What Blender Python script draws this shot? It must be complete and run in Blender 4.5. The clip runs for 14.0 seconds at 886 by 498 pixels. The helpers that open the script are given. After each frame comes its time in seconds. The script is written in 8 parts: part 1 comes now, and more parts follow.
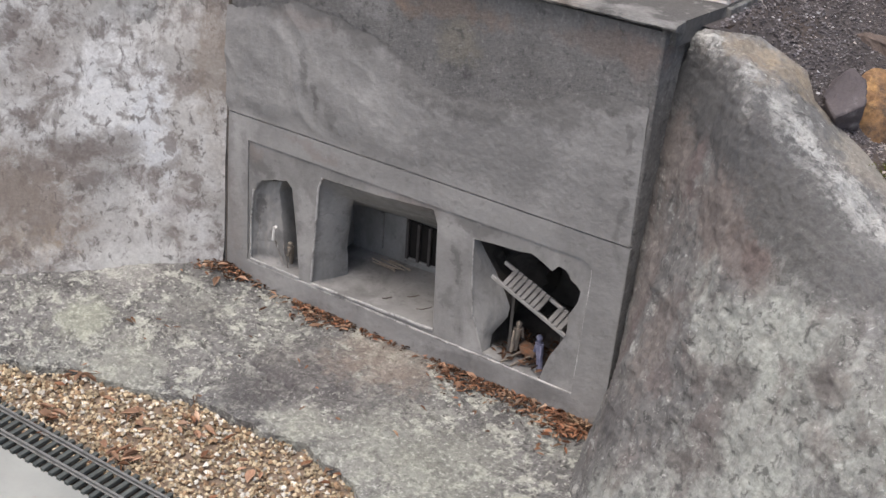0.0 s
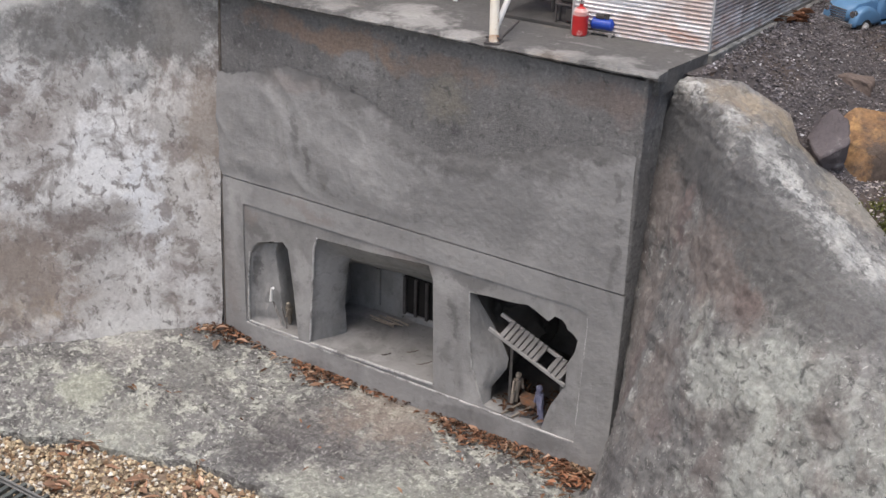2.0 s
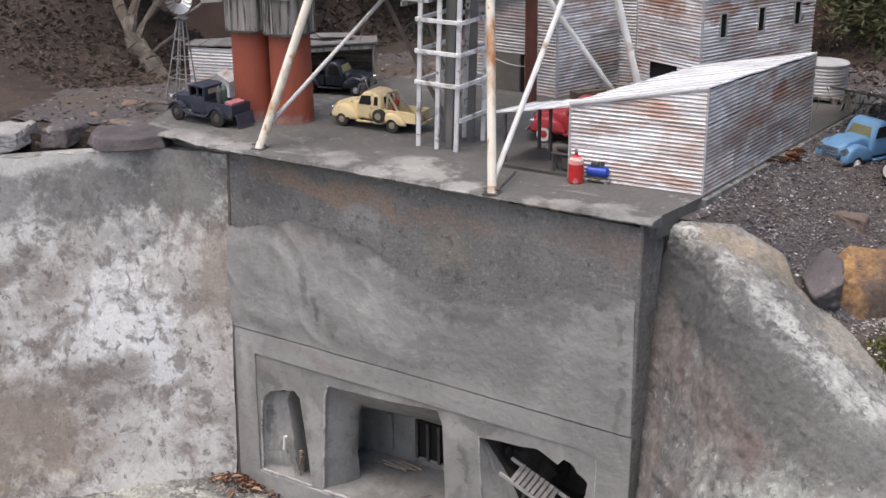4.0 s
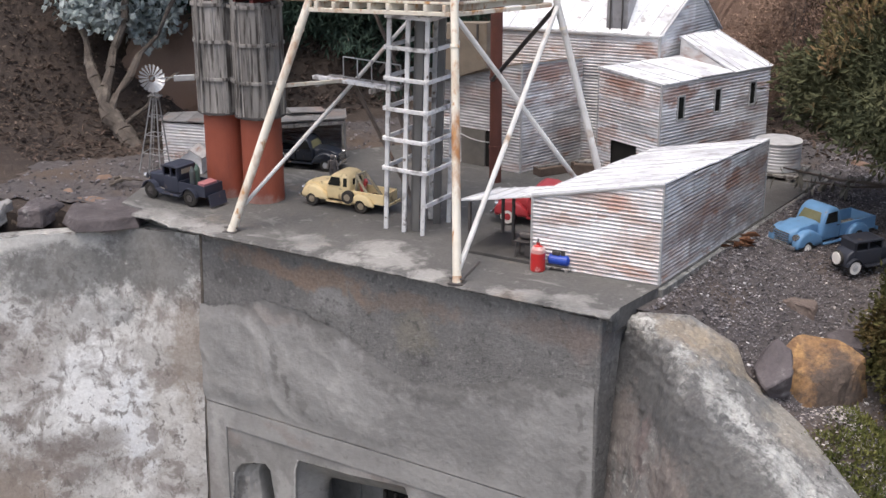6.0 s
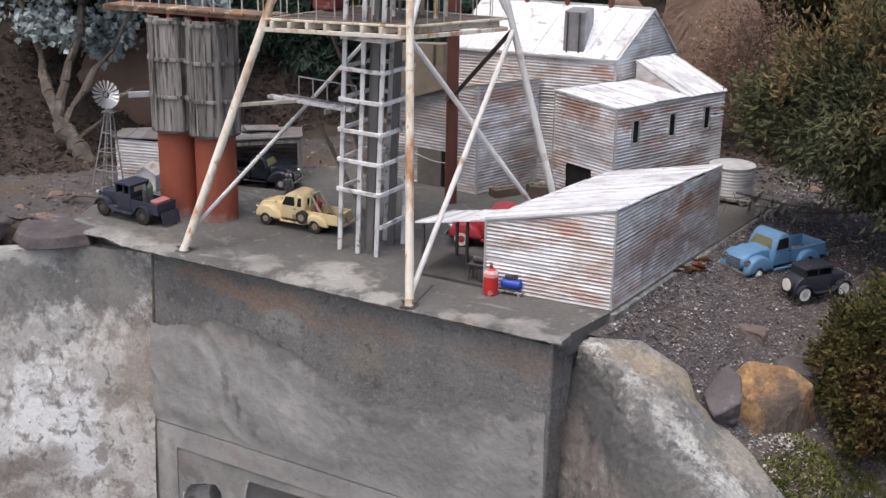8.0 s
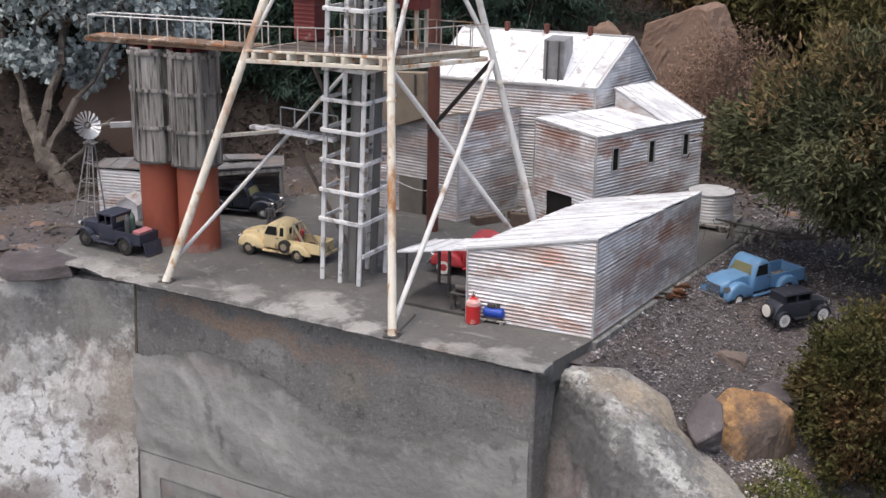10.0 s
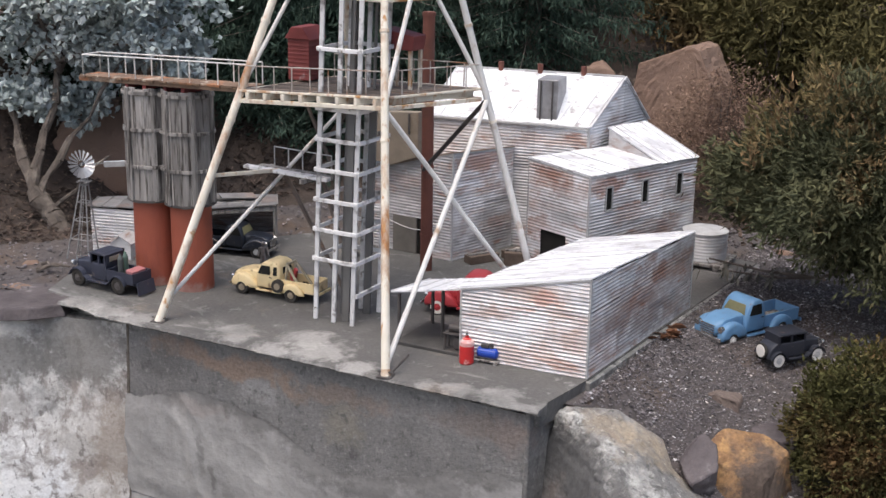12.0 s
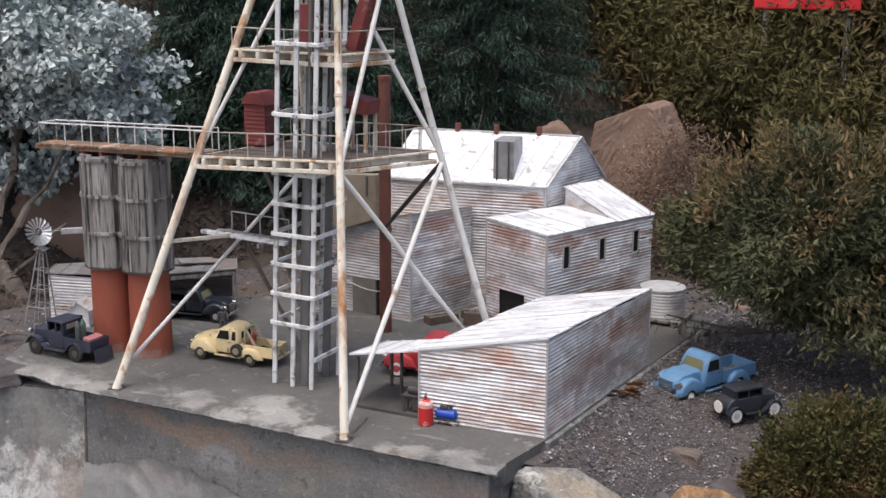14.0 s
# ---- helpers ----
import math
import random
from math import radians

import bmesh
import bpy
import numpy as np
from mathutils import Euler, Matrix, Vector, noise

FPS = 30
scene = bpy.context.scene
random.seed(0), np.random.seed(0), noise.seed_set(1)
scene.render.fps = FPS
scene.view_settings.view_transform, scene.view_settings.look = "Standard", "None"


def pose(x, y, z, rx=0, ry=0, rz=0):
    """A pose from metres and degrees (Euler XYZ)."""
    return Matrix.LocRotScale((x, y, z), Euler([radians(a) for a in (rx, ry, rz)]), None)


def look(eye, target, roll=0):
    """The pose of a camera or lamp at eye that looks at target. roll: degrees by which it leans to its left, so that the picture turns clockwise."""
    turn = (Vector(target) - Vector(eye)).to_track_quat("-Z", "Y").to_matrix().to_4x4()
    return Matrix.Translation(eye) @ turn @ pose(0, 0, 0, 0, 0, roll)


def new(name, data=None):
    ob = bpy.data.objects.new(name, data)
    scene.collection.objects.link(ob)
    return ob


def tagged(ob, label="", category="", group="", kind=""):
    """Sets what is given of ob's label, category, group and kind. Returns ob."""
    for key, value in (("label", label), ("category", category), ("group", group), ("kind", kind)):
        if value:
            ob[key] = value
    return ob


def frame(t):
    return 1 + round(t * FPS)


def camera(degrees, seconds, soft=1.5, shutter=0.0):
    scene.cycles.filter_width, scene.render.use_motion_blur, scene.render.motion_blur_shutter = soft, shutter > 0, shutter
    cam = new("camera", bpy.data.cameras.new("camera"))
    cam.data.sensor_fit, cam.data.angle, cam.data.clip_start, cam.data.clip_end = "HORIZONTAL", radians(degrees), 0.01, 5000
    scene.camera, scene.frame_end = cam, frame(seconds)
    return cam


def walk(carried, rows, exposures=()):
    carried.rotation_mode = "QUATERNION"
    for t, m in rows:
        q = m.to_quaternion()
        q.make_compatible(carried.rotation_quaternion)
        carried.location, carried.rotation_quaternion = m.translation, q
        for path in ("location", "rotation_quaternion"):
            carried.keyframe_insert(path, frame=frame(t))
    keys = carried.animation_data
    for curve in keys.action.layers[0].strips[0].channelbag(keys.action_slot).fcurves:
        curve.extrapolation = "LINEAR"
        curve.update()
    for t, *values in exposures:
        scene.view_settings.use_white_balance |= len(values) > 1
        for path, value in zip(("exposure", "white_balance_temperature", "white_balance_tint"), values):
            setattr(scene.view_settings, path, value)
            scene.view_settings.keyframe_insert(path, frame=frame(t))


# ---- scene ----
cam = camera(38.87, 14.0)
PATH = [
    (0.0, pose(0.763, -1.912, 0.629, 61.83, -3.80, 33.69)),
    (0.5, pose(0.765, -1.912, 0.629, 62.17, -3.48, 33.49)),
    (1.0, pose(0.767, -1.915, 0.632, 62.67, -2.65, 33.25)),
    (1.5, pose(0.771, -1.916, 0.639, 63.19, -2.06, 33.02)),
    (2.0, pose(0.780, -1.913, 0.648, 64.11, -1.59, 32.69)),
    (2.5, pose(0.791, -1.902, 0.655, 65.06, -0.73, 32.29)),
    (3.0, pose(0.799, -1.895, 0.670, 65.95, 0.14, 32.18)),
    (3.5, pose(0.813, -1.898, 0.688, 67.49, 0.52, 32.64)),
    (4.0, pose(0.826, -1.907, 0.706, 69.76, 0.51, 33.13)),
    (4.2, pose(0.832, -1.910, 0.709, 70.55, 0.47, 33.26)),
    (6.3, pose(0.856, -1.930, 0.876, 70.51, -0.09, 31.50)),
    (6.5, pose(0.861, -1.929, 0.878, 70.56, -0.25, 31.28)),
    (7.0, pose(0.866, -1.918, 0.883, 70.77, -0.73, 30.79)),
    (7.5, pose(0.863, -1.914, 0.881, 71.07, -1.08, 30.64)),
    (8.0, pose(0.859, -1.912, 0.885, 70.99, -1.06, 30.38)),
    (10.5, pose(0.861, -1.920, 0.906, 72.37, -1.01, 29.30)),
    (11.0, pose(0.856, -1.918, 0.902, 72.75, -1.05, 29.14)),
    (11.5, pose(0.857, -1.915, 0.906, 73.05, -0.79, 29.00)),
    (12.0, pose(0.860, -1.913, 0.911, 73.61, -1.03, 29.22)),
    (12.5, pose(0.870, -1.923, 0.924, 74.62, -0.35, 28.76)),
    (13.0, pose(0.882, -1.926, 0.931, 75.62, -0.18, 28.18)),
    (13.5, pose(0.885, -1.919, 0.930, 76.04, -0.05, 27.73)),
    (14.0, pose(0.884, -1.910, 0.922, 76.26, -0.44, 27.56)),
]
EXPOSURES = [(0.0, 0.53, 6620, 11.5), (2.5, 0.55, 6620, 11.5), (4.0, 0.68, 6620, 11.5), (6.5, 0.70, 6620, 11.5), (8.0, 0.58, 6620, 11.5), (10.5, 0.64, 6620, 11.5), (13.0, 0.70, 6620, 11.5), (14.0, 0.62, 6620, 11.5)]
walk(cam, PATH, EXPOSURES)

# ---- light ----
world = bpy.data.worlds.new("overcast")
scene.world = world
world.use_nodes = True
wn = world.node_tree
sky = wn.nodes.new("ShaderNodeTexSky")
sky.sky_type, sky.sun_disc = "NISHITA", False
sky.sun_elevation, sky.sun_rotation = radians(62), radians(200)
sky.dust_density, sky.ozone_density = 4.0, 1.0
wn.links.new(sky.outputs[0], wn.nodes["Background"].inputs[0])
wn.nodes["Background"].inputs[1].default_value = 0.13
sun = new("sun", bpy.data.lights.new("sun", "SUN"))
sun.data.energy, sun.data.angle, sun.data.color = 1.55, radians(35), (1.0, 0.97, 0.93)
sun.matrix_world = look((0.8, -1.0, 6.0), (0, 0, 0))

# ---- helpers of this scene ----
U = 0.84  # plan units to metres
V = Vector


def thing(name, loc=(0, 0, 0), rz=0.0, label="", category="", group="", kind=""):
    ob = new(name)
    ob.empty_display_size = 0.02
    ob.matrix_world = pose(loc[0] * U, loc[1] * U, loc[2] * U, 0, 0, rz)
    return tagged(ob, label, category, group, kind)


def link_mesh(name, me, material, parent=None, label="", smooth=False):
    ob = new(name, me)
    if material:
        me.materials.append(material)
    if smooth:
        me.shade_smooth()
        me.set_sharp_from_angle(angle=radians(48))
    if parent:
        ob.parent = parent
    return tagged(ob, label)


def part(name, bm, material, parent=None, label="", smooth=False, world=False):
    """One mesh object from a bmesh in plan units; world: its points are plan points, not the parent's own."""
    off = parent.location / U if (world and parent) else V((0, 0, 0))
    for v in bm.verts:
        v.co = (v.co - off) * U
    me = bpy.data.meshes.new(name)
    bmesh.ops.recalc_face_normals(bm, faces=bm.faces[:])
    bm.to_mesh(me)
    bm.free()
    return link_mesh(name, me, material, parent, label, smooth)


def cloud(name, verts, faces, material, parent=None, label="", smooth=False):
    me = bpy.data.meshes.new(name)
    me.from_pydata((np.asarray(verts) * U).tolist(), [], faces)
    me.update()
    return link_mesh(name, me, material, parent, label, smooth)


def B():
    return bmesh.new()


def box(bm, c, s, r=(0, 0, 0), bev=0.0):
    vs = bmesh.ops.create_cube(bm, size=1.0, matrix=pose(*c, *r) @ Matrix.Diagonal((*s, 1)))["verts"]
    if bev:
        es = list({e for v in vs for e in v.link_edges})
        bmesh.ops.bevel(bm, geom=es, offset=bev, segments=2, affect="EDGES", profile=0.5)
    return bm


def rod(bm, a, b, r0, r1=None, seg=8, caps=True):
    a, b = V(a), V(b)
    d = b - a
    m = Matrix.Translation((a + b) / 2) @ d.to_track_quat("Z", "Y").to_matrix().to_4x4()
    bmesh.ops.create_cone(bm, cap_ends=caps, segments=seg, radius1=r0, radius2=r0 if r1 is None else r1, depth=d.length, matrix=m)
    return bm


def beam(bm, a, b, w, h, bev=0.0):
    a, b = V(a), V(b)
    d = b - a
    m = Matrix.Translation((a + b) / 2) @ d.to_track_quat("X", "Z").to_matrix().to_4x4()
    vs = bmesh.ops.create_cube(bm, size=1.0, matrix=m @ Matrix.Diagonal((d.length, w, h, 1)))["verts"]
    if bev:
        bmesh.ops.bevel(bm, geom=list({e for v in vs for e in v.link_edges}), offset=bev, segments=1, affect="EDGES")
    return bm


def prism(bm, prof, y0, y1, bev=0.0, taper=None):
    """A side outline of (x, z) points carried from y0 to y1; taper(x, z) scales y."""
    va = [bm.verts.new((x, y0, z)) for x, z in prof]
    vb = [bm.verts.new((x, y1, z)) for x, z in prof]
    fs = [bm.faces.new(va), bm.faces.new(vb[::-1])]
    n = len(prof)
    for i in range(n):
        fs.append(bm.faces.new((va[i], vb[i], vb[(i + 1) % n], va[(i + 1) % n])))
    if bev:
        es = list({e for f in fs[:2] for e in f.edges})
        bmesh.ops.bevel(bm, geom=es, offset=bev, segments=3, affect="EDGES", profile=0.5)
    if taper:
        for v in bm.verts:
            v.co.y *= taper(v.co.x, v.co.z)
    return bm


def plate(outline, holes, y0, y1):
    """A plate in x and z with holes, from the depth y0 to y1."""
    bm = B()
    edges = []
    for loop in [outline, *holes]:
        vs = [bm.verts.new((x, y0, z)) for x, z in loop]
        edges += [bm.edges.new((vs[i], vs[(i + 1) % len(vs)])) for i in range(len(vs))]
    bmesh.ops.triangle_fill(bm, use_beauty=True, use_dissolve=False, edges=edges)
    ex = bmesh.ops.extrude_face_region(bm, geom=bm.faces[:])
    for v in ex["geom"]:
        if isinstance(v, bmesh.types.BMVert):
            v.co.y += y1 - y0
    return bm


def grid_mesh(nu, nv, fn):
    """A sheet of nu x nv points, fn(u, v) -> point, u and v from 0 to 1."""
    bm = B()
    vs = [[bm.verts.new(fn(i / (nu - 1), j / (nv - 1))) for j in range(nv)] for i in range(nu)]
    for i in range(nu - 1):
        for j in range(nv - 1):
            bm.faces.new((vs[i][j], vs[i + 1][j], vs[i + 1][j + 1], vs[i][j + 1]))
    return bm


def fbm(x, y, z=0.0, s=1.0):
    return noise.fractal(V((x * s, y * s, z * s)), 0.7, 2.0, 5)


def along(pts, u):
    """The point at the share u of a polyline."""
    ls = [0.0]
    for a, b in zip(pts, pts[1:]):
        ls.append(ls[-1] + (V(b) - V(a)).length)
    d = u * ls[-1]
    for i in range(len(pts) - 1):
        if d <= ls[i + 1] or i == len(pts) - 2:
            return V(pts[i]).lerp(V(pts[i + 1]), (d - ls[i]) / max(ls[i + 1] - ls[i], 1e-9))


# ---- materials ----
def mat(name, c1, c2, scale=12.0, rough=0.85, metal=0.0, bump=0.25, bscale=180.0, c3=None, s3=4.0, t3=0.55, w3=0.05, c4=None, s4=30.0, t4=0.62,
        w4=0.04, rnd=0.0, island=0.0, coat=0.0, dist=0.004, stretch=(1, 1, 1), spec=0.4, layers=(), spots=(), org=(0, 0, 0), late_spots=(), grit=0.0, gscale=150.0, cracks=None, relief=None):
    """spots: marks (colour, place in plan units, spread along, spread up, strength) for dirt, wear and some painted-in
    shade; org: the plan place of the thing that carries them.
    """
    m = bpy.data.materials.new(name)
    m.use_nodes = True
    nt = m.node_tree
    N, L = nt.nodes.new, nt.links.new
    bsdf = nt.nodes["Principled BSDF"]
    bsdf.inputs["Roughness"].default_value, bsdf.inputs["Metallic"].default_value = rough, metal
    bsdf.inputs["Specular IOR Level"].default_value = spec
    bsdf.inputs["Coat Weight"].default_value = coat
    tc, mp = N("ShaderNodeTexCoord"), N("ShaderNodeMapping")
    mp.inputs["Scale"].default_value = stretch
    L(tc.outputs["Object"], mp.inputs["Vector"])
    vec = mp.outputs["Vector"]
    info = N("ShaderNodeObjectInfo")
    if rnd and not spots:
        add, mul = N("ShaderNodeVectorMath"), N("ShaderNodeVectorMath")
        mul.operation = "SCALE"
        mul.inputs[0].default_value = (37, 19, 53)
        L(info.outputs["Random"], mul.inputs["Scale"])
        L(vec, add.inputs[0]), L(mul.outputs[0], add.inputs[1])
        vec = add.outputs[0]

    def noisy(s, detail=8.0, rg=0.6):
        n = N("ShaderNodeTexNoise")
        n.inputs["Scale"].default_value, n.inputs["Detail"].default_value, n.inputs["Roughness"].default_value = s, detail, rg
        L(vec, n.inputs["Vector"])
        return n.outputs["Fac"]

    def mapped(fac, lo, hi):
        r = N("ShaderNodeMapRange")
        r.inputs["From Min"].default_value, r.inputs["From Max"].default_value = lo, hi
        L(fac, r.inputs["Value"])
        return r.outputs[0]

    def mixed(fac, a, b):
        x = N("ShaderNodeMix")
        x.data_type = "RGBA"
        L(fac, x.inputs["Factor"])
        for sock, c in ((x.inputs["A"], a), (x.inputs["B"], b)):
            if isinstance(c, tuple):
                sock.default_value = (*c, 1)
            else:
                L(c, sock)
        return x.outputs["Result"]

    col = mixed(mapped(noisy(scale), 0.3, 0.7), c1, c2)
    if c3:
        col = mixed(mapped(noisy(s3), t3 - w3, t3 + w3), col, c3)
    if c4:
        col = mixed(mapped(noisy(s4), t4 - w4, t4 + w4), col, c4)
    if spots or late_spots or cracks:
        wn1, wsub, wsc = N("ShaderNodeTexNoise"), N("ShaderNodeVectorMath"), N("ShaderNodeVectorMath")
        wn1.inputs["Scale"].default_value, wn1.inputs["Detail"].default_value, wn1.inputs["Roughness"].default_value = 9.0, 9.0, 0.68
        L(vec, wn1.inputs["Vector"])
        wsub.operation, wsc.operation = "SUBTRACT", "MULTIPLY_ADD"
        L(wn1.outputs["Color"], wsub.inputs[0])
        wsub.inputs[1].default_value = (0.5, 0.5, 0.5)
        L(wsub.outputs[0], wsc.inputs[0])
        wsc.inputs[1].default_value = (0.13, 0.13, 0.13)
        L(vec, wsc.inputs[2])
        warp = wsc.outputs[0]
        edge = noisy(34.0, 8.0, 0.75)
    def spotted(col, items):
        for c, at, ra, rz, op in items:
            sm, ln, ed = N("ShaderNodeMapping"), N("ShaderNodeVectorMath"), N("ShaderNodeMath")
            r3 = (ra * U, ra * U, rz * U)
            sm.inputs["Scale"].default_value = [1 / r for r in r3]
            sm.inputs["Location"].default_value = [-(a - o) * U / r for a, o, r in zip(at, org, r3)]
            L(warp, sm.inputs["Vector"])
            ln.operation = "LENGTH"
            L(sm.outputs[0], ln.inputs[0])
            ed.operation = "MULTIPLY_ADD"
            L(edge, ed.inputs[0])
            ed.inputs[1].default_value = 2.4
            L(ln.outputs["Value"], ed.inputs[2])
            k = mapped(ed.outputs[0], 2.45, 1.85)
            k.node.inputs["To Max"].default_value = op
            col = mixed(k, col, c)
        return col

    col = spotted(col, spots)
    for c, sc, th, wd, st, op, zs, z0 in layers:
        sm = N("ShaderNodeMapping")
        sm.inputs["Scale"].default_value = st
        L(vec, sm.inputs["Vector"])
        n = N("ShaderNodeTexNoise")
        n.inputs["Scale"].default_value, n.inputs["Detail"].default_value, n.inputs["Roughness"].default_value = sc, 9.0, 0.66
        n.inputs["Distortion"].default_value = 0.4
        L(sm.outputs[0], n.inputs["Vector"])
        fac = n.outputs["Fac"]
        if zs:
            sep, ma = N("ShaderNodeSeparateXYZ"), N("ShaderNodeMath")
            L(vec, sep.inputs[0])
            ma.operation = "MULTIPLY_ADD"
            L(sep.outputs["Z"], ma.inputs[0])
            ma.inputs[1].default_value, ma.inputs[2].default_value = zs, -zs * z0
            ad = N("ShaderNodeMath")
            L(ma.outputs[0], ad.inputs[0]), L(fac, ad.inputs[1])
            fac = ad.outputs[0]
        k = mapped(fac, th - wd, th + wd)
        k.node.inputs["To Max"].default_value = op
        col = mixed(k, col, c)
    col = spotted(col, late_spots)
    crack_h = None
    if cracks:
        csc, cw, cop, ccol = cracks
        vo = N("ShaderNodeTexVoronoi")
        vo.feature = "DISTANCE_TO_EDGE"
        vo.inputs["Scale"].default_value = csc
        L(warp, vo.inputs["Vector"])
        line, gate, both = mapped(vo.outputs["Distance"], cw, 0.0), mapped(noisy(csc * 1.3, 3.0), 0.52, 0.60), N("ShaderNodeMath")
        both.operation = "MULTIPLY"
        L(line, both.inputs[0]), L(gate, both.inputs[1])
        k = mapped(both.outputs[0], 0, 1)
        k.node.inputs["To Max"].default_value = cop
        col = mixed(k, col, ccol)
        crack_h = both.outputs[0]
    if grit:
        hv = N("ShaderNodeHueSaturation")
        g = mapped(noisy(gscale, 3.0, 0.75), 0.32, 0.68)
        g.node.inputs["To Min"].default_value, g.node.inputs["To Max"].default_value = 1 - grit, 1 + grit
        L(g, hv.inputs["Value"]), L(col, hv.inputs["Color"])
        col = hv.outputs["Color"]
    for on, sock in ((rnd, info.outputs["Random"]), (island, None)):
        if on:
            if sock is None:
                sock = N("ShaderNodeNewGeometry").outputs["Random Per Island"]
            hv = N("ShaderNodeHueSaturation")
            L(mapped(sock, 0, 1), hv.inputs["Value"])
            hv.inputs["Value"].links[0].from_node.inputs["To Min"].default_value = 1 - on
            hv.inputs["Value"].links[0].from_node.inputs["To Max"].default_value = 1 + on
            L(col, hv.inputs["Color"])
            col = hv.outputs["Color"]
    L(col, bsdf.inputs["Base Color"])
    if bump:
        bp = N("ShaderNodeBump")
        bp.inputs["Strength"].default_value, bp.inputs["Distance"].default_value = bump, dist
        L(noisy(bscale, 6.0, 0.7), bp.inputs["Height"])
        last = bp
        if relief:
            b2 = N("ShaderNodeBump")
            b2.inputs["Strength"].default_value, b2.inputs["Distance"].default_value = 1.0, relief[1]
            L(noisy(relief[0], 5.0, 0.6), b2.inputs["Height"])
            L(b2.outputs[0], last.inputs["Normal"])
            last = b2
        if crack_h:
            b3 = N("ShaderNodeBump")
            b3.invert = True
            b3.inputs["Strength"].default_value, b3.inputs["Distance"].default_value = 1.0, 0.004
            L(crack_h, b3.inputs["Height"])
            L(b3.outputs[0], last.inputs["Normal"])
        L(bp.outputs[0], bsdf.inputs["Normal"])
    return m


# a layer: colour, scale, threshold, softness, stretch, strength, rise with height, height
FW, LW, RW = (-0.6, 0.0, -0.98), (-1.4, -0.2, -1.0), (0.3, -0.2, -1.0)
DARK, BROWN, PALE = (0.10, 0.097, 0.094), (0.215, 0.17, 0.15), (0.44, 0.435, 0.425)
concrete = mat("cast_concrete", (0.225, 0.222, 0.218), (0.315, 0.312, 0.305), 3.5, 0.9, bump=0.3, bscale=60, dist=0.003, grit=0.045, gscale=90, relief=(7, 0.012), org=FW, layers=(
    ((0.34, 0.335, 0.325), 6, 0.56, 0.10, (1, 1, 0.6), 0.5, 0, 0), ((0.14, 0.138, 0.135), 4.5, 0.57, 0.10, (1, 1, 0.5), 0.45, 0, 0), ((0.38, 0.375, 0.365), 30, 0.64, 0.06, (1, 1, 0.7), 0.3, 0, 0), ((0.12, 0.115, 0.112), 48, 0.63, 0.05, (1, 1, 1), 0.35, 0, 0)), spots=(
    (PALE, (-0.98, 0, -0.30), 0.12, 0.07, 0.55), (PALE, (-0.78, 0, -0.33), 0.12, 0.06, 0.5), (PALE, (-1.05, 0, -0.42), 0.12, 0.05, 0.35), (BROWN, (-0.93, 0, -0.21), 0.09, 0.025, 0.4), (PALE, (-0.20, 0, -0.37), 0.05, 0.10, 0.25), (PALE, (-0.66, 0, -0.42), 0.07, 0.06, 0.3),
    (PALE, (-1.13, 0, -0.55), 0.05, 0.08, 0.4), (BROWN, (-0.89, 0, -0.545), 0.08, 0.022, 0.5), (BROWN, (-1.165, 0, -0.80), 0.03, 0.12, 0.35), (PALE, (-0.95, 0, -0.96), 0.15, 0.03, 0.35), (DARK, (-0.30, 0, -0.97), 0.2, 0.03, 0.4), (DARK, (-1.13, 0, -0.60), 0.02, 0.04, 0.4)), late_spots=(
    # first three marks paint the shade of the plaster creases
    (DARK, (-0.93, 0, -0.32), 0.014, 0.06, 0.5), (DARK, (-0.89, 0, -0.39), 0.014, 0.05, 0.5), (DARK, (-0.83, 0, -0.43), 0.02, 0.03, 0.35), (DARK, (-0.33, 0, -0.235), 0.09, 0.035, 0.5), (DARK, (-0.20, 0, -0.19), 0.09, 0.03, 0.55), (DARK, (-0.62, 0, -0.235), 0.07, 0.03, 0.5),
    (DARK, (-0.045, 0, -0.30), 0.012, 0.24, 0.45), (BROWN, (-0.06, 0, -0.13), 0.03, 0.03, 0.4), (PALE, (-1.15, 0, -0.65), 0.03, 0.12, 0.4), (DARK, (-1.05, 0, -0.20), 0.08, 0.03, 0.35), (DARK, (-0.90, 0, -0.175), 0.12, 0.028, 0.45), (DARK, (-0.74, 0, -0.195), 0.10, 0.035, 0.5), (DARK, (-0.56, 0, -0.285), 0.11, 0.045, 0.55), (DARK, (-0.42, 0, -0.285), 0.11, 0.05, 0.55),
    (DARK, (-0.26, 0, -0.24), 0.12, 0.05, 0.5), (DARK, (-0.10, 0, -0.17), 0.10, 0.03, 0.5), ((0.15, 0.148, 0.146), (-0.36, 0, -0.38), 0.20, 0.10, 0.4)))
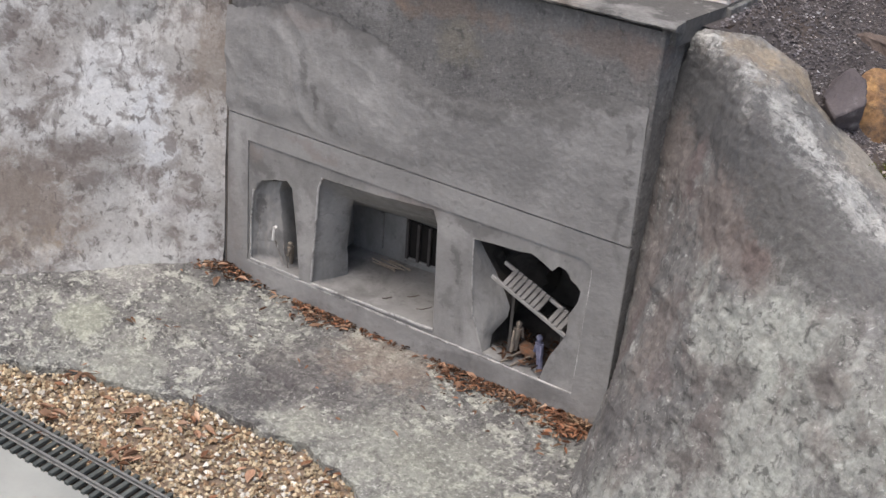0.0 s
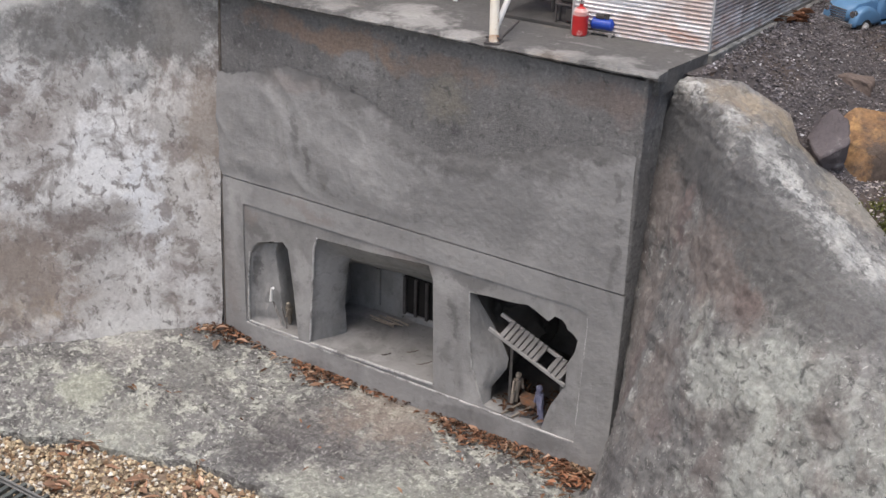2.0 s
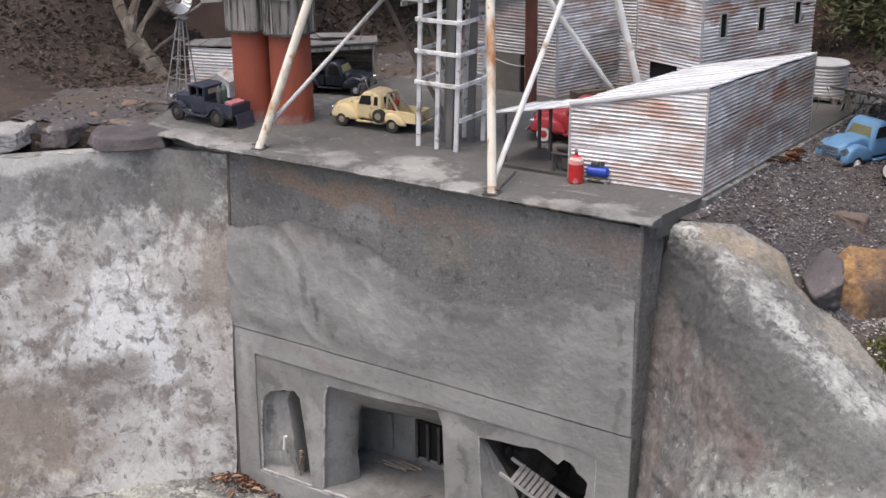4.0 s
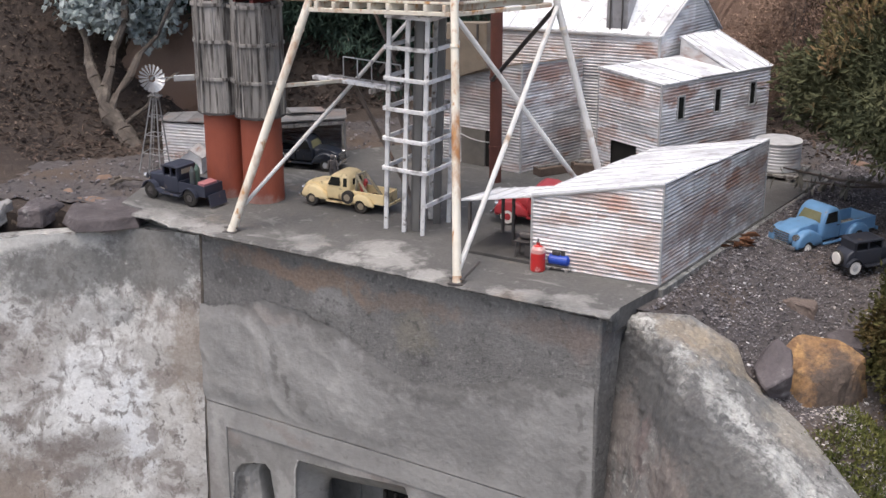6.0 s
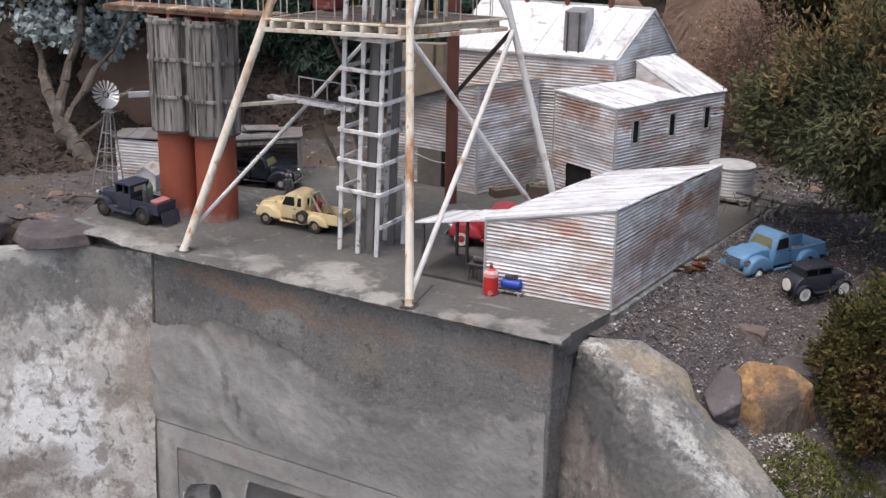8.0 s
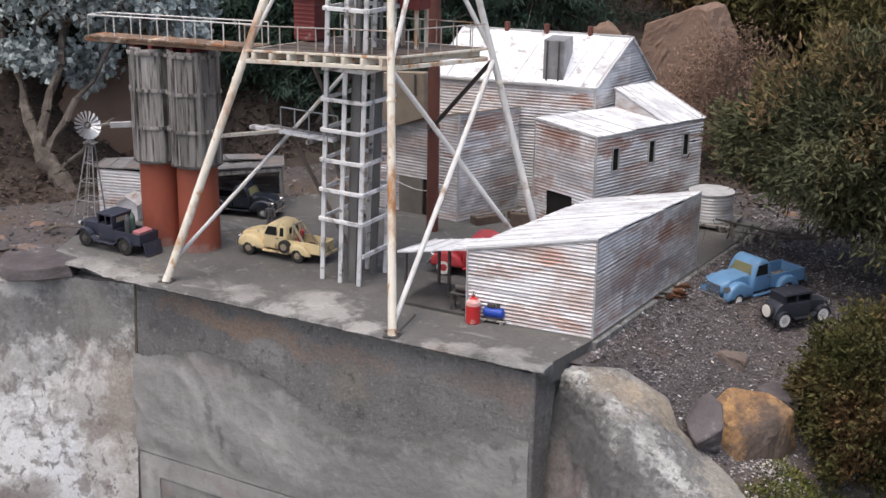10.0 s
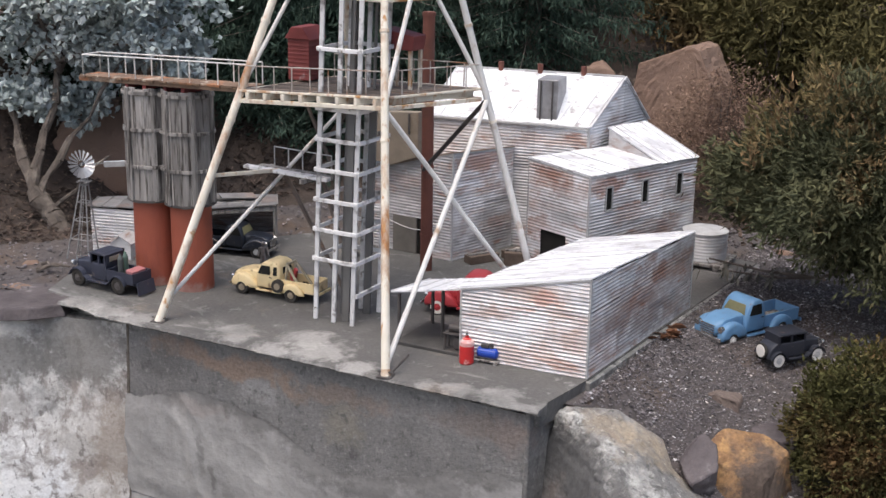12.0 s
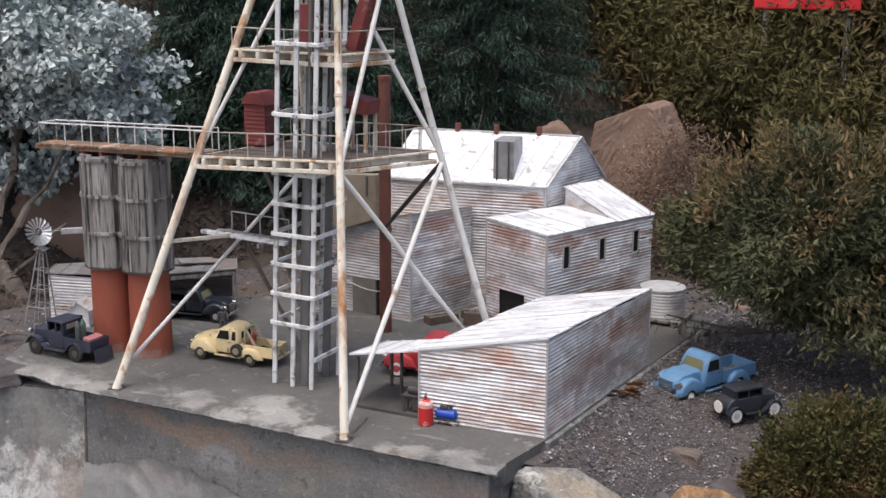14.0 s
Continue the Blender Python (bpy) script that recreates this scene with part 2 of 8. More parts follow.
rough_coat = mat("rough_dark_concrete", (0.14, 0.138, 0.135), (0.225, 0.222, 0.217), 7, 0.92, bump=0.9, bscale=120, dist=0.004, grit=0.2, gscale=140, relief=(9, 0.005), org=FW, layers=(
    ((0.28, 0.275, 0.265), 75, 0.60, 0.04, (1, 1, 1), 0.7, 0, 0), ((0.30, 0.295, 0.285), 5, 0.60, 0.08, (1, 1, 1.5), 0.5, 0, 0), ((0.07, 0.07, 0.07), 40, 0.60, 0.05, (1, 1, 1), 0.6, 0, 0)), spots=(
    ((0.29, 0.22, 0.165), (-0.80, 0, -0.075), 0.16, 0.022, 0.6), ((0.27, 0.20, 0.16), (-0.99, 0, -0.05), 0.09, 0.02, 0.45), ((0.27, 0.22, 0.20), (-0.06, 0, -0.08), 0.05, 0.05, 0.4), (PALE, (-0.74, 0, -0.12), 0.06, 0.03, 0.35), (DARK, (-1.05, 0, -0.12), 0.10, 0.04, 0.4),
    ((0.32, 0.29, 0.21), (-0.50, 0, -0.16), 0.06, 0.05, 0.3)), late_spots=(((0.27, 0.20, 0.155), (-0.86, 0, -0.07), 0.22, 0.028, 0.6), ((0.25, 0.19, 0.15), (-0.52, 0, -0.09), 0.16, 0.025, 0.5), ((0.22, 0.175, 0.15), (-0.12, 0, -0.07), 0.14, 0.03, 0.45)))
niche_concrete = mat("niche_concrete", (0.205, 0.202, 0.197), (0.295, 0.291, 0.283), 7, 0.9, bump=0.3, bscale=60, dist=0.003, grit=0.045, gscale=90, relief=(10, 0.006), org=FW, spots=(
    (PALE, (-1.13, 0, -0.95), 0.10, 0.03, 0.6), (BROWN, (-1.10, 0, -0.60), 0.04, 0.03, 0.4), (PALE, (-0.92, 0, -0.75), 0.03, 0.10, 0.45), (PALE, (-0.87, 0.05, -0.75), 0.04, 0.10, 0.4), (PALE, (-0.38, 0, -0.85), 0.03, 0.09, 0.5),
    (PALE, (-0.14, 0, -0.86), 0.04, 0.10, 0.4), (BROWN, (-0.60, 0, -0.59), 0.10, 0.02, 0.35), (PALE, (-0.46, 0, -0.62), 0.05, 0.03, 0.35)), late_spots=((DARK, (-1.093, 0.01, -0.78), 0.012, 0.06, 0.7), (DARK, (-0.455, 0, -0.70), 0.014, 0.06, 0.55), (DARK, (-0.47, 0, -0.80), 0.02, 0.03, 0.4), (DARK, (-1.06, 0, -0.63), 0.05, 0.018, 0.5), (DARK, (-0.415, 0, -0.60), 0.06, 0.016, 0.5)), layers=(
    ((0.125, 0.123, 0.12), 6, 0.56, 0.08, (1, 1, 0.6), 0.6, 0, 0), ((0.37, 0.365, 0.355), 10, 0.58, 0.07, (1, 1, 0.5), 0.55, 0, 0), ((0.11, 0.11, 0.11), 45, 0.62, 0.05, (1, 1, 1), 0.4, 0, 0)))
left_concrete = mat("weathered_wall", (0.40, 0.385, 0.365), (0.60, 0.585, 0.56), 5, 0.92, bump=0.6, bscale=90, dist=0.004, grit=0.12, gscale=130, relief=(9, 0.006), org=LW, layers=(
    ((0.76, 0.76, 0.745), 5, 0.54, 0.07, (1, 1, 1), 0.65, 0, 0), ((0.25, 0.215, 0.195), 7, 0.565, 0.04, (1, 1, 1), 0.8, 0, 0), ((0.22, 0.19, 0.175), 20, 0.575, 0.035, (1, 1, 1), 0.75, 0, 0),
    ((0.66, 0.66, 0.64), 40, 0.62, 0.04, (1, 1, 1), 0.5, 0, 0), ((0.15, 0.135, 0.125), 50, 0.60, 0.03, (1, 1, 0.7), 0.75, 0, 0), ((0.24, 0.21, 0.19), 13, 0.60, 0.03, (1, 1, 0.5), 0.6, 0, 0)), spots=(
    ((0.86, 0.86, 0.85), (-1.42, -0.16, -0.48), 0.12, 0.15, 0.9), ((0.74, 0.76, 0.78), (-1.35, -0.10, -0.61), 0.05, 0.19, 0.7), ((0.72, 0.72, 0.70), (-1.36, -0.07, -0.30), 0.08, 0.06, 0.5), ((0.70, 0.69, 0.66), (-1.35, -0.16, -0.94), 0.16, 0.04, 0.7),
    ((0.29, 0.24, 0.205), (-1.58, -0.38, -0.78), 0.17, 0.17, 0.75), ((0.37, 0.285, 0.19), (-1.60, -0.42, -0.90), 0.15, 0.06, 0.6), ((0.34, 0.30, 0.26), (-1.22, -0.03, -0.62), 0.03, 0.14, 0.5),
    ((0.20, 0.175, 0.165), (-1.48, -0.18, -0.23), 0.035, 0.035, 0.8), ((0.19, 0.185, 0.18), (-1.39, -0.09, -0.26), 0.05, 0.035, 0.8), ((0.22, 0.18, 0.165), (-1.38, -0.14, -0.70), 0.045, 0.035, 0.7),
    ((0.26, 0.22, 0.21), (-1.28, -0.07, -0.81), 0.06, 0.05, 0.7), ((0.21, 0.18, 0.165), (-1.45, -0.23, -0.72), 0.06, 0.026, 0.75), ((0.28, 0.245, 0.225), (-1.55, -0.28, -0.40), 0.07, 0.06, 0.6), ((0.25, 0.22, 0.20), (-1.41, -0.16, -0.61), 0.05, 0.03, 0.6),
    ((0.28, 0.24, 0.22), (-1.70, -0.42, -0.35), 0.10, 0.10, 0.6), ((0.24, 0.21, 0.19), (-1.62, -0.32, -0.55), 0.09, 0.04, 0.6)), late_spots=(((0.30, 0.255, 0.215), (-1.22, -0.02, -0.36), 0.05, 0.15, 0.7), ((0.20, 0.17, 0.155), (-1.48, -0.25, -0.63), 0.11, 0.035, 0.7), ((0.27, 0.225, 0.19), (-1.62, -0.42, -0.76), 0.15, 0.13, 0.6),
    ((0.155, 0.153, 0.146), (-1.30, -0.02, -0.11), 0.17, 0.125, 0.8), ((0.165, 0.163, 0.155), (-1.48, -0.17, -0.14), 0.17, 0.085, 0.75), ((0.19, 0.188, 0.18), (-1.70, -0.38, -0.14), 0.20, 0.07, 0.7), ((0.60, 0.59, 0.56), (-1.62, -0.28, -0.058), 0.17, 0.030, 0.8), ((0.56, 0.55, 0.52), (-1.46, -0.13, -0.062), 0.07, 0.022, 0.65)))
LICHEN, CHARCOAL, EARTH, BUFF = (0.40, 0.415, 0.375), (0.085, 0.084, 0.084), (0.185, 0.155, 0.14), (0.36, 0.29, 0.20)
ASH = (0.50, 0.50, 0.475)
right_concrete = mat("rough_wall", (0.135, 0.132, 0.127), (0.215, 0.211, 0.203), 5, 0.95, bump=0.7, bscale=110, dist=0.005, grit=0.2, gscale=110, relief=(34, 0.002), org=RW, spots=(
    (ASH, (0.052, 0.055, -0.031), 0.037, 0.033, 0.85), (ASH, (0.15, -0.02, -0.045), 0.052, 0.040, 0.85), (ASH, (0.23, -0.045, -0.085), 0.059, 0.046, 0.90), (ASH, (0.31, -0.08, -0.13), 0.067, 0.053, 0.90), (ASH, (0.40, -0.12, -0.18), 0.074, 0.053, 0.85), (ASH, (0.51, -0.14, -0.235), 0.087, 0.059, 0.80),
    (LICHEN, (0.225, -0.207, -0.41), 0.04, 0.10, 0.65), (LICHEN, (0.42, -0.27, -0.33), 0.06, 0.04, 0.3), (LICHEN, (0.49, -0.31, -0.37), 0.11, 0.06, 0.45), (LICHEN, (0.40, -0.31, -0.43), 0.11, 0.09, 0.7), (LICHEN, (0.46, -0.38, -0.55), 0.15, 0.12, 0.7), (LICHEN, (0.60, -0.43, -0.46), 0.12, 0.10, 0.6),
    (LICHEN, (0.42, -0.44, -0.72), 0.18, 0.13, 0.7), (LICHEN, (0.29, -0.28, -0.49), 0.06, 0.08, 0.5), (LICHEN, (0.20, -0.40, -0.90), 0.14, 0.10, 0.5)), layers=(
    ((0.33, 0.325, 0.31), 8, 0.58, 0.08, (1, 1, 0.4), 0.4, 0, 0), ((0.115, 0.105, 0.10), 9, 0.57, 0.06, (1, 1, 0.3), 0.6, 0, 0), ((0.165, 0.135, 0.125), 14, 0.59, 0.05, (1, 1, 0.35), 0.5, 0, 0), ((0.46, 0.465, 0.43), 40, 0.61, 0.045, (1, 1, 0.8), 0.5, 0, 0),
    ((0.07, 0.07, 0.067), 52, 0.585, 0.04, (1, 1, 1), 0.7, 0, 0), ((0.58, 0.58, 0.545), 95, 0.635, 0.035, (1, 1, 1), 0.55, 0, 0)), late_spots=(
    # this row: a darker band along the face below the crest
    (CHARCOAL, (0.024, 0.06, -0.125), 0.062, 0.081, 0.87), (CHARCOAL, (0.09, 0.0, -0.15), 0.100, 0.108, 0.87), (CHARCOAL, (0.18, -0.09, -0.14), 0.112, 0.095, 0.87), (CHARCOAL, (0.26, -0.16, -0.17), 0.112, 0.081, 0.87), ((0.095, 0.093, 0.09), (0.35, -0.215, -0.215), 0.125, 0.081, 0.87), ((0.105, 0.103, 0.099), (0.47, -0.25, -0.26), 0.138, 0.068, 0.77),
    (EARTH, (0.05, 0.01, -0.28), 0.10, 0.09, 0.6), (EARTH, (0.20, -0.15, -0.29), 0.10, 0.08, 0.65), (EARTH, (0.29, -0.225, -0.325), 0.09, 0.05, 0.65), (EARTH, (0.03, -0.04, -0.57), 0.07, 0.22, 0.6), (EARTH, (0.14, -0.20, -0.58), 0.06, 0.16, 0.55),
    (BUFF, (0.145, 0.085, -0.032), 0.06, 0.05, 0.42), (BUFF, (0.21, 0.10, -0.06), 0.07, 0.05, 0.42), (BUFF, (0.27, 0.12, -0.11), 0.06, 0.05, 0.42), ((0.40, 0.365, 0.30), (0.42, 0.06, -0.19), 0.09, 0.06, 0.45),
    ((0.12, 0.105, 0.10), (0.176, -0.191, -0.48), 0.025, 0.06, 0.7), ((0.14, 0.11, 0.105), (0.06, -0.10, -0.63), 0.03, 0.14, 0.6), ((0.13, 0.105, 0.10), (0.19, -0.25, -0.61), 0.03, 0.09, 0.6), ((0.12, 0.11, 0.105), (0.358, -0.329, -0.53), 0.045, 0.05, 0.7),
    ((0.12, 0.105, 0.10), (0.28, -0.304, -0.571), 0.03, 0.035, 0.6), ((0.10, 0.095, 0.095), (0.095, -0.228, -0.786), 0.06, 0.06, 0.7), ((0.11, 0.095, 0.09), (0.305, -0.37, -0.696), 0.04, 0.03, 0.7), ((0.11, 0.10, 0.095), (0.366, -0.39, -0.663), 0.035, 0.03, 0.6),
    ((0.20, 0.18, 0.165), (0.532, -0.376, -0.419), 0.05, 0.03, 0.6), ((0.20, 0.185, 0.17), (0.556, -0.425, -0.501), 0.04, 0.025, 0.5), ((0.15, 0.115, 0.105), (0.318, -0.235, -0.315), 0.035, 0.025, 0.6), ((0.16, 0.12, 0.115), (0.114, -0.048, -0.262), 0.03, 0.08, 0.5)))
apron_mat = mat("apron_concrete", (0.145, 0.141, 0.137), (0.265, 0.263, 0.252), 7, 0.92, bump=1.0, bscale=90, dist=0.009, grit=0.26, gscale=110, relief=(14, 0.006), cracks=(2.3, 0.005, 0.6, (0.07, 0.065, 0.06)), layers=(
    ((0.36, 0.37, 0.33), 8, 0.56, 0.05, (1, 1, 1), 0.65, 0, 0), ((0.095, 0.09, 0.089), 6, 0.565, 0.05, (1, 1, 1), 0.7, 0, 0), ((0.55, 0.56, 0.49), 22, 0.56, 0.035, (1, 1, 1), 0.7, 0, 0), ((0.10, 0.097, 0.094), 30, 0.57, 0.035, (1, 1, 1), 0.7, 0, 0),
    ((0.54, 0.55, 0.48), 60, 0.585, 0.035, (1, 1, 1), 0.75, 0, 0), ((0.055, 0.053, 0.05), 75, 0.59, 0.03, (1, 1, 1), 0.75, 0, 0), ((0.66, 0.66, 0.62), 110, 0.62, 0.03, (1, 1, 1), 0.6, 0, 0)), late_spots=(
    ((0.115, 0.108, 0.108), (-1.10, -0.24, -0.97), 0.07, 0.2, 0.5), ((0.105, 0.10, 0.10), (-0.78, -0.36, -1.0), 0.09, 0.2, 0.6), ((0.125, 0.115, 0.115), (-0.72, -0.22, -0.98), 0.13, 0.2, 0.6), ((0.13, 0.122, 0.12), (-0.52, -0.20, -0.97), 0.12, 0.2, 0.5),
    ((0.42, 0.44, 0.355), (-1.305, -0.418, -1.0), 0.08, 0.2, 0.6), ((0.42, 0.43, 0.37), (-1.10, -0.48, -1.0), 0.10, 0.2, 0.45), ((0.40, 0.41, 0.35), (-0.61, -0.40, -1.0), 0.07, 0.2, 0.5), ((0.36, 0.37, 0.32), (-0.40, -0.36, -1.0), 0.14, 0.2, 0.4),
    ((0.31, 0.32, 0.275), (-0.24, -0.33, -1.0), 0.14, 0.2, 0.4), ((0.33, 0.27, 0.22), (-0.60, -0.06, -0.97), 0.14, 0.2, 0.5), ((0.46, 0.45, 0.42), (-1.36, -0.20, -0.97), 0.10, 0.2, 0.4)))
deck_concrete = mat("platform_concrete", (0.088, 0.085, 0.082), (0.138, 0.133, 0.127), 8, 0.9, bump=0.5, bscale=90, grit=0.12, gscale=120, org=(-0.6, 0, 0), layers=(
    ((0.34, 0.335, 0.32), 6.0, 0.615, 0.045, (0.55, 1.5, 1), 0.6, 0, 0), ((0.36, 0.355, 0.34), 30, 0.64, 0.05, (1, 1, 1), 0.5, 0, 0), ((0.072, 0.072, 0.069), 4.0, 0.56, 0.1, (1, 1, 1), 0.6, 0, 0), ((0.24, 0.19, 0.15), 5, 0.64, 0.05, (1, 1, 1), 0.4, 0, 0)), spots=(
    ((0.40, 0.39, 0.37), (-0.655, 0.085, 0), 0.055, 0.1, 0.6), ((0.42, 0.41, 0.39), (-0.10, 0.03, 0), 0.045, 0.1, 0.65), ((0.40, 0.39, 0.37), (-0.19, 0.01, 0), 0.04, 0.1, 0.6), ((0.40, 0.39, 0.37), (-0.69, -0.025, 0), 0.05, 0.1, 0.6), ((0.40, 0.39, 0.37), (-1.21, -0.015, 0), 0.06, 0.1, 0.6), ((0.42, 0.41, 0.39), (-0.83, 0.03, 0), 0.06, 0.1, 0.6), ((0.40, 0.39, 0.37), (-0.27, -0.015, 0), 0.03, 0.1, 0.5), ((0.42, 0.41, 0.39), (-0.44, -0.01, 0), 0.05, 0.1, 0.6),
    ((0.40, 0.39, 0.37), (-1.30, 0.0, 0), 0.07, 0.1, 0.6), ((0.38, 0.37, 0.35), (-1.10, -0.02, 0), 0.05, 0.1, 0.5), ((0.40, 0.39, 0.37), (-0.58, 0.03, 0), 0.07, 0.1, 0.6)))
lip_mat = mat("platform_edge", (0.15, 0.15, 0.142), (0.26, 0.255, 0.24), 14, 0.9, bump=0.9, bscale=60, grit=0.2, gscale=100, c3=(0.42, 0.41, 0.39), s3=9, t3=0.57, w3=0.07, c4=(0.09, 0.088, 0.085), s4=22, t4=0.6, w4=0.05)
gravel_mat = mat("dark_gravel", (0.066, 0.058, 0.057), (0.115, 0.102, 0.10), 60, 0.95, bump=0.9, bscale=130, c3=(0.11, 0.08, 0.06), s3=4, t3=0.58, w3=0.1, dist=0.006)
chip_mat = mat("stone_chips", (0.076, 0.067, 0.070), (0.19, 0.174, 0.18), 40, 0.9, bump=0.2, island=0.7)
grey_chip = mat("pale_stone_chips", (0.30, 0.295, 0.31), (0.50, 0.49, 0.49), 40, 0.9, bump=0.2, island=0.4)
pebble_mat = mat("pebbles", (0.36, 0.275, 0.17), (0.53, 0.45, 0.32), 70, 0.8, bump=0.2, island=0.6, c3=(0.62, 0.60, 0.55), s3=55, t3=0.60, w3=0.03)
pebble_brown = mat("brown_pebbles", (0.20, 0.125, 0.075), (0.36, 0.25, 0.15), 70, 0.8, bump=0.2, island=0.5)
pebble_white = mat("white_pebbles", (0.56, 0.53, 0.46), (0.72, 0.69, 0.62), 70, 0.8, bump=0.2, island=0.25)
dirt_mat = mat("bank_soil", (0.030, 0.023, 0.020), (0.064, 0.048, 0.039), 9, 0.97, bump=0.9, bscale=50, c3=(0.085, 0.062, 0.048), s3=2.2, t3=0.58, w3=0.08,
               c4=(0.13, 0.10, 0.08), s4=60, t4=0.64, w4=0.04, dist=0.01)
RUST, BRICK, WHITE, DULL_GREY = (0.34, 0.235, 0.195), (0.30, 0.17, 0.125), (0.82, 0.82, 0.83), (0.25, 0.24, 0.245)
IRON = (((0.84, 0.84, 0.85), 6, 0.55, 0.09, (1, 1, 3), 0.7, 0, 0), ((0.33, 0.32, 0.33), 8, 0.57, 0.08, (1, 1, 3.5), 0.6, 0, 0), ((0.36, 0.22, 0.16), 5, 0.575, 0.07, (1, 1, 2.4), 0.6, 0, 0), ((0.35, 0.19, 0.13), 11, 0.62, 0.05, (1, 1, 3), 0.75, 0, 0))


def iron(name, org, spots, c1=(0.54, 0.54, 0.548), c2=(0.78, 0.78, 0.785)):
    return mat(name, c1, c2, 14, 0.5, 0.2, bump=0.15, bscale=120, rnd=0.13, layers=IRON, spots=spots, org=org)


galv_shed = iron("shed_iron", (-0.10, 0.50, 0), (
    ((0.44, 0.25, 0.20), (-0.065, 0.195, 0.190), 0.045, 0.020, 0.75), (RUST, (-0.195, 0.195, 0.126), 0.06, 0.02, 0.7), (WHITE, (-0.04, 0.195, 0.10), 0.10, 0.04, 0.7), (RUST, (-0.15, 0.195, 0.02), 0.10, 0.02, 0.6), (WHITE, (-0.20, 0.19, 0.07), 0.06, 0.03, 0.6),
    # the grey spots darken the side towards its back and bottom
    (BRICK, (0.045, 0.54, 0.150), 0.10, 0.050, 0.95), (BRICK, (0.045, 0.38, 0.12), 0.06, 0.06, 0.9), (BRICK, (0.04, 0.305, 0.07), 0.04, 0.03, 0.8), (WHITE, (0.04, 0.30, 0.14), 0.07, 0.05, 0.6), (DULL_GREY, (0.05, 0.74, 0.09), 0.16, 0.11, 0.8), (RUST, (0.04, 0.27, 0.024), 0.05, 0.02, 0.7),
    (RUST, (0.05, 0.69, 0.143), 0.07, 0.03, 0.7), (DULL_GREY, (0.05, 0.55, 0.05), 0.18, 0.04, 0.7), ((0.36, 0.29, 0.265), (0.045, 0.45, 0.11), 0.22, 0.08, 0.7), (BRICK, (0.045, 0.48, 0.13), 0.05, 0.05, 0.9), (BRICK, (0.045, 0.62, 0.15), 0.05, 0.03, 0.85)))
galv = iron("corrugated_iron", (-0.28, 1.12, 0), (
    (BRICK, (-0.386, 0.91, 0.268), 0.10, 0.05, 0.95), (BRICK, (-0.41, 0.91, 0.110), 0.10, 0.035, 0.9), (RUST, (-0.30, 0.88, 0.245), 0.05, 0.02, 0.6), (DULL_GREY, (-0.35, 0.90, 0.18), 0.08, 0.03, 0.5), (BRICK, (-0.22, 0.93, 0.275), 0.08, 0.035, 0.9), (BRICK, (-0.15, 1.06, 0.265), 0.06, 0.030, 0.8), (RUST, (-0.20, 1.03, 0.18), 0.08, 0.025, 0.75),
    (BRICK, (-0.14, 1.18, 0.12), 0.07, 0.03, 0.75), (RUST, (-0.12, 1.26, 0.20), 0.06, 0.03, 0.7), (WHITE, (-0.16, 1.10, 0.235), 0.10, 0.04, 0.6), (RUST, (-0.16, 1.05, 0.11), 0.09, 0.02, 0.7)))
galv_dull = iron("old_corrugated_iron", (-0.6, 1.28, 0), (
    (BRICK, (-0.415, 1.13, 0.350), 0.045, 0.028, 0.9), (RUST, (-0.56, 1.11, 0.345), 0.08, 0.02, 0.6), (DULL_GREY, (-0.60, 1.10, 0.28), 0.12, 0.03, 0.5), (WHITE, (-0.36, 1.22, 0.43), 0.08, 0.05, 0.6), (RUST, (-0.35, 1.28, 0.37), 0.05, 0.03, 0.6)))
galv_block = iron("engine_house_iron", (-0.8, 0.98, 0), (
    ((0.40, 0.27, 0.23), (-0.64, 0.96, 0.292), 0.10, 0.03, 0.85), (RUST, (-0.64, 0.87, 0.295), 0.04, 0.025, 0.7), (WHITE, (-0.64, 0.97, 0.23), 0.10, 0.03, 0.75), (RUST, (-0.64, 1.04, 0.19), 0.06, 0.02, 0.6), (WHITE, (-0.66, 0.90, 0.15), 0.08, 0.03, 0.6), (RUST, (-0.63, 1.05, 0.09), 0.08, 0.03, 0.7),
    (DULL_GREY, (-0.63, 1.0, 0.05), 0.12, 0.03, 0.6), (DULL_GREY, (-0.82, 0.865, 0.17), 0.16, 0.05, 0.6), (DULL_GREY, (-0.80, 0.865, 0.08), 0.14, 0.06, 0.6)), (0.38, 0.375, 0.375), (0.60, 0.595, 0.595))
shed_roof = mat("dusty_grey_roof", (0.125, 0.122, 0.122), (0.24, 0.235, 0.235), 12, 0.7, 0.1, bump=0.2, rnd=0.15, grit=0.1, layers=(((0.20, 0.13, 0.10), 6, 0.58, 0.06, (1, 1, 1), 0.6, 0, 0), ((0.12, 0.115, 0.11), 14, 0.58, 0.05, (1, 1, 1), 0.6, 0, 0)))
roof_white = mat("white_roof_sheet", (0.67, 0.68, 0.70), (0.80, 0.81, 0.825), 14, 0.55, 0.0, bump=0.12, bscale=90, c3=(0.50, 0.50, 0.52), s3=9, t3=0.575, w3=0.07, rnd=0.07, c4=(0.36, 0.34, 0.34), s4=34, t4=0.60, w4=0.05, stretch=(1, 1.6, 1), grit=0.05)
seam_mat = mat("roof_seam", (0.44, 0.44, 0.45), (0.64, 0.64, 0.65), 30, 0.6, 0.0, bump=0, rnd=0.12)
trim_mat = mat("grey_trim", (0.34, 0.34, 0.34), (0.55, 0.55, 0.55), 30, 0.6, 0.2, rnd=0.1)
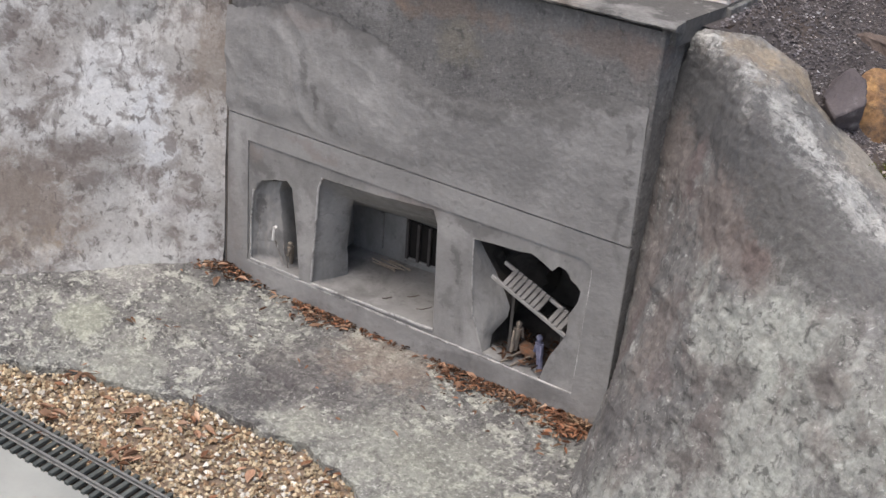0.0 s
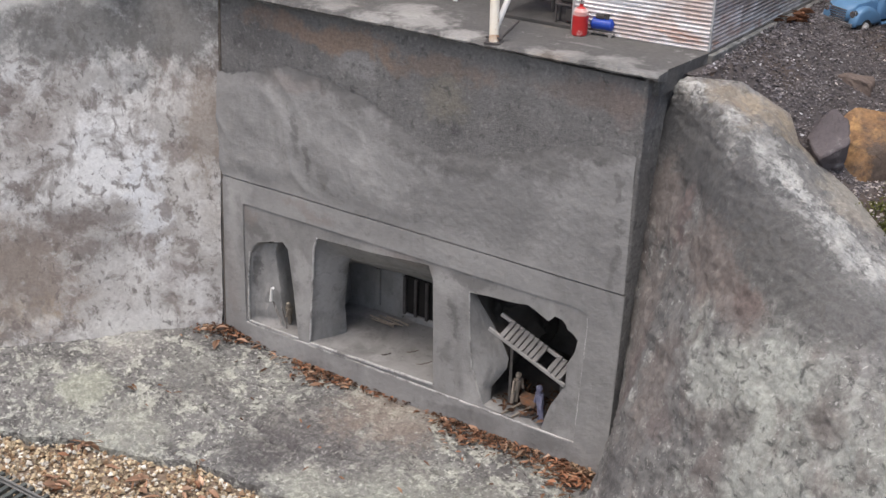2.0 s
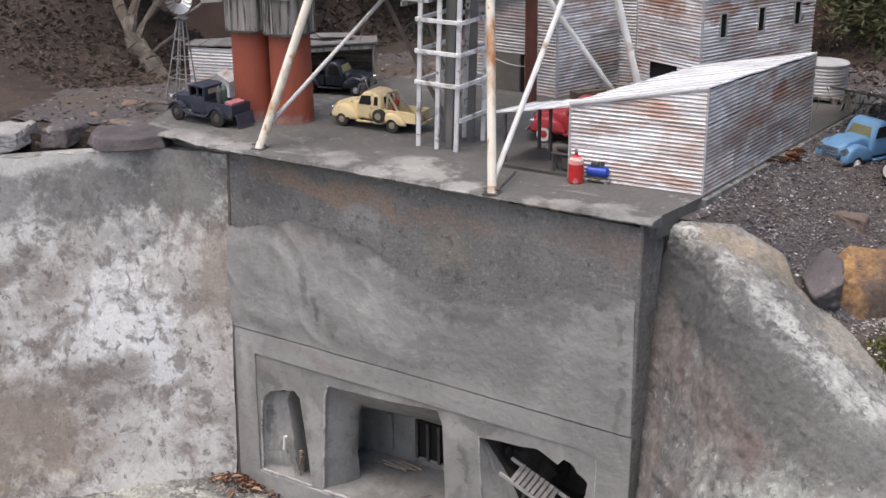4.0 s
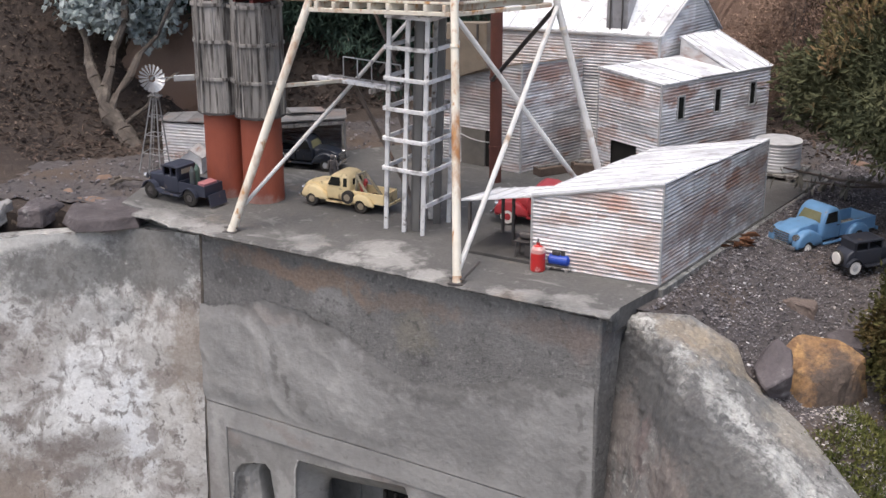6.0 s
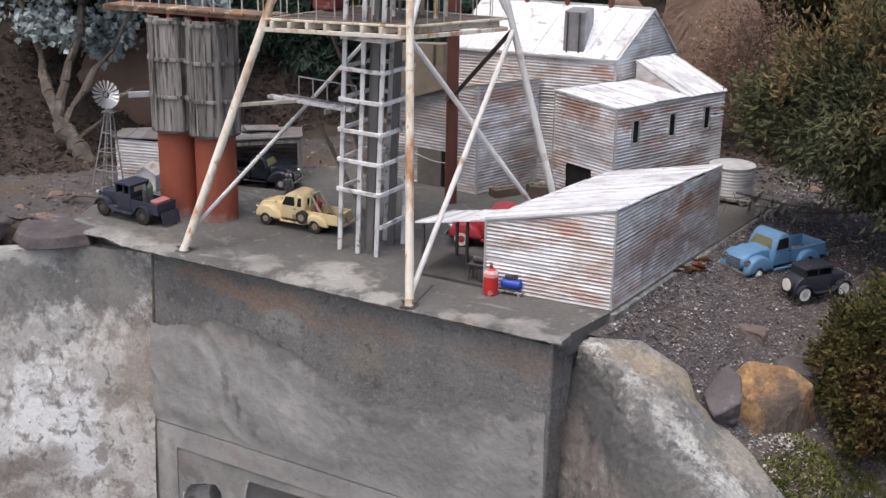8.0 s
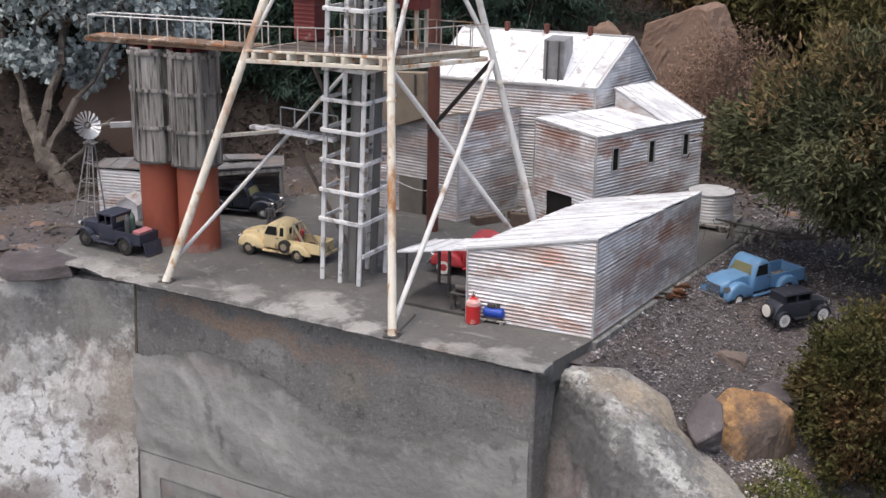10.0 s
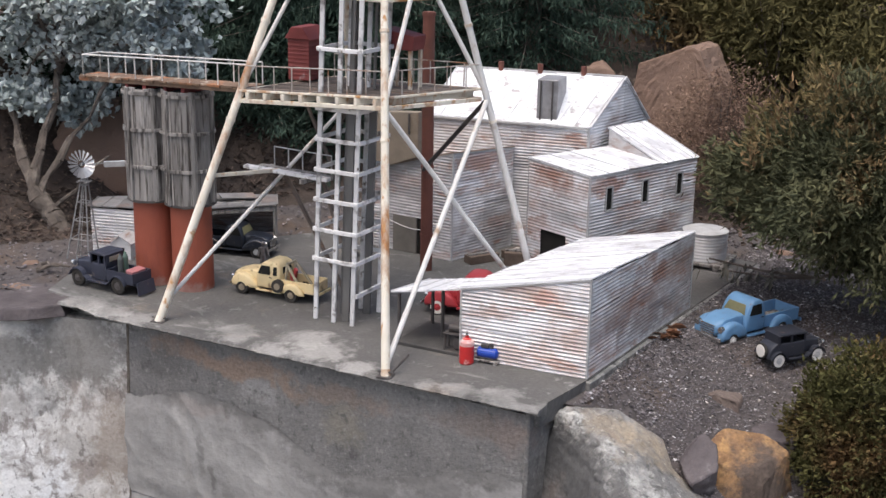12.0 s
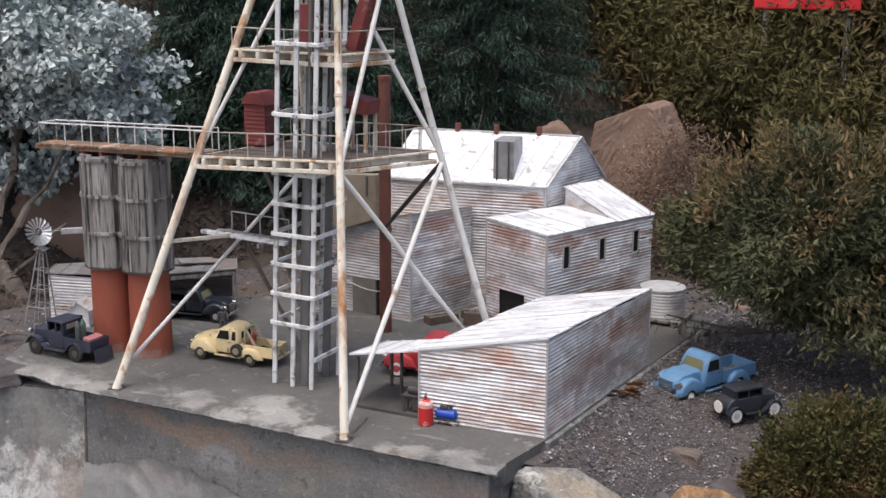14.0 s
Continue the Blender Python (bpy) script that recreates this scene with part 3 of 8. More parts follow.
# near-black colour put in for unlit depth: openings, the seam, hollow insides
dark_in = mat("unlit_black", (0.012, 0.011, 0.010), (0.02, 0.018, 0.016), 20, 0.95, bump=0)
cream = mat("rusty_cream_paint", (0.62, 0.57, 0.46), (0.78, 0.74, 0.65), 20, 0.55, bump=0.3, bscale=90, c3=(0.36, 0.17, 0.07), s3=15, t3=0.575, w3=0.07,
            c4=(0.45, 0.24, 0.10), s4=50, t4=0.62, w4=0.05, rnd=0.05, stretch=(1, 1, 0.5))
white_paint = mat("weathered_white_paint", (0.58, 0.57, 0.54), (0.72, 0.71, 0.69), 25, 0.6, bump=0.2, c3=(0.36, 0.26, 0.18), s3=18, t3=0.65, w3=0.06, rnd=0.05)
lattice_mat = mat("grey_lattice_paint", (0.64, 0.64, 0.645), (0.80, 0.80, 0.80), 25, 0.6, bump=0.2, c3=(0.25, 0.24, 0.235), s3=26, t3=0.585, w3=0.06, rnd=0.10, c4=(0.16, 0.13, 0.11), s4=60, t4=0.64, w4=0.04)
dark_steel = mat("dark_steel", (0.06, 0.055, 0.055), (0.11, 0.10, 0.095), 25, 0.6, 0.3, rnd=0.1)
rail_paint = mat("rusty_rail_paint", (0.30, 0.27, 0.24), (0.52, 0.49, 0.45), 30, 0.65, bump=0.2, c3=(0.25, 0.13, 0.07), s3=18, t3=0.56, w3=0.06, rnd=0.1)
rust_wood = mat("rusty_deck_timber", (0.13, 0.088, 0.062), (0.235, 0.155, 0.105), 30, 0.85, bump=0.4, c3=(0.52, 0.47, 0.39), s3=20, t3=0.62, w3=0.05, c4=(0.32, 0.14, 0.065),
                s4=14, t4=0.60, w4=0.06, rnd=0.2)
grey_wood = mat("weathered_grey_timber", (0.19, 0.178, 0.168), (0.40, 0.38, 0.36), 18, 0.9, bump=0.6, bscale=160, c3=(0.075, 0.068, 0.062), s3=25, t3=0.555, w3=0.06, rnd=0.28,
                stretch=(4, 4, 0.35))
red_oxide = mat("red_oxide_paint", (0.28, 0.075, 0.045), (0.36, 0.10, 0.06), 9, 0.6, bump=0.15, c3=(0.20, 0.07, 0.05), s3=7, t3=0.62, w3=0.1, c4=(0.42, 0.36, 0.32), s4=10, t4=0.70, w4=0.03, layers=(((0.36, 0.27, 0.24), 22, 0.62, 0.05, (1, 1, 0.6), 0.6, -9.0, 0.022), ((0.17, 0.05, 0.04), 12, 0.58, 0.08, (1, 1, 0.25), 0.5, 0, 0)))
rust_pipe = mat("rusty_pipe", (0.115, 0.042, 0.032), (0.18, 0.068, 0.048), 14, 0.75, bump=0.3, c3=(0.10, 0.05, 0.04), s3=9, t3=0.60, w3=0.08)
red_iron = mat("red_painted_iron", (0.17, 0.036, 0.034), (0.25, 0.062, 0.055), 14, 0.6, bump=0.2, c3=(0.40, 0.30, 0.28), s3=16, t3=0.66, w3=0.05)
rubber = mat("tyre_rubber", (0.025, 0.024, 0.022), (0.05, 0.045, 0.04), 60, 0.9, bump=0.2)
chrome = mat("dull_chrome", (0.55, 0.55, 0.55), (0.70, 0.70, 0.70), 60, 0.25, 0.9, bump=0)
white_rubber = mat("whitewall", (0.68, 0.66, 0.62), (0.76, 0.74, 0.70), 60, 0.7, bump=0)
glass_dark = mat("smoky_window_glass", (0.010, 0.011, 0.011), (0.022, 0.024, 0.022), 30, 0.25, bump=0, spec=0.3)
stone_dark = mat("purple_slate", (0.066, 0.056, 0.058), (0.125, 0.108, 0.111), 14, 0.8, bump=0.6, bscale=60, grit=0.12, c3=(0.30, 0.285, 0.28), s3=14, t3=0.66, w3=0.05, rnd=0.1)
# large dark mark: greyer stone and the shade of the right side, painted together
stone_orange = mat("ochre_sandstone", (0.17, 0.10, 0.058), (0.31, 0.18, 0.085), 14, 0.95, bump=0.9, bscale=70, grit=0.25, gscale=120, relief=(25, 0.006), layers=(
    ((0.46, 0.28, 0.12), 30, 0.58, 0.05, (1, 1, 1), 0.6, 0, 0), ((0.13, 0.095, 0.075), 9, 0.58, 0.06, (1, 1, 1), 0.7, 0, 0)), late_spots=(((0.085, 0.066, 0.055), (0.460, 0.215, -0.19), 0.10, 0.22, 0.97), ((0.17, 0.13, 0.10), (0.34, 0.13, -0.26), 0.05, 0.05, 0.6)))
boulder_mat = mat("brown_boulder", (0.17, 0.112, 0.085), (0.27, 0.185, 0.14), 6, 0.95, bump=0.8, bscale=25, c3=(0.16, 0.10, 0.07), s3=3, t3=0.56, w3=0.1, dist=0.01)
dark_deck = mat("grey_brown_decking", (0.085, 0.07, 0.06), (0.17, 0.14, 0.12), 30, 0.9, bump=0.4, c3=(0.28, 0.15, 0.08), s3=14, t3=0.63, w3=0.05, rnd=0.25)
litter_mat = mat("dead_leaves", (0.12, 0.058, 0.036), (0.30, 0.155, 0.092), 30, 0.9, bump=0.1, island=0.8, c3=(0.34, 0.24, 0.16), s3=20, t3=0.6, w3=0.05, spec=0.12)
litter_dark = mat("crumbled_leaves", (0.055, 0.034, 0.024), (0.17, 0.10, 0.066), 30, 0.95, bump=0.1, island=0.8, spec=0.1)
tan_leaf = mat("tan_leaves", (0.22, 0.125, 0.08), (0.40, 0.26, 0.18), 30, 0.9, bump=0.1, island=0.5, c3=(0.46, 0.34, 0.25), s3=20, t3=0.6, w3=0.05, spec=0.12)
gum_bark = mat("dark_gum_bark", (0.062, 0.051, 0.043), (0.155, 0.13, 0.11), 18, 0.95, bump=1.0, bscale=40, c3=(0.27, 0.235, 0.20), s3=12, t3=0.60, w3=0.08, dist=0.012)
bark_mat = mat("grey_bark", (0.075, 0.062, 0.054), (0.165, 0.135, 0.115), 30, 0.95, bump=1.0, bscale=60, stretch=(1, 1, 0.4))
blue_leaf = mat("blue_grey_leaves", (0.30, 0.355, 0.345), (0.50, 0.545, 0.54), 8, 0.8, bump=0, island=0.2, spec=0.12)
conifer_leaf = mat("dark_conifer_foliage", (0.026, 0.046, 0.034), (0.052, 0.080, 0.060), 3, 0.85, bump=0, island=0.4, spec=0.12)
olive_leaf = mat("olive_leaves", (0.045, 0.055, 0.031), (0.098, 0.096, 0.050), 5, 0.8, bump=0, island=0.38, c3=(0.16, 0.11, 0.055), s3=9, t3=0.62, w3=0.05, spec=0.12)
tip_leaf = mat("browning_leaf_tips", (0.10, 0.085, 0.040), (0.165, 0.125, 0.060), 9, 0.85, bump=0, island=0.3, c3=(0.22, 0.14, 0.075), s3=12, t3=0.58, w3=0.05, spec=0.12)
bush_leaf = mat("clipped_bush_leaves", (0.042, 0.045, 0.017), (0.085, 0.080, 0.030), 8, 0.85, bump=0, island=0.35, c3=(0.10, 0.060, 0.028), s3=7, t3=0.56, w3=0.06, spec=0.12)
hedge_leaf = mat("hedge_foliage", (0.060, 0.055, 0.023), (0.104, 0.090, 0.036), 1.6, 0.8, bump=0, island=0.15, c3=(0.115, 0.075, 0.038), s3=1.4, t3=0.56, w3=0.08, spec=0.12)
grass_mat = mat("short_grass", (0.060, 0.075, 0.022), (0.15, 0.145, 0.048), 14, 0.7, bump=0, island=0.5, c3=(0.30, 0.22, 0.10), s3=10, t3=0.64, w3=0.05, spec=0.12)
shrub_leaf = mat("rusty_shrub_leaves", (0.16, 0.105, 0.08), (0.25, 0.17, 0.125), 5, 0.8, bump=0, island=0.5, spec=0.12)


def paint(name, c, rough=0.4, wear=(0.16, 0.12, 0.09), t=0.68):
    k = tuple(v * 0.82 for v in c)
    return mat(name, c, k, 40, rough, 0.0, bump=0.06, bscale=120, c3=wear, s3=45, t3=t, w3=0.05, coat=0.15)

# ---- the ground: one sheet with a step under the walls ----
LINE_X = [-9, -2.4, -2.0, -1.72, -1.56, -1.42, -1.30, -1.18, -1.14, -0.06, -0.02, 0.1, 0.2, 0.34, 0.46, 0.62, 0.8, 1.4, 3.0, 9.0]
LINE_Y = [-6, -1.1, -0.55, -0.25, -0.12, 0.0, 0.09, 0.14, 0.46, 0.46, 0.08, 0.05, 0.0, -0.06, -0.13, -0.27, -0.43, -0.9, -2.2, -7.0]


def smooth(a, b, v):
    k = min(1.0, max(0.0, (v - a) / (b - a)))
    return k * k * (3 - 2 * k)


def bank_foot(x):
    return float(np.interp(x, [-6, -2.6, -1.75, -1.4, -0.6, 0.2, 1.2, 6], [-3, 0.2, 1.05, 1.55, 1.75, 1.85, 2.2, 3.0]))


def upper(x, y):
    z = -0.03 if -1.34 < x < 0.06 and y < 1.3 else -0.012
    z -= 0.58 * max(0.0, min(x, 1.1) - 0.10) * smooth(0.80, 0.15, y) + 0.03 * smooth(0.1, 0.6, x)
    if x > 0.08:
        z -= 0.07 * smooth(0.03, -0.05, y - float(np.interp(x, [0.08, 0.135, 0.235, 0.262, 0.36, 0.50, 0.68, 1.05, 3], [0.14, 0.165, 0.16, 0.115, 0.06, -0.05, -0.20, -0.50, -2.0])))
    z += 0.085 * math.exp(-((x - 0.50) / 0.07) ** 2 - ((y - 0.15) / 0.09) ** 2)
    side = smooth(0, 1.0, -1.93 - x) if x < -1.93 else 0.0
    d = y - bank_foot(x)
    z += 0.62 * smooth(0, 1.5, d) + 0.5 * smooth(1.3, 4.5, d) + 0.45 * side * smooth(-0.3, 0.8, y)
    return z + 0.012 * fbm(x, y, 0.3, 3.0) * (1 if (x > 0.12 or x < -1.5 or y > 1.4) else 0.1) + (0.06 * fbm(x, y, 0.0, 1.3) if d > 0 else 0)


def lower(x, y):
    return -1.07 + 0.006 * fbm(x, y, 2.0, 4.0)


def ground_z(x, y):
    d = y - float(np.interp(x, LINE_X, LINE_Y))
    k = smooth(-0.03, 0.03, d)
    return lower(x, y) * (1 - k) + upper(x, y) * k


def axis(lo, hi, step, far):
    c = list(np.arange(lo, hi + 1e-6, step))
    g, s, out_hi, out_lo = 1.35, step, [], []
    v = hi
    while v < far:
        s *= g
        v += s
        out_hi.append(v)
    s, v = step, lo
    while v > -far:
        s *= g
        v -= s
        out_lo.append(v)
    return out_lo[::-1] + c + out_hi


gx, gy = axis(-2.6, 1.7, 0.04, 90), axis(-1.4, 3.4, 0.04, 90)
gv = [(x, y, ground_z(x, y)) for x in gx for y in gy]
ny = len(gy)
gf = [(i * ny + j, (i + 1) * ny + j, (i + 1) * ny + j + 1, i * ny + j + 1) for i in range(len(gx) - 1) for j in range(ny - 1)]
ground = cloud("ground", gv, gf, dirt_mat, None, "brown garden soil strewn with leaf mould and bark", True)
tagged(ground, category="ground", kind="structure")

# dark gravel spread right of and behind the platform, a thin sheet on the soil
GR = [(0.005, 0.09), (0.10, 0.10), (0.24, 0.04), (0.34, -0.05), (0.52, -0.19), (0.70, -0.35), (1.05, -0.5), (1.2, 0.9), (0.9, 1.45), (0.35, 1.75), (-0.4, 1.62), (-1.2, 1.5), (-1.6, 1.0),
      (-1.75, 0.48), (-2.0, 0.20), (-1.85, -0.10), (-1.62, -0.04), (-1.46, 0.06), (-1.30, 0.10)]


def inside(x, y, poly):
    c = False
    for (x0, y0), (x1, y1) in zip(poly, poly[1:] + poly[:1]):
        if (y0 > y) != (y1 > y) and x < (x1 - x0) * (y - y0) / (y1 - y0) + x0:
            c = not c
    return c


bm = B()
step = 0.03
cells = {}


def gvert(i, j):
    if (i, j) not in cells:
        x, y = -2.11 + i * step, -0.25 + j * step
        x += 0.012 * fbm(x, y, 5, 9)
        cells[i, j] = bm.verts.new((x, y, upper(x, y) + 0.006))
    return cells[i, j]


for i in range(112):
    for j in range(68):
        x, y = -2.095 + i * step, -0.235 + j * step
        if inside(x, y, GR) and y > float(np.interp(x, LINE_X, LINE_Y)) + 0.03:
            bm.faces.new((gvert(i, j), gvert(i + 1, j), gvert(i + 1, j + 1), gvert(i, j + 1)))
gravel = part("gravel_bed", bm, gravel_mat, None, "bed of dark crushed gravel around the platform", True)
tagged(gravel, category="gravel", kind="structure")


def chips(name, n, where, size, material, label, category, flat=0.5, seed=1):
    """Many small angular stones, joined: where(rng) gives a place."""
    rng = random.Random(seed)
    verts, faces = [], []
    for _ in range(n):
        c = where(rng)
        if c is None:
            continue
        s = size * rng.uniform(0.5, 1.4)
        m = Euler((rng.uniform(-0.5, 0.5), rng.uniform(-0.5, 0.5), rng.uniform(0, 6.28))).to_matrix()
        a = len(verts)
        for p in ((1, 0, 0), (0.2, 0.8, 0), (-0.9, 0.3, 0), (-0.3, -0.8, 0), (0.1, 0.05, flat), (0, 0, -flat)):
            v = m @ V((p[0] * s * rng.uniform(0.7, 1.2), p[1] * s * rng.uniform(0.7, 1.2), p[2] * s))
            verts.append((c[0] + v.x, c[1] + v.y, c[2] + v.z))
        for i in range(4):
            faces += [(a + i, a + (i + 1) % 4, a + 4), (a + (i + 1) % 4, a + i, a + 5)]
    ob = cloud(name, verts, faces, material, None, label)
    return tagged(ob, category=category, kind="stuff")


def on_right(rng):
    x, y = rng.uniform(0.04, 1.0), rng.uniform(-0.1, 1.6)
    if not inside(x, y, GR) or y < float(np.interp(x, LINE_X, LINE_Y)) + 0.06:
        return None
    return x, y, upper(x, y) + 0.008


def on_back(rng):
    x, y = rng.uniform(-2.0, 0.2), rng.uniform(-0.1, 1.75)
    if not inside(x, y, GR) or (inside(x, y, PLAT)):
        return None
    return x, y, upper(x, y) + 0.008


PLAT = [(0.004, 0.015), (0.033, 0.214), (0.072, 0.826), (0.107, 1.33), (-0.55, 1.40), (-0.98, 1.20), (-1.22, 0.86), (-1.42, 0.55), (-1.55, 0.22), (-1.47, 0.03), (-1.36, 0.015)]
chips("gravel_chips", 52000, on_right, 0.0032, chip_mat, "loose dark grey stone chips on the gravel", "gravel", 0.5, 3)
chips("stone_chips", 900, on_right, 0.0048, grey_chip, "pale grey stone slivers among the dark gravel", "gravel", 0.3, 44)
chips("gravel_chips", 6500, on_back, 0.006, chip_mat, "loose grey stone chips behind the sheds", "gravel", 0.5, 4)
pale_chip = mat("pale_bark_chips", (0.24, 0.215, 0.20), (0.46, 0.42, 0.39), 40, 0.9, bump=0, island=0.4)
chips("bark_chips", 1300, on_right, 0.0040, pale_chip, "pale splinters of bark scattered on the gravel", "bark chips", 0.2, 5)


def by_rock(rng):
    x, y = rng.gauss(0.51, 0.055), rng.gauss(0.13, 0.05)
    return x, y, upper(x, y) + 0.01


chips("bark_chips", 560, by_rock, 0.0042, pale_chip, "pale bark mulch heaped beside the ochre rock", "bark chips", 0.2, 6)

# ---- platform slab ----
platform = thing("platform_slab", (-0.6, 0.0, 0), 0, "dark weathered concrete slab carrying the model mine", "slab", kind="structure")
bm = B()
n = len(PLAT)
top = [bm.verts.new((x, y, 0)) for x, y in PLAT]
bot = [bm.verts.new((x, y, -0.05)) for x, y in PLAT]
bm.faces.new(top)
for i in range(n):
    bm.faces.new((top[i], bot[i], bot[(i + 1) % n], top[(i + 1) % n]))
part("slab_top", bm, deck_concrete, platform, world=True)
bm = B()
rng = random.Random(11)
LIP = [(0.014, -0.022), (-0.35, -0.034), (-0.75, -0.040), (-1.10, -0.052), (-1.22, -0.052), (-1.30, -0.030), (-1.372, -0.036)]
steps = 220
ring = []
for i in range(steps + 1):
    p = along([(x, y, 0) for x, y in LIP], i / steps)
    jx = 0.004 * fbm(p.x, 0, 1, 22) + 0.003 * fbm(p.x, 3, 1, 70)
    t = 0.007 + 0.003 * fbm(p.x, 5, 2, 25) + 0.002 * fbm(p.x, 1, 2, 80)
    ring.append([bm.verts.new(q) for q in ((p.x, 0.03, 0.0025), (p.x, p.y + 0.006 + jx, 0.0025), (p.x, p.y + jx, -0.003), (p.x, p.y + 0.002 + jx, -t), (p.x, p.y + 0.012 + jx, -t - 0.003),
                                             (p.x, 0.03, -0.022))])
for a, b in zip(ring, ring[1:]):
    for k in range(5):
        bm.faces.new((a[k], a[k + 1], b[k + 1], b[k]))
for r in (ring[0], ring[-1]):
    bm.faces.new(r)
part("edge_lip", bm, deck_concrete, platform, "rough overhanging cement edge", world=True)
bm = B()
beam(bm, (0.036, 0.2, -0.018), (0.11, 1.33, -0.018), 0.014, 0.03, 0.002)
part("edge_board", bm, lip_mat, platform, world=True)

# ---- front wall with three openings ----
wall = thing("wall_front", (-0.6, 0.0, -0.98), 0, "grey cast concrete wall with cave-like openings below", "wall", kind="structure")
up_out = [(-1.165, -0.02), (-0.012, -0.02), (-0.016, -0.505), (-1.183, -0.505)]
part("upper_slab", plate(up_out, [], 0.0, 0.10), rough_coat, wall, "rough dark upper slab", world=True)


def coat_top(x):
    return float(np.interp(x, [-1.19, -1.155, -0.953, -0.796, -0.671, -0.55, -0.409, -0.265, -0.141, -0.02], [-0.235, -0.228, -0.169, -0.18, -0.216, -0.272, -0.27, -0.208, -0.148, -0.162]))


def plaster(u, v):
    """A trowelled coat over the lower part of the slab, creased where it sagged."""
    z0 = -0.506
    x = -1.182 + 1.164 * u
    t = coat_top(x) + 0.010 * fbm(x, 0, 0, 16) + 0.005 * fbm(x, 0, 3, 60)
    z = z0 + (t - z0) * v
    x += 0.018 * (z + 0.506) * (1 - 2 * u)
    q = 0.8 * x + 0.6 * z
    fold = 0.013 * smooth(-0.45, -0.85, x) * (1 - abs(noise.noise(V((q * 9 + 1.5 * noise.noise(V((x * 5, z * 5, 0))), (x - z) * 2.5, 1)))) * 1.6)
    fold *= smooth(0.0, 0.22, v)
    y = -0.0035 - fold - 0.0022 * fbm(x, z, 4, 5) - 0.0006 * fbm(x, z, 7, 20)
    return x, y + 0.0055 * smooth(0.80, 1.0, v), z


part("plaster_coat", grid_mesh(230, 90, plaster), concrete, wall, "paler trowelled cement coat", True, world=True)
N_L = [(-1.108, -0.924), (-1.105, -0.80), (-1.096, -0.712), (-1.068, -0.676), (-1.02, -0.660), (-0.983, -0.652), (-0.966, -0.668), (-0.951, -0.782), (-0.938, -0.924)]
N_M = [(-0.898, -0.924), (-0.886, -0.76), (-0.880, -0.640), (-0.868, -0.607), (-0.70, -0.600), (-0.530, -0.584), (-0.516, -0.62), (-0.512, -0.76), (-0.508, -0.914)]
# the ragged cave: the scooped side on one hand, the sharp broken edge on the other
C_IN = [(-0.411, -0.623), (-0.409, -0.68), (-0.406, -0.735), (-0.401, -0.78), (-0.396, -0.827), (-0.378, -0.875), (-0.362, -0.921)]
C_HOLE = [(-0.411, -0.628, 0.02), (-0.372, -0.716, 0.05), (-0.338, -0.768, 0.05), (-0.324, -0.800, 0.052), (-0.328, -0.830, 0.052), (-0.362, -0.890, 0.045), (-0.358, -0.922, 0.03)]
C_EDGE = [(-0.301, -0.926), (-0.250, -0.928), (-0.198, -0.929), (-0.190, -0.893), (-0.179, -0.856), (-0.158, -0.815), (-0.143, -0.781), (-0.143, -0.727), (-0.125, -0.688), (-0.121, -0.657), (-0.134, -0.645), (-0.149, -0.638),
          (-0.155, -0.625), (-0.164, -0.618), (-0.183, -0.614), (-0.198, -0.632), (-0.214, -0.625), (-0.236, -0.614), (-0.255, -0.607), (-0.29, -0.613), (-0.32, -0.615), (-0.36, -0.617)]
low_out = [(-1.183, -0.510), (-0.016, -0.510), (-0.022, -1.04), (-1.205, -1.04)]
panel = [(-1.112, -0.573), (-0.125, -0.573), (-0.109, -0.580), (-0.100, -0.592), (-0.098, -0.612), (-0.108, -0.932), (-1.118, -0.932)]
part("lower_frame", plate(low_out, [panel], -0.003, 0.10), concrete, wall, world=True)
grow = [(-1.116, -0.569), (-0.123, -0.569), (-0.104, -0.577), (-0.095, -0.59), (-0.094, -0.61), (-0.104, -0.936), (-1.122, -0.936)]
part("panel_face", plate(grow, [N_L, N_M, C_IN + C_EDGE], 0.0005, 0.05), niche_concrete, wall, world=True)


def scoop(u, v):
    """The small recess: a side that slides back gently to a sharp upright edge."""
    z0, z1 = -0.926, -0.676 + 0.026 * u
    f = min(1.0, v / 0.04) * min(1.0, (1 - v) / 0.05)
    z = z0 + (z1 - z0) * v
    xl = float(np.interp(z, [-0.926, -0.80, -0.712, -0.676], [-1.111, -1.108, -1.099, -1.072]))
    xr = float(np.interp(z, [-0.926, -0.782, -0.668, -0.648], [-0.934, -0.947, -0.962, -0.980]))
    e = min(1.0, (1 - u) / 0.05)
    d = (0.030 * smooth(-0.05, 0.4, u) + 0.28 * smooth(0.42 + 0.16 * (1 - v), 0.66 + 0.08 * (1 - v), u)) * e * f
    dent = 0.010 * smooth(0.03, 0.10, u) * smooth(0.30, 0.16, u) * (0.7 + 0.5 * fbm(u, v, 3, 2.2)) * f
    return xl + (xr - xl) * u, 0.0005 + d + dent + 0.004 * fbm(u, v, 2, 5) * f * e, z


part("small_recess", grid_mesh(64, 56, scoop), niche_concrete, wall, "shallow rounded recess scraped into the concrete", True, world=True)
# the wide recess: a splayed jamb, a room behind it, a roof that falls to the back
M_IN = [(-0.856, -0.925), (-0.852, -0.80), (-0.846, -0.715), (-0.832, -0.690), (-0.69, -0.675), (-0.530, -0.660), (-0.522, -0.68), (-0.520, -0.79), (-0.516, -0.916)]
M_ROOM = [(-0.925, -0.925), (-0.925, -0.80), (-0.925, -0.730), (-0.915, -0.715), (-0.70, -0.690), (-0.530, -0.675), (-0.522, -0.69), (-0.520, -0.79), (-0.516, -0.916)]
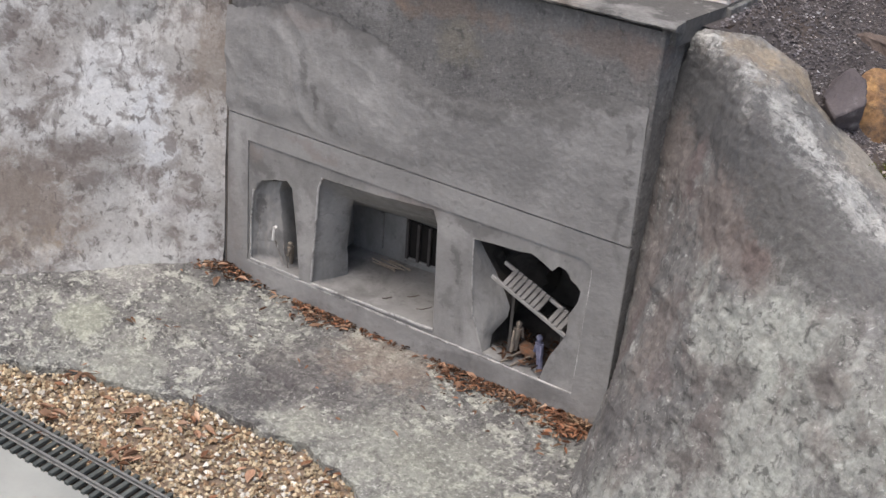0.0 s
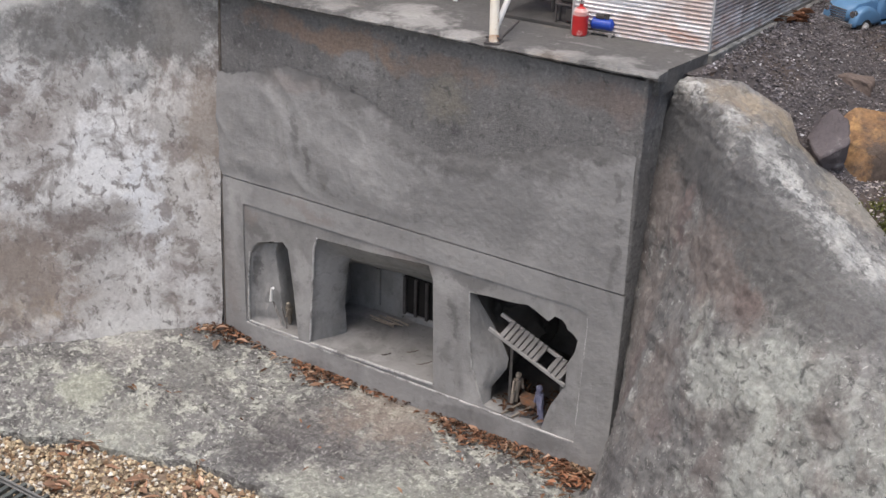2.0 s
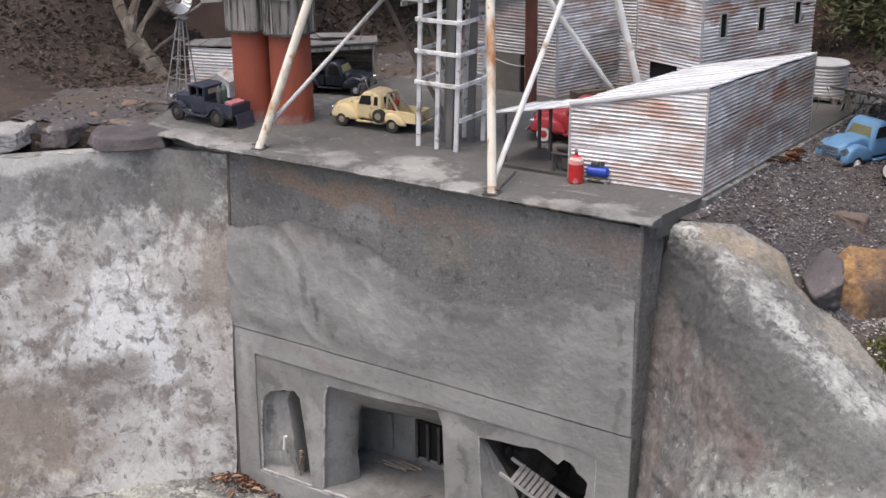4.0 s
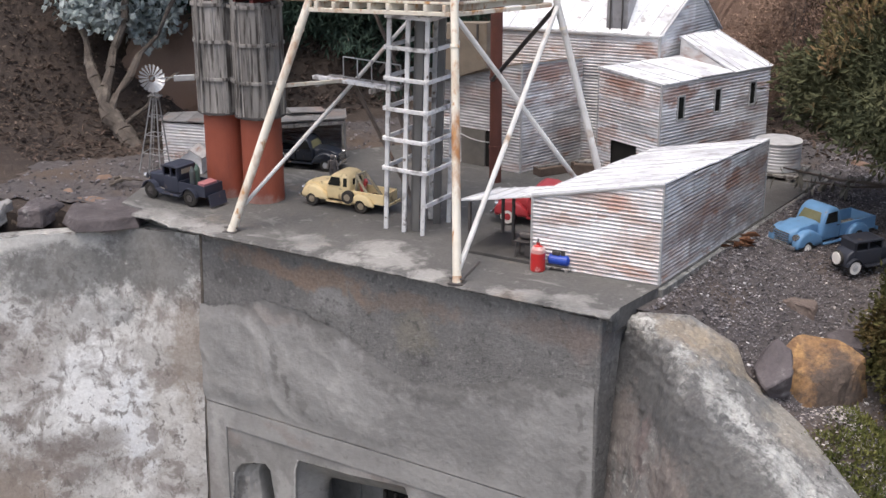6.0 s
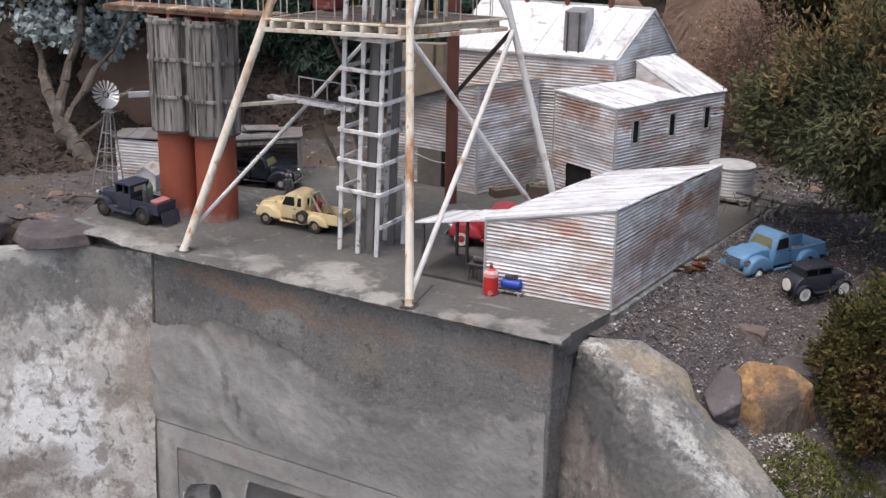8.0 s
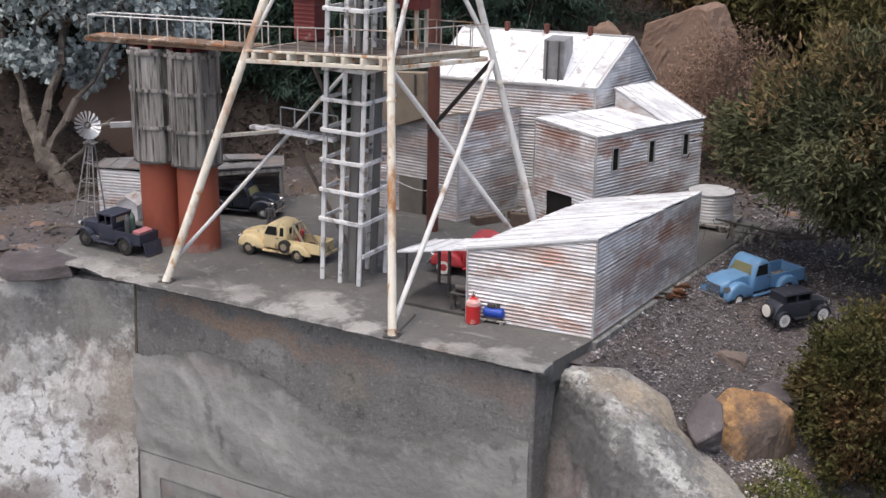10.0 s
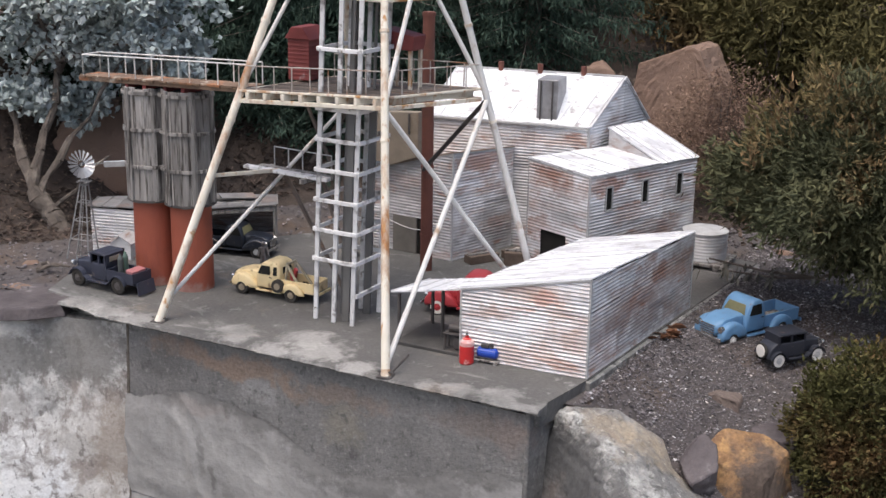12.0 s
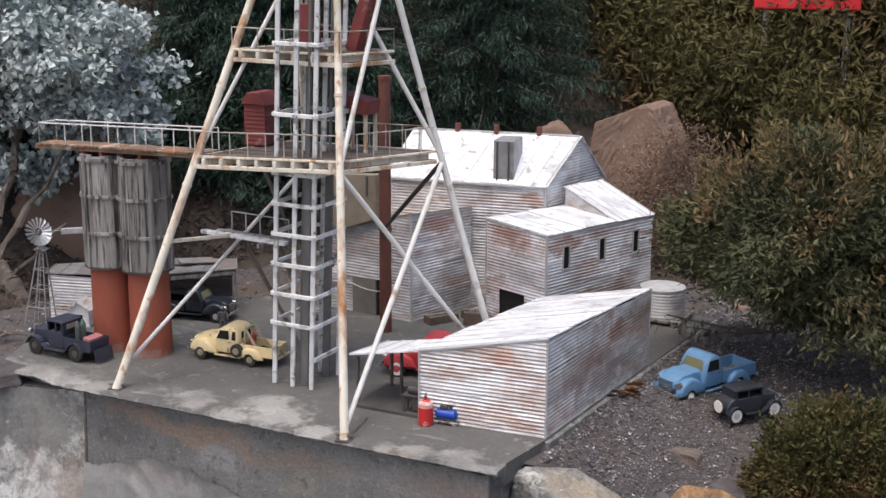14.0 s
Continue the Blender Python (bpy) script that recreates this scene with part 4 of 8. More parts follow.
N_B = [(-0.965, -0.926), (-0.966, -0.86), (-0.963, -0.812), (-0.95, -0.796), (-0.76, -0.783), (-0.540, -0.772), (-0.530, -0.785), (-0.526, -0.83), (-0.520, -0.916)]
STEPS = [(N_M, 0.0), (N_M, 0.008), (M_IN, 0.095), (M_IN, 0.104), (M_ROOM, 0.114), (N_B, 0.248)]


def wide(u, v):
    i = min(int(v * 5), 4)
    f = v * 5 - i
    g = f if i != 1 else 0.5 * f + 0.5 * math.sin(0.5 * math.pi * f)
    (la, ya), (lb, yb) = STEPS[i], STEPS[i + 1]
    p = along([(x, 0, z) for x, z in la + la[:1]], u).lerp(along([(x, 0, z) for x, z in lb + lb[:1]], u), g)
    y = ya + (yb - ya) * f
    k = 0.010 * math.sin(math.pi * v)
    return p.x + k * fbm(p.x, y, p.z, 7) * 0.8, y, p.z + k * fbm(p.z, p.x, y, 8) * 0.5


bm = grid_mesh(200, 41, wide)
bm.faces.new([bm.verts.new((x, 0.248, z)) for x, z in N_B])
part("wide_recess", bm, niche_concrete, wall, "wide room-like recess with a splayed side and falling roof", True, world=True)


def hollow(u, v):
    """The smooth scooped side that leads into the cave."""
    a, b = along([(x, 0.0005, z) for x, z in C_IN], u), along([(x, y, z) for x, z, y in C_HOLE], u)
    p = a.lerp(b, v)
    p.y = 0.0005 + (b.y - 0.0005) * (v ** 1.6) + 0.010 * math.sin(math.pi * v) * math.sin(math.pi * u) + 0.003 * fbm(u, v, 5, 4) * math.sin(math.pi * v)
    return p


part("cave_side", grid_mesh(48, 24, hollow), niche_concrete, wall, "smooth scooped side of the cave mouth", True, world=True)


def cave(u, v):
    loop = [(x, y + 0.002, z) for x, z, y in C_HOLE] + [(x, 0.002, z) for x, z in C_EDGE]
    p = along(loop + loop[:1], u)
    c = V((-0.25, 0, -0.77))
    s = 1.0 + 0.16 * smooth(0, 0.25, v) - 0.28 * smooth(0.4, 1, v)
    q = V((c.x + (p.x - c.x) * s - 0.03 * v, p.y * (1 - v) + 0.36 * v, c.z + (p.z - c.z) * (s if p.z > c.z else 1.0 + 0.02 * v)))
    k = 0.030 * smooth(0, 0.3, v)
    return q + V((k * fbm(q.x, q.y, q.z, 11), 0, (k if p.z > -0.9 else 0.2 * k) * fbm(q.z, q.x, q.y, 12)))


cave_mat = mat("cave_rock", (0.075, 0.070, 0.066), (0.14, 0.13, 0.12), 20, 0.95, bump=0.8, bscale=50)
bm = grid_mesh(150, 20, cave)
bm.faces.new([bm.verts.new(cave(k / 40, 1.0)) for k in range(40)])
part("cave_recess", bm, cave_mat, wall, "deep ragged cave opening", True, world=True)
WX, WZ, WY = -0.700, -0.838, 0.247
# solid black block in place of the shaded depth behind the bars
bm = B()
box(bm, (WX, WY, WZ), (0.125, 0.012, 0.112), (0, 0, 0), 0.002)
part("window_hole", bm, dark_in, wall, "near-black block standing in for the unlit window opening", world=True)
for k in range(4):
    bm = B()
    box(bm, (WX - 0.054 + 0.036 * k, WY - 0.012, WZ), (0.009, 0.008, 0.114), (0, 0, 0), 0.001)
    part("window_bar", bm, dark_steel, wall, world=True)
bm = B()
box(bm, (WX - 0.066, WY - 0.004, WZ), (0.012, 0.016, 0.145), (0, 0, 0), 0.003)
box(bm, (WX, WY - 0.004, WZ - 0.060), (0.14, 0.016, 0.012), (0, 0, 0), 0.003)
part("window_surround", bm, niche_concrete, wall, world=True)
bm = B()
box(bm, (-0.850, 0.246, -0.846), (0.016, 0.012, 0.112), (0, 0, 0), 0.003)
part("back_rib", bm, niche_concrete, wall, world=True)
# worn, rounded arrises round the openings
edge_mat = mat("worn_arris", (0.34, 0.335, 0.325), (0.50, 0.495, 0.48), 30, 0.9, bump=0.5, bscale=90, dist=0.003, grit=0.1, org=FW, layers=(((0.20, 0.196, 0.19), 16, 0.54, 0.06, (1, 1, 1), 0.9, 0, 0), ((0.13, 0.127, 0.123), 34, 0.60, 0.04, (1, 1, 1), 0.7, 0, 0)))
for pts, r in ((N_M[:4], 0.0034), ([N_M[0], (-0.70, -0.919), N_M[-1]], 0.0042), (N_L[:3], 0.0030), ([N_L[0], N_L[-1]], 0.0036), ([(-1.118, -0.932), (-0.70, -0.932), (-0.108, -0.932)], 0.0034), (panel[3:6], 0.0026), (C_IN, 0.0022)):
    bm = B()
    n = 40
    path = [along([(x, 0, z) for x, z in pts], k / n) for k in range(n + 1)]
    path = [V((p.x, -0.0005 + 0.0012 * fbm(p.x, p.z, 3, 40), p.z + 0.0015 * fbm(p.x, p.z, 6, 30))) for p in path]
    for a, b in zip(path, path[1:]):
        rod(bm, a, b, r, r, 6)
    part("worn_edge", bm, edge_mat, wall, world=True)
# near-black strip behind the seam: the shade in the open joint, put in as colour
bm = B()
box(bm, (-0.6, 0.06, -0.5075), (1.15, 0.07, 0.006))
part("seam_shadow", bm, dark_in, wall, "dark joint between the two slabs", world=True)

# ---- curved wall beside it ----
lw = thing("wall_left", (-1.4, -0.2, -1.0), 0, "pale lichen-blotched concrete retaining wall, curving outwards", "wall", kind="structure")
LT = [(-1.168, 0.004, 0), (-1.25, -0.002, 0), (-1.33, -0.02, 0), (-1.41, -0.075, 0), (-1.49, -0.165, 0), (-1.60, -0.275, 0), (-1.80, -0.50, 0), (-2.2, -1.0, 0), (-2.7, -1.8, 0)]
LB = [(-1.203, -0.012, 0), (-1.24, -0.05, 0), (-1.30, -0.12, 0), (-1.36, -0.19, 0), (-1.43, -0.28, 0), (-1.59, -0.46, 0), (-1.78, -0.70, 0), (-2.15, -1.2, 0), (-2.6, -2.0, 0)]


def left_face(u, v):
    a, b = along(LB, u), along(LT, u)
    p = a.lerp(b, v ** 0.8)
    z = -1.04 + (1.04 - 0.035 + 0.008 * fbm(b.x, b.y, 0, 8)) * v
    q = 0.008 * fbm(p.x, p.y, z, 3.5)
    return p.x, p.y + q, z


part("wall_face", grid_mesh(110, 40, left_face), left_concrete, lw, "white and brown blotched cement face", True, world=True)


def left_top(u, v):
    b = along(LT, u)
    return b.x + 0.02 * v, b.y + 0.10 * v, -0.035 + 0.008 * fbm(b.x, b.y, 0, 8) * (1 - v) - 0.004 * v


part("wall_top", grid_mesh(60, 4, left_top), lip_mat, lw, "", True, world=True)
bm = B()
rod(bm, (-1.160, 0.001, -0.03), (-1.180, -0.002, -0.52), 0.0042, 0.0036, 6)
rod(bm, (-1.180, -0.002, -0.52), (-1.196, -0.004, -1.0), 0.0022, 0.0022, 6)
part("joint_mortar", bm, mat("joint_mortar", (0.10, 0.085, 0.072), (0.19, 0.165, 0.14), 40, 0.95, bump=0.6, bscale=90), lw, "", world=True)

# ---- wing wall on the other side ----
rw = thing("wall_right", (0.3, -0.2, -1.0), 0, "rough mossy concrete wing wall with a sloping pale top", "wall", kind="structure")
RI = [(0.010, 0.072, -0.030), (0.092, 0.032, -0.036), (0.164, -0.051, -0.060), (0.225, -0.115, -0.102), (0.286, -0.173, -0.150), (0.429, -0.250, -0.235), (0.62, -0.39, -0.35), (1.0, -0.70, -0.55)]
RO = [(0.036, 0.105, -0.026), (0.128, 0.160, -0.034), (0.235, 0.160, -0.080), (0.275, 0.120, -0.125), (0.405, 0.085, -0.188), (0.56, -0.005, -0.270), (0.75, -0.15, -0.370), (1.05, -0.5, -0.58)]
RB = [(-0.018, 0.03, -1.04), (-0.018, -0.12, -1.05), (-0.010, -0.20, -1.06), (0.06, -0.34, -1.07), (0.18, -0.47, -1.08), (0.36, -0.62, -1.09), (0.62, -0.83, -1.10), (1.0, -1.15, -1.10)]


def right_face(u, v):
    a, b = along(RB, u), along(RI, u)
    p = a.lerp(b, v)
    w = math.sin(math.pi * min(v, 1)) * (0.03 + 0.05 * u)
    q = 0.010 * fbm(p.x, p.y, p.z, 4.0) + 0.0035 * fbm(p.x, p.y, p.z, 18) + 0.0018 * fbm(p.x, p.y, p.z, 60)
    k = min(1.0, u * 12)
    p.x -= 0.020 * math.sin(math.pi * min(v, 1) ** 1.4) * (1 - min(1.0, u * 6))
    return p.x + (0.6 * w * 0.4 + q) * k + 0.008 * fbm(p.z, 0, 7, 26) * (1 - k), p.y + (0.8 * w * 0.4 + q) * k, p.z


def right_top(u, v):
    p = along(RI, u).lerp(along(RO, u), v)
    q = 0.010 * fbm(p.x, p.y, 4, 9) + 0.004 * fbm(p.x, p.y, 2, 45)
    return p.x, p.y, p.z + 0.022 * smooth(0.0, 0.25, u) * math.sin(math.pi * v ** 0.8) + q * (0.2 + math.sin(math.pi * v))


def right_body(u, v):
    """Face, rounded shoulder and sloping top in one skin."""
    if v < 0.62:
        return right_face(u, 0.88 * v / 0.62)
    if v > 0.80:
        return right_top(u, 0.34 + 0.66 * (v - 0.80) / 0.20)
    k = (v - 0.62) / 0.18
    a, b, c = V(right_face(u, 0.88)), V(right_face(u, 1.0)), V(right_top(u, 0.34))
    p = a * (1 - k) ** 2 + b * 2 * k * (1 - k) + c * k * k
    g = (0.0035 * fbm(p.x, p.y, p.z, 30) + 0.0025 * fbm(p.x, p.y, p.z, 75)) * math.sin(math.pi * k)
    return p.x - g, p.y - g, p.z + g


part("wall_body", grid_mesh(230, 220, right_body), right_concrete, rw, "rough cement face rolling over into a pale crumbling top", True, world=True)


def right_back(u, v):
    a = along(RO, u)
    return a.x + 0.03 * v, a.y + 0.03 * v, a.z - 0.5 * v


part("wall_back", grid_mesh(40, 3, right_back), right_concrete, rw, "", True, world=True)


def right_end(u, v):
    a, b = along(RB, 0), along(RI, 0)
    p = a.lerp(b, v)
    return p.x + 0.012 * u - 0.020 * math.sin(math.pi * v ** 1.4), p.y + 0.12 * u, p.z


part("wall_end", grid_mesh(3, 20, right_end), right_concrete, rw, "", world=True)
bm = B()
bmesh.ops.convex_hull(bm, input=[bm.verts.new(p) for p in ((-0.0115, 0.002, -0.006), (0.030, 0.214, -0.006), (-0.08, 0.05, -0.006), (-0.03, 0.214, -0.006), (-0.019, 0.002, -1.03), (0.018, 0.214, -1.03), (-0.08, 0.05, -1.03), (-0.03, 0.214, -1.03))])
part("side_return", bm, rough_coat, wall, "rough concrete side of the platform block", world=True)

bm = B()
for k in range(50):
    a, b = (V((-0.0175 - 0.008 * f + 0.0015 * fbm(f, 0, 3, 30), 0.004 + 0.001 * fbm(f, 2, 0, 25), -0.012 - 1.02 * f)) for f in (k / 50, (k + 1) / 50))
    if abs(0.5 * (a.z + b.z) + 0.5075) > 0.012:
        rod(bm, a, b, 0.0062, 0.0062, 8, False)
part("corner_arris", bm, rough_coat, wall, "rounded chipped corner", True, world=True)

# ---- concrete apron at the foot ----
AE = [(-2.3, -1.15), (-1.75, -0.86), (-1.50, -0.70), (-1.37, -0.636), (-1.28, -0.61), (-1.195, -0.557), (-1.05, -0.53), (-0.93, -0.475), (-0.832, -0.463), (-0.70, -0.455), (-0.56, -0.44), (-0.438, -0.466), (-0.337, -0.515),
      (-0.22, -0.60), (-0.10, -0.70), (0.1, -0.85), (0.5, -1.1)]
AW = [(-2.6, -1.9), (-1.95, -0.85), (-1.60, -0.42), (-1.45, -0.26), (-1.37, -0.16), (-1.31, -0.09), (-1.25, -0.03), (-1.20, 0.02), (-1.0, 0.03), (-0.86, 0.03), (-0.70, 0.03), (-0.50, 0.03), (-0.34, 0.03), (-0.05, 0.03),
      (0.02, -0.10), (0.16, -0.36), (0.6, -0.75)]


CRACKS = [[(-1.02, -0.290), (-0.989, -0.306), (-0.894, -0.33), (-0.81, -0.318), (-0.726, -0.306), (-0.577, -0.265)], [(-1.337, -0.575), (-1.29, -0.585), (-1.238, -0.575)], [(-1.10, -0.20), (-1.0, -0.235), (-0.93, -0.225)]]


def foot_z(x):
    """Height of the apron along the foot of the front wall."""
    return -0.962 - 0.036 * smooth(-1.25, -1.0, x)


def apron_pt(u, v):
    i = u * (len(AW) - 1)
    k = min(int(i), len(AW) - 2)
    f = i - k
    a = V((*AW[k], 0)).lerp(V((*AW[k + 1], 0)), f)
    b = V((*AE[k], 0)).lerp(V((*AE[k + 1], 0)), f)
    p = a.lerp(b, min(v, 0.97) / 0.97)
    w = min(v, 0.97)
    z = foot_z(p.x) * (1 - w) - 1.037 * w + 0.012 * math.sin(math.pi * w) + 0.008 * fbm(p.x, p.y, 1, 3) * (0.3 + 0.7 * w) + 0.004 * fbm(p.x, p.y, 6, 14) + 0.0022 * fbm(p.x, p.y, 2, 45)
    for line in CRACKS:
        y0 = float(np.interp(p.x, [q[0] for q in line], [q[1] for q in line], -9, -9)) + 0.010 * fbm(p.x, 0, 5, 22)
        z -= 0.009 * math.exp(-((p.y - y0) / 0.0035) ** 2)
    j = 0.012 * fbm(p.x, p.y, 9, 14) * smooth(0.7, 1.0, v)
    if v > 0.975:
        z -= 0.05 * (v - 0.97) / 0.03
    return p.x, p.y + j, z


apron = part("apron", grid_mesh(420, 130, apron_pt), apron_mat, None, "mottled grey concrete apron sloping to the track", True)
tagged(apron, category="paving", kind="structure")


def on_bed(rng):
    x, y = rng.uniform(-1.75, 0.1), rng.uniform(-0.80, -0.40)
    ex = float(np.interp(x, [p[0] for p in AE], [p[1] for p in AE]))
    return (x, y, -1.062 + rng.uniform(0, 0.012)) if ex - 0.31 < y < ex + 0.02 and y > -0.79 else None


bm = grid_mesh(40, 12, lambda u, v: (-1.9 + 2.4 * u, -1.05 + 0.75 * v, -1.061 + 0.004 * fbm(u * 3, v * 2, 0, 5)))
bed = part("pebble_bed", bm, mat("pebble_sand", (0.16, 0.12, 0.09), (0.26, 0.20, 0.15), 40, 0.95, bump=0.8, bscale=120), None, "sandy bed under the pebbles", True)
tagged(bed, category="gravel", kind="structure")
chips("pebbles", 6800, on_bed, 0.0070, pebble_mat, "cream and buff pebbles filling the strip beside the track", "pebbles", 0.75, 8)
chips("pebbles", 2600, on_bed, 0.0075, pebble_brown, "brown and tan pebbles among the cream ones", "pebbles", 0.75, 18)
chips("pebbles", 1000, on_bed, 0.0080, pebble_white, "larger chalk-white pebbles on top of the strip", "pebbles", 0.75, 28)

# ---- railway track ----
track = thing("railway_track", (-0.95, -0.80, -1.05), 0, "narrow model railway track of grey rails on dark sleepers", "railway track")
rail_mat = mat("grey_rail", (0.20, 0.20, 0.19), (0.30, 0.30, 0.29), 60, 0.5, 0.5, bump=0.1)
tie_mat = mat("dark_plastic_sleeper", (0.06, 0.068, 0.066), (0.10, 0.11, 0.105), 40, 0.7, bump=0.2, rnd=0.2)
for y in (-0.770, -0.829):
    bm = B()
    prism(bm, [(-0.0045, 0), (0.0045, 0), (0.0045, 0.002), (0.0012, 0.003), (0.0012, 0.008), (0.003, 0.009), (0.003, 0.012), (-0.003, 0.012), (-0.003, 0.009), (-0.0012, 0.008), (-0.0012, 0.003),
                (-0.0045, 0.002)], -0.9, 0.9)
    for v in bm.verts:
        v.co = V((v.co.y, v.co.x + (y + 0.80), v.co.z + 0.006))
    part("rail", bm, rail_mat, track)
bm = B()
box(bm, (0, 0, 0), (0.012, 0.115, 0.011), (0, 0, 0), 0.0012)
for v in bm.verts:
    v.co *= U
tie_me = bpy.data.meshes.new("sleeper")
bm.to_mesh(tie_me)
bm.free()
tie_me.materials.append(tie_mat)
for k in range(70):
    ob = new("sleeper", tie_me)
    ob.parent = track
    ob.location = ((-0.88 + 0.0255 * k) * U, 0, 0.0005)
bm = grid_mesh(30, 8, lambda u, v: (-2.2 + 3.2 * u, -0.853 - 0.5 * v, -1.052 + 0.002 * fbm(u * 3, v, 0, 6)))
pad = part("track_path", bm, mat("smooth_path", (0.27, 0.28, 0.265), (0.35, 0.36, 0.34), 8, 0.9, bump=0.3, bscale=60, c3=(0.30, 0.22, 0.18), s3=6, t3=0.66, w3=0.05), None, "smooth grey cement path beside the track", True)
tagged(pad, category="paving", kind="structure")


def leaves(name, n, where, size, material, label, category, seed=1, kind="stuff", tilt=0.6):
    """Curled dead leaves, joined: kites of two faces."""
    rng = random.Random(seed)
    verts, faces = [], []
    for _ in range(n):
        c = where(rng)
        if c is None:
            continue
        s = size * rng.uniform(0.6, 1.4)
        m = Euler((rng.uniform(-tilt, tilt), rng.uniform(-tilt, tilt), rng.uniform(0, 6.28))).to_matrix() @ Matrix.Diagonal((1, rng.uniform(0.25, 1.0), 1))
        a = len(verts)
        cu = rng.uniform(0.1, 0.5)
        for p in ((-1, 0, 0), (-0.2, 0.45, cu), (0.45, 0.4, cu), (1, 0, 0.1), (0.45, -0.4, cu), (-0.2, -0.45, cu), (0.1, 0, 0)):
            v = m @ V(p) * s
            verts.append((c[0] + v.x, c[1] + v.y, c[2] + v.z))
        faces += [(a + 6, a + i, a + (i + 1) % 6) for i in range(6)]
    ob = cloud(name, verts, faces, material, None, label)
    return tagged(ob, category=category, kind=kind)


def at_foot(rng):
    x = rng.uniform(-1.29, -0.03)
    dens = 0.12 + 0.88 * max(smooth(0.10, 0.03, abs(x + 1.18)), smooth(0.12, 0.04, abs(x + 0.84)), smooth(-0.52, -0.40, x))
    if rng.random() > dens:
        return None
    y = -0.004 - abs(rng.gauss(0, 0.014 + 0.022 * dens))
    return x, y - (0.05 * (-1.19 - x) / 0.1 if x < -1.19 else 0), foot_z(x) + 0.003 + rng.uniform(0, 0.006)


leaves("leaf_litter", 1500, at_foot, 0.0065, litter_dark, "crumbled dark brown leaf scraps along the wall foot", "dead leaves", 21, tilt=0.2)
leaves("leaf_litter", 800, at_foot, 0.0085, litter_mat, "rust-brown dead leaves lying flat along the wall foot", "dead leaves", 22, tilt=0.14)
leaves("leaf_litter", 120, at_foot, 0.015, tan_leaf, "pale tan dead leaves drifted along the wall foot", "dead leaves", 29, tilt=0.12)
leaves("leaf_litter", 150, lambda r: (r.gauss(-0.085, 0.03), -abs(r.gauss(0.03, 0.06)), -0.993 + r.uniform(0, 0.010)), 0.010, litter_mat, "rust-brown dead leaves drifted into the wall corner", "dead leaves", 23, tilt=0.25)


def on_pebbles(rng):
    c = on_bed(rng)
    return (c[0], c[1], -1.045) if c else None


leaves("leaf_litter", 60, on_pebbles, 0.015, litter_mat, "dry reddish leaves scattered over the pebbles", "dead leaves", 24, tilt=0.25)
DRIFTS = [(-1.148, -0.704), (-0.851, -0.718), (-0.80, -0.536), (-0.931, -0.449), (-1.206, -0.55), (-0.614, -0.579), (-0.957, -0.605), (-0.482, -0.429), (-0.86, -0.70), (-1.18, -0.56)]


def in_drift(rng):
    x, y = rng.choice(DRIFTS)
    return x + rng.gauss(0, 0.035), y + rng.gauss(0, 0.016), -1.044 + rng.uniform(0, 0.004)


leaves("leaf_litter", 75, in_drift, 0.019, tan_leaf, "larger dry leaves caught in drifts between the pebbles", "dead leaves", 34, tilt=0.3)
leaves("leaf_litter", 26, lambda r: (r.uniform(-1.5, -0.1), r.uniform(-0.42, -0.08), -0.985), 0.010, litter_mat, "few dry leaves lying on the concrete apron", "dead leaves", 25)
leaves("leaf_litter", 26, lambda r: (r.gauss(0.095, 0.012), r.gauss(0.60, 0.035), 0.0), 0.018, litter_mat, "curled brown leaves against the long shed", "dead leaves", 26)
leaves("leaf_litter", 170, lambda r: (r.uniform(-0.35, -0.17), r.uniform(0.012, 0.16), -0.922 + r.uniform(0, 0.006)), 0.010, litter_dark, "brown leaves blown into the cave", "dead leaves", 27)

# ---- corrugated buildings ----
def corrugated(name, a, b, z0, za, zb, parent, material, cols=3, rows=2, pitch=0.0092, amp=0.0015, holes=(), seed=0):
    """A wall from plan point a to b, from z0 up to za at a and zb at b, of overlapping sheets with level ribs.
    holes: (share from, share to, z from, z to)."""
    rng = random.Random(seed)
    a, b = V((*a, 0)), V((*b, 0))
    d = b - a
    out = V((d.y, -d.x, 0)).normalized()
    zmax = max(za, zb)
    for c in range(cols):
        for r in range(rows):
            u0, u1 = c / cols, (c + 1) / cols + (0.012 if c < cols - 1 else 0)
            s0, s1 = z0 + (zmax - z0) * r / rows, z0 + (zmax - z0) * (r + 1) / rows
            bm = B()
            lift = 0.0012 * ((r + c) % 2) + rng.uniform(0, 0.0008)
            n = max(4, int((s1 - s0) / pitch * 5))
            cuts = sorted({u0, u1, *[min(max(h[i], u0), u1) for h in holes for i in (0, 1)]})
            for ua, ub in zip(cuts, cuts[1:]):
                if ub - ua < 1e-4:
                    continue
                prev = None
                for i in range(n + 1):
                    z = s0 + (s1 - s0) * i / n
                    um = (ua + ub) / 2
                    ztop_a, ztop_b = za + (zb - za) * ua, za + (zb - za) * ub
                    x0, x1 = ua, ub
                    if z > min(ztop_a, ztop_b) and abs(zb - za) > 1e-6:
                        uc = (z - za) / (zb - za)
                        x0, x1 = (max(ua, min(uc, ub)), ub) if zb > za else (ua, max(min(uc, ub), ua))
                    cut = any(h[0] - 1e-6 <= ua and ub <= h[1] + 1e-6 and h[2] <= z <= h[3] for h in holes)
                    if cut or x1 - x0 < 1e-4:
                        prev = None
                        continue
                    o = out * (lift + amp * math.sin(2 * math.pi * z / pitch))
                    cur = [bm.verts.new(a + d * k + o + V((0, 0, z))) for k in (x0, x1)]
                    if prev:
                        bm.faces.new((prev[0], prev[1], cur[1], cur[0]))
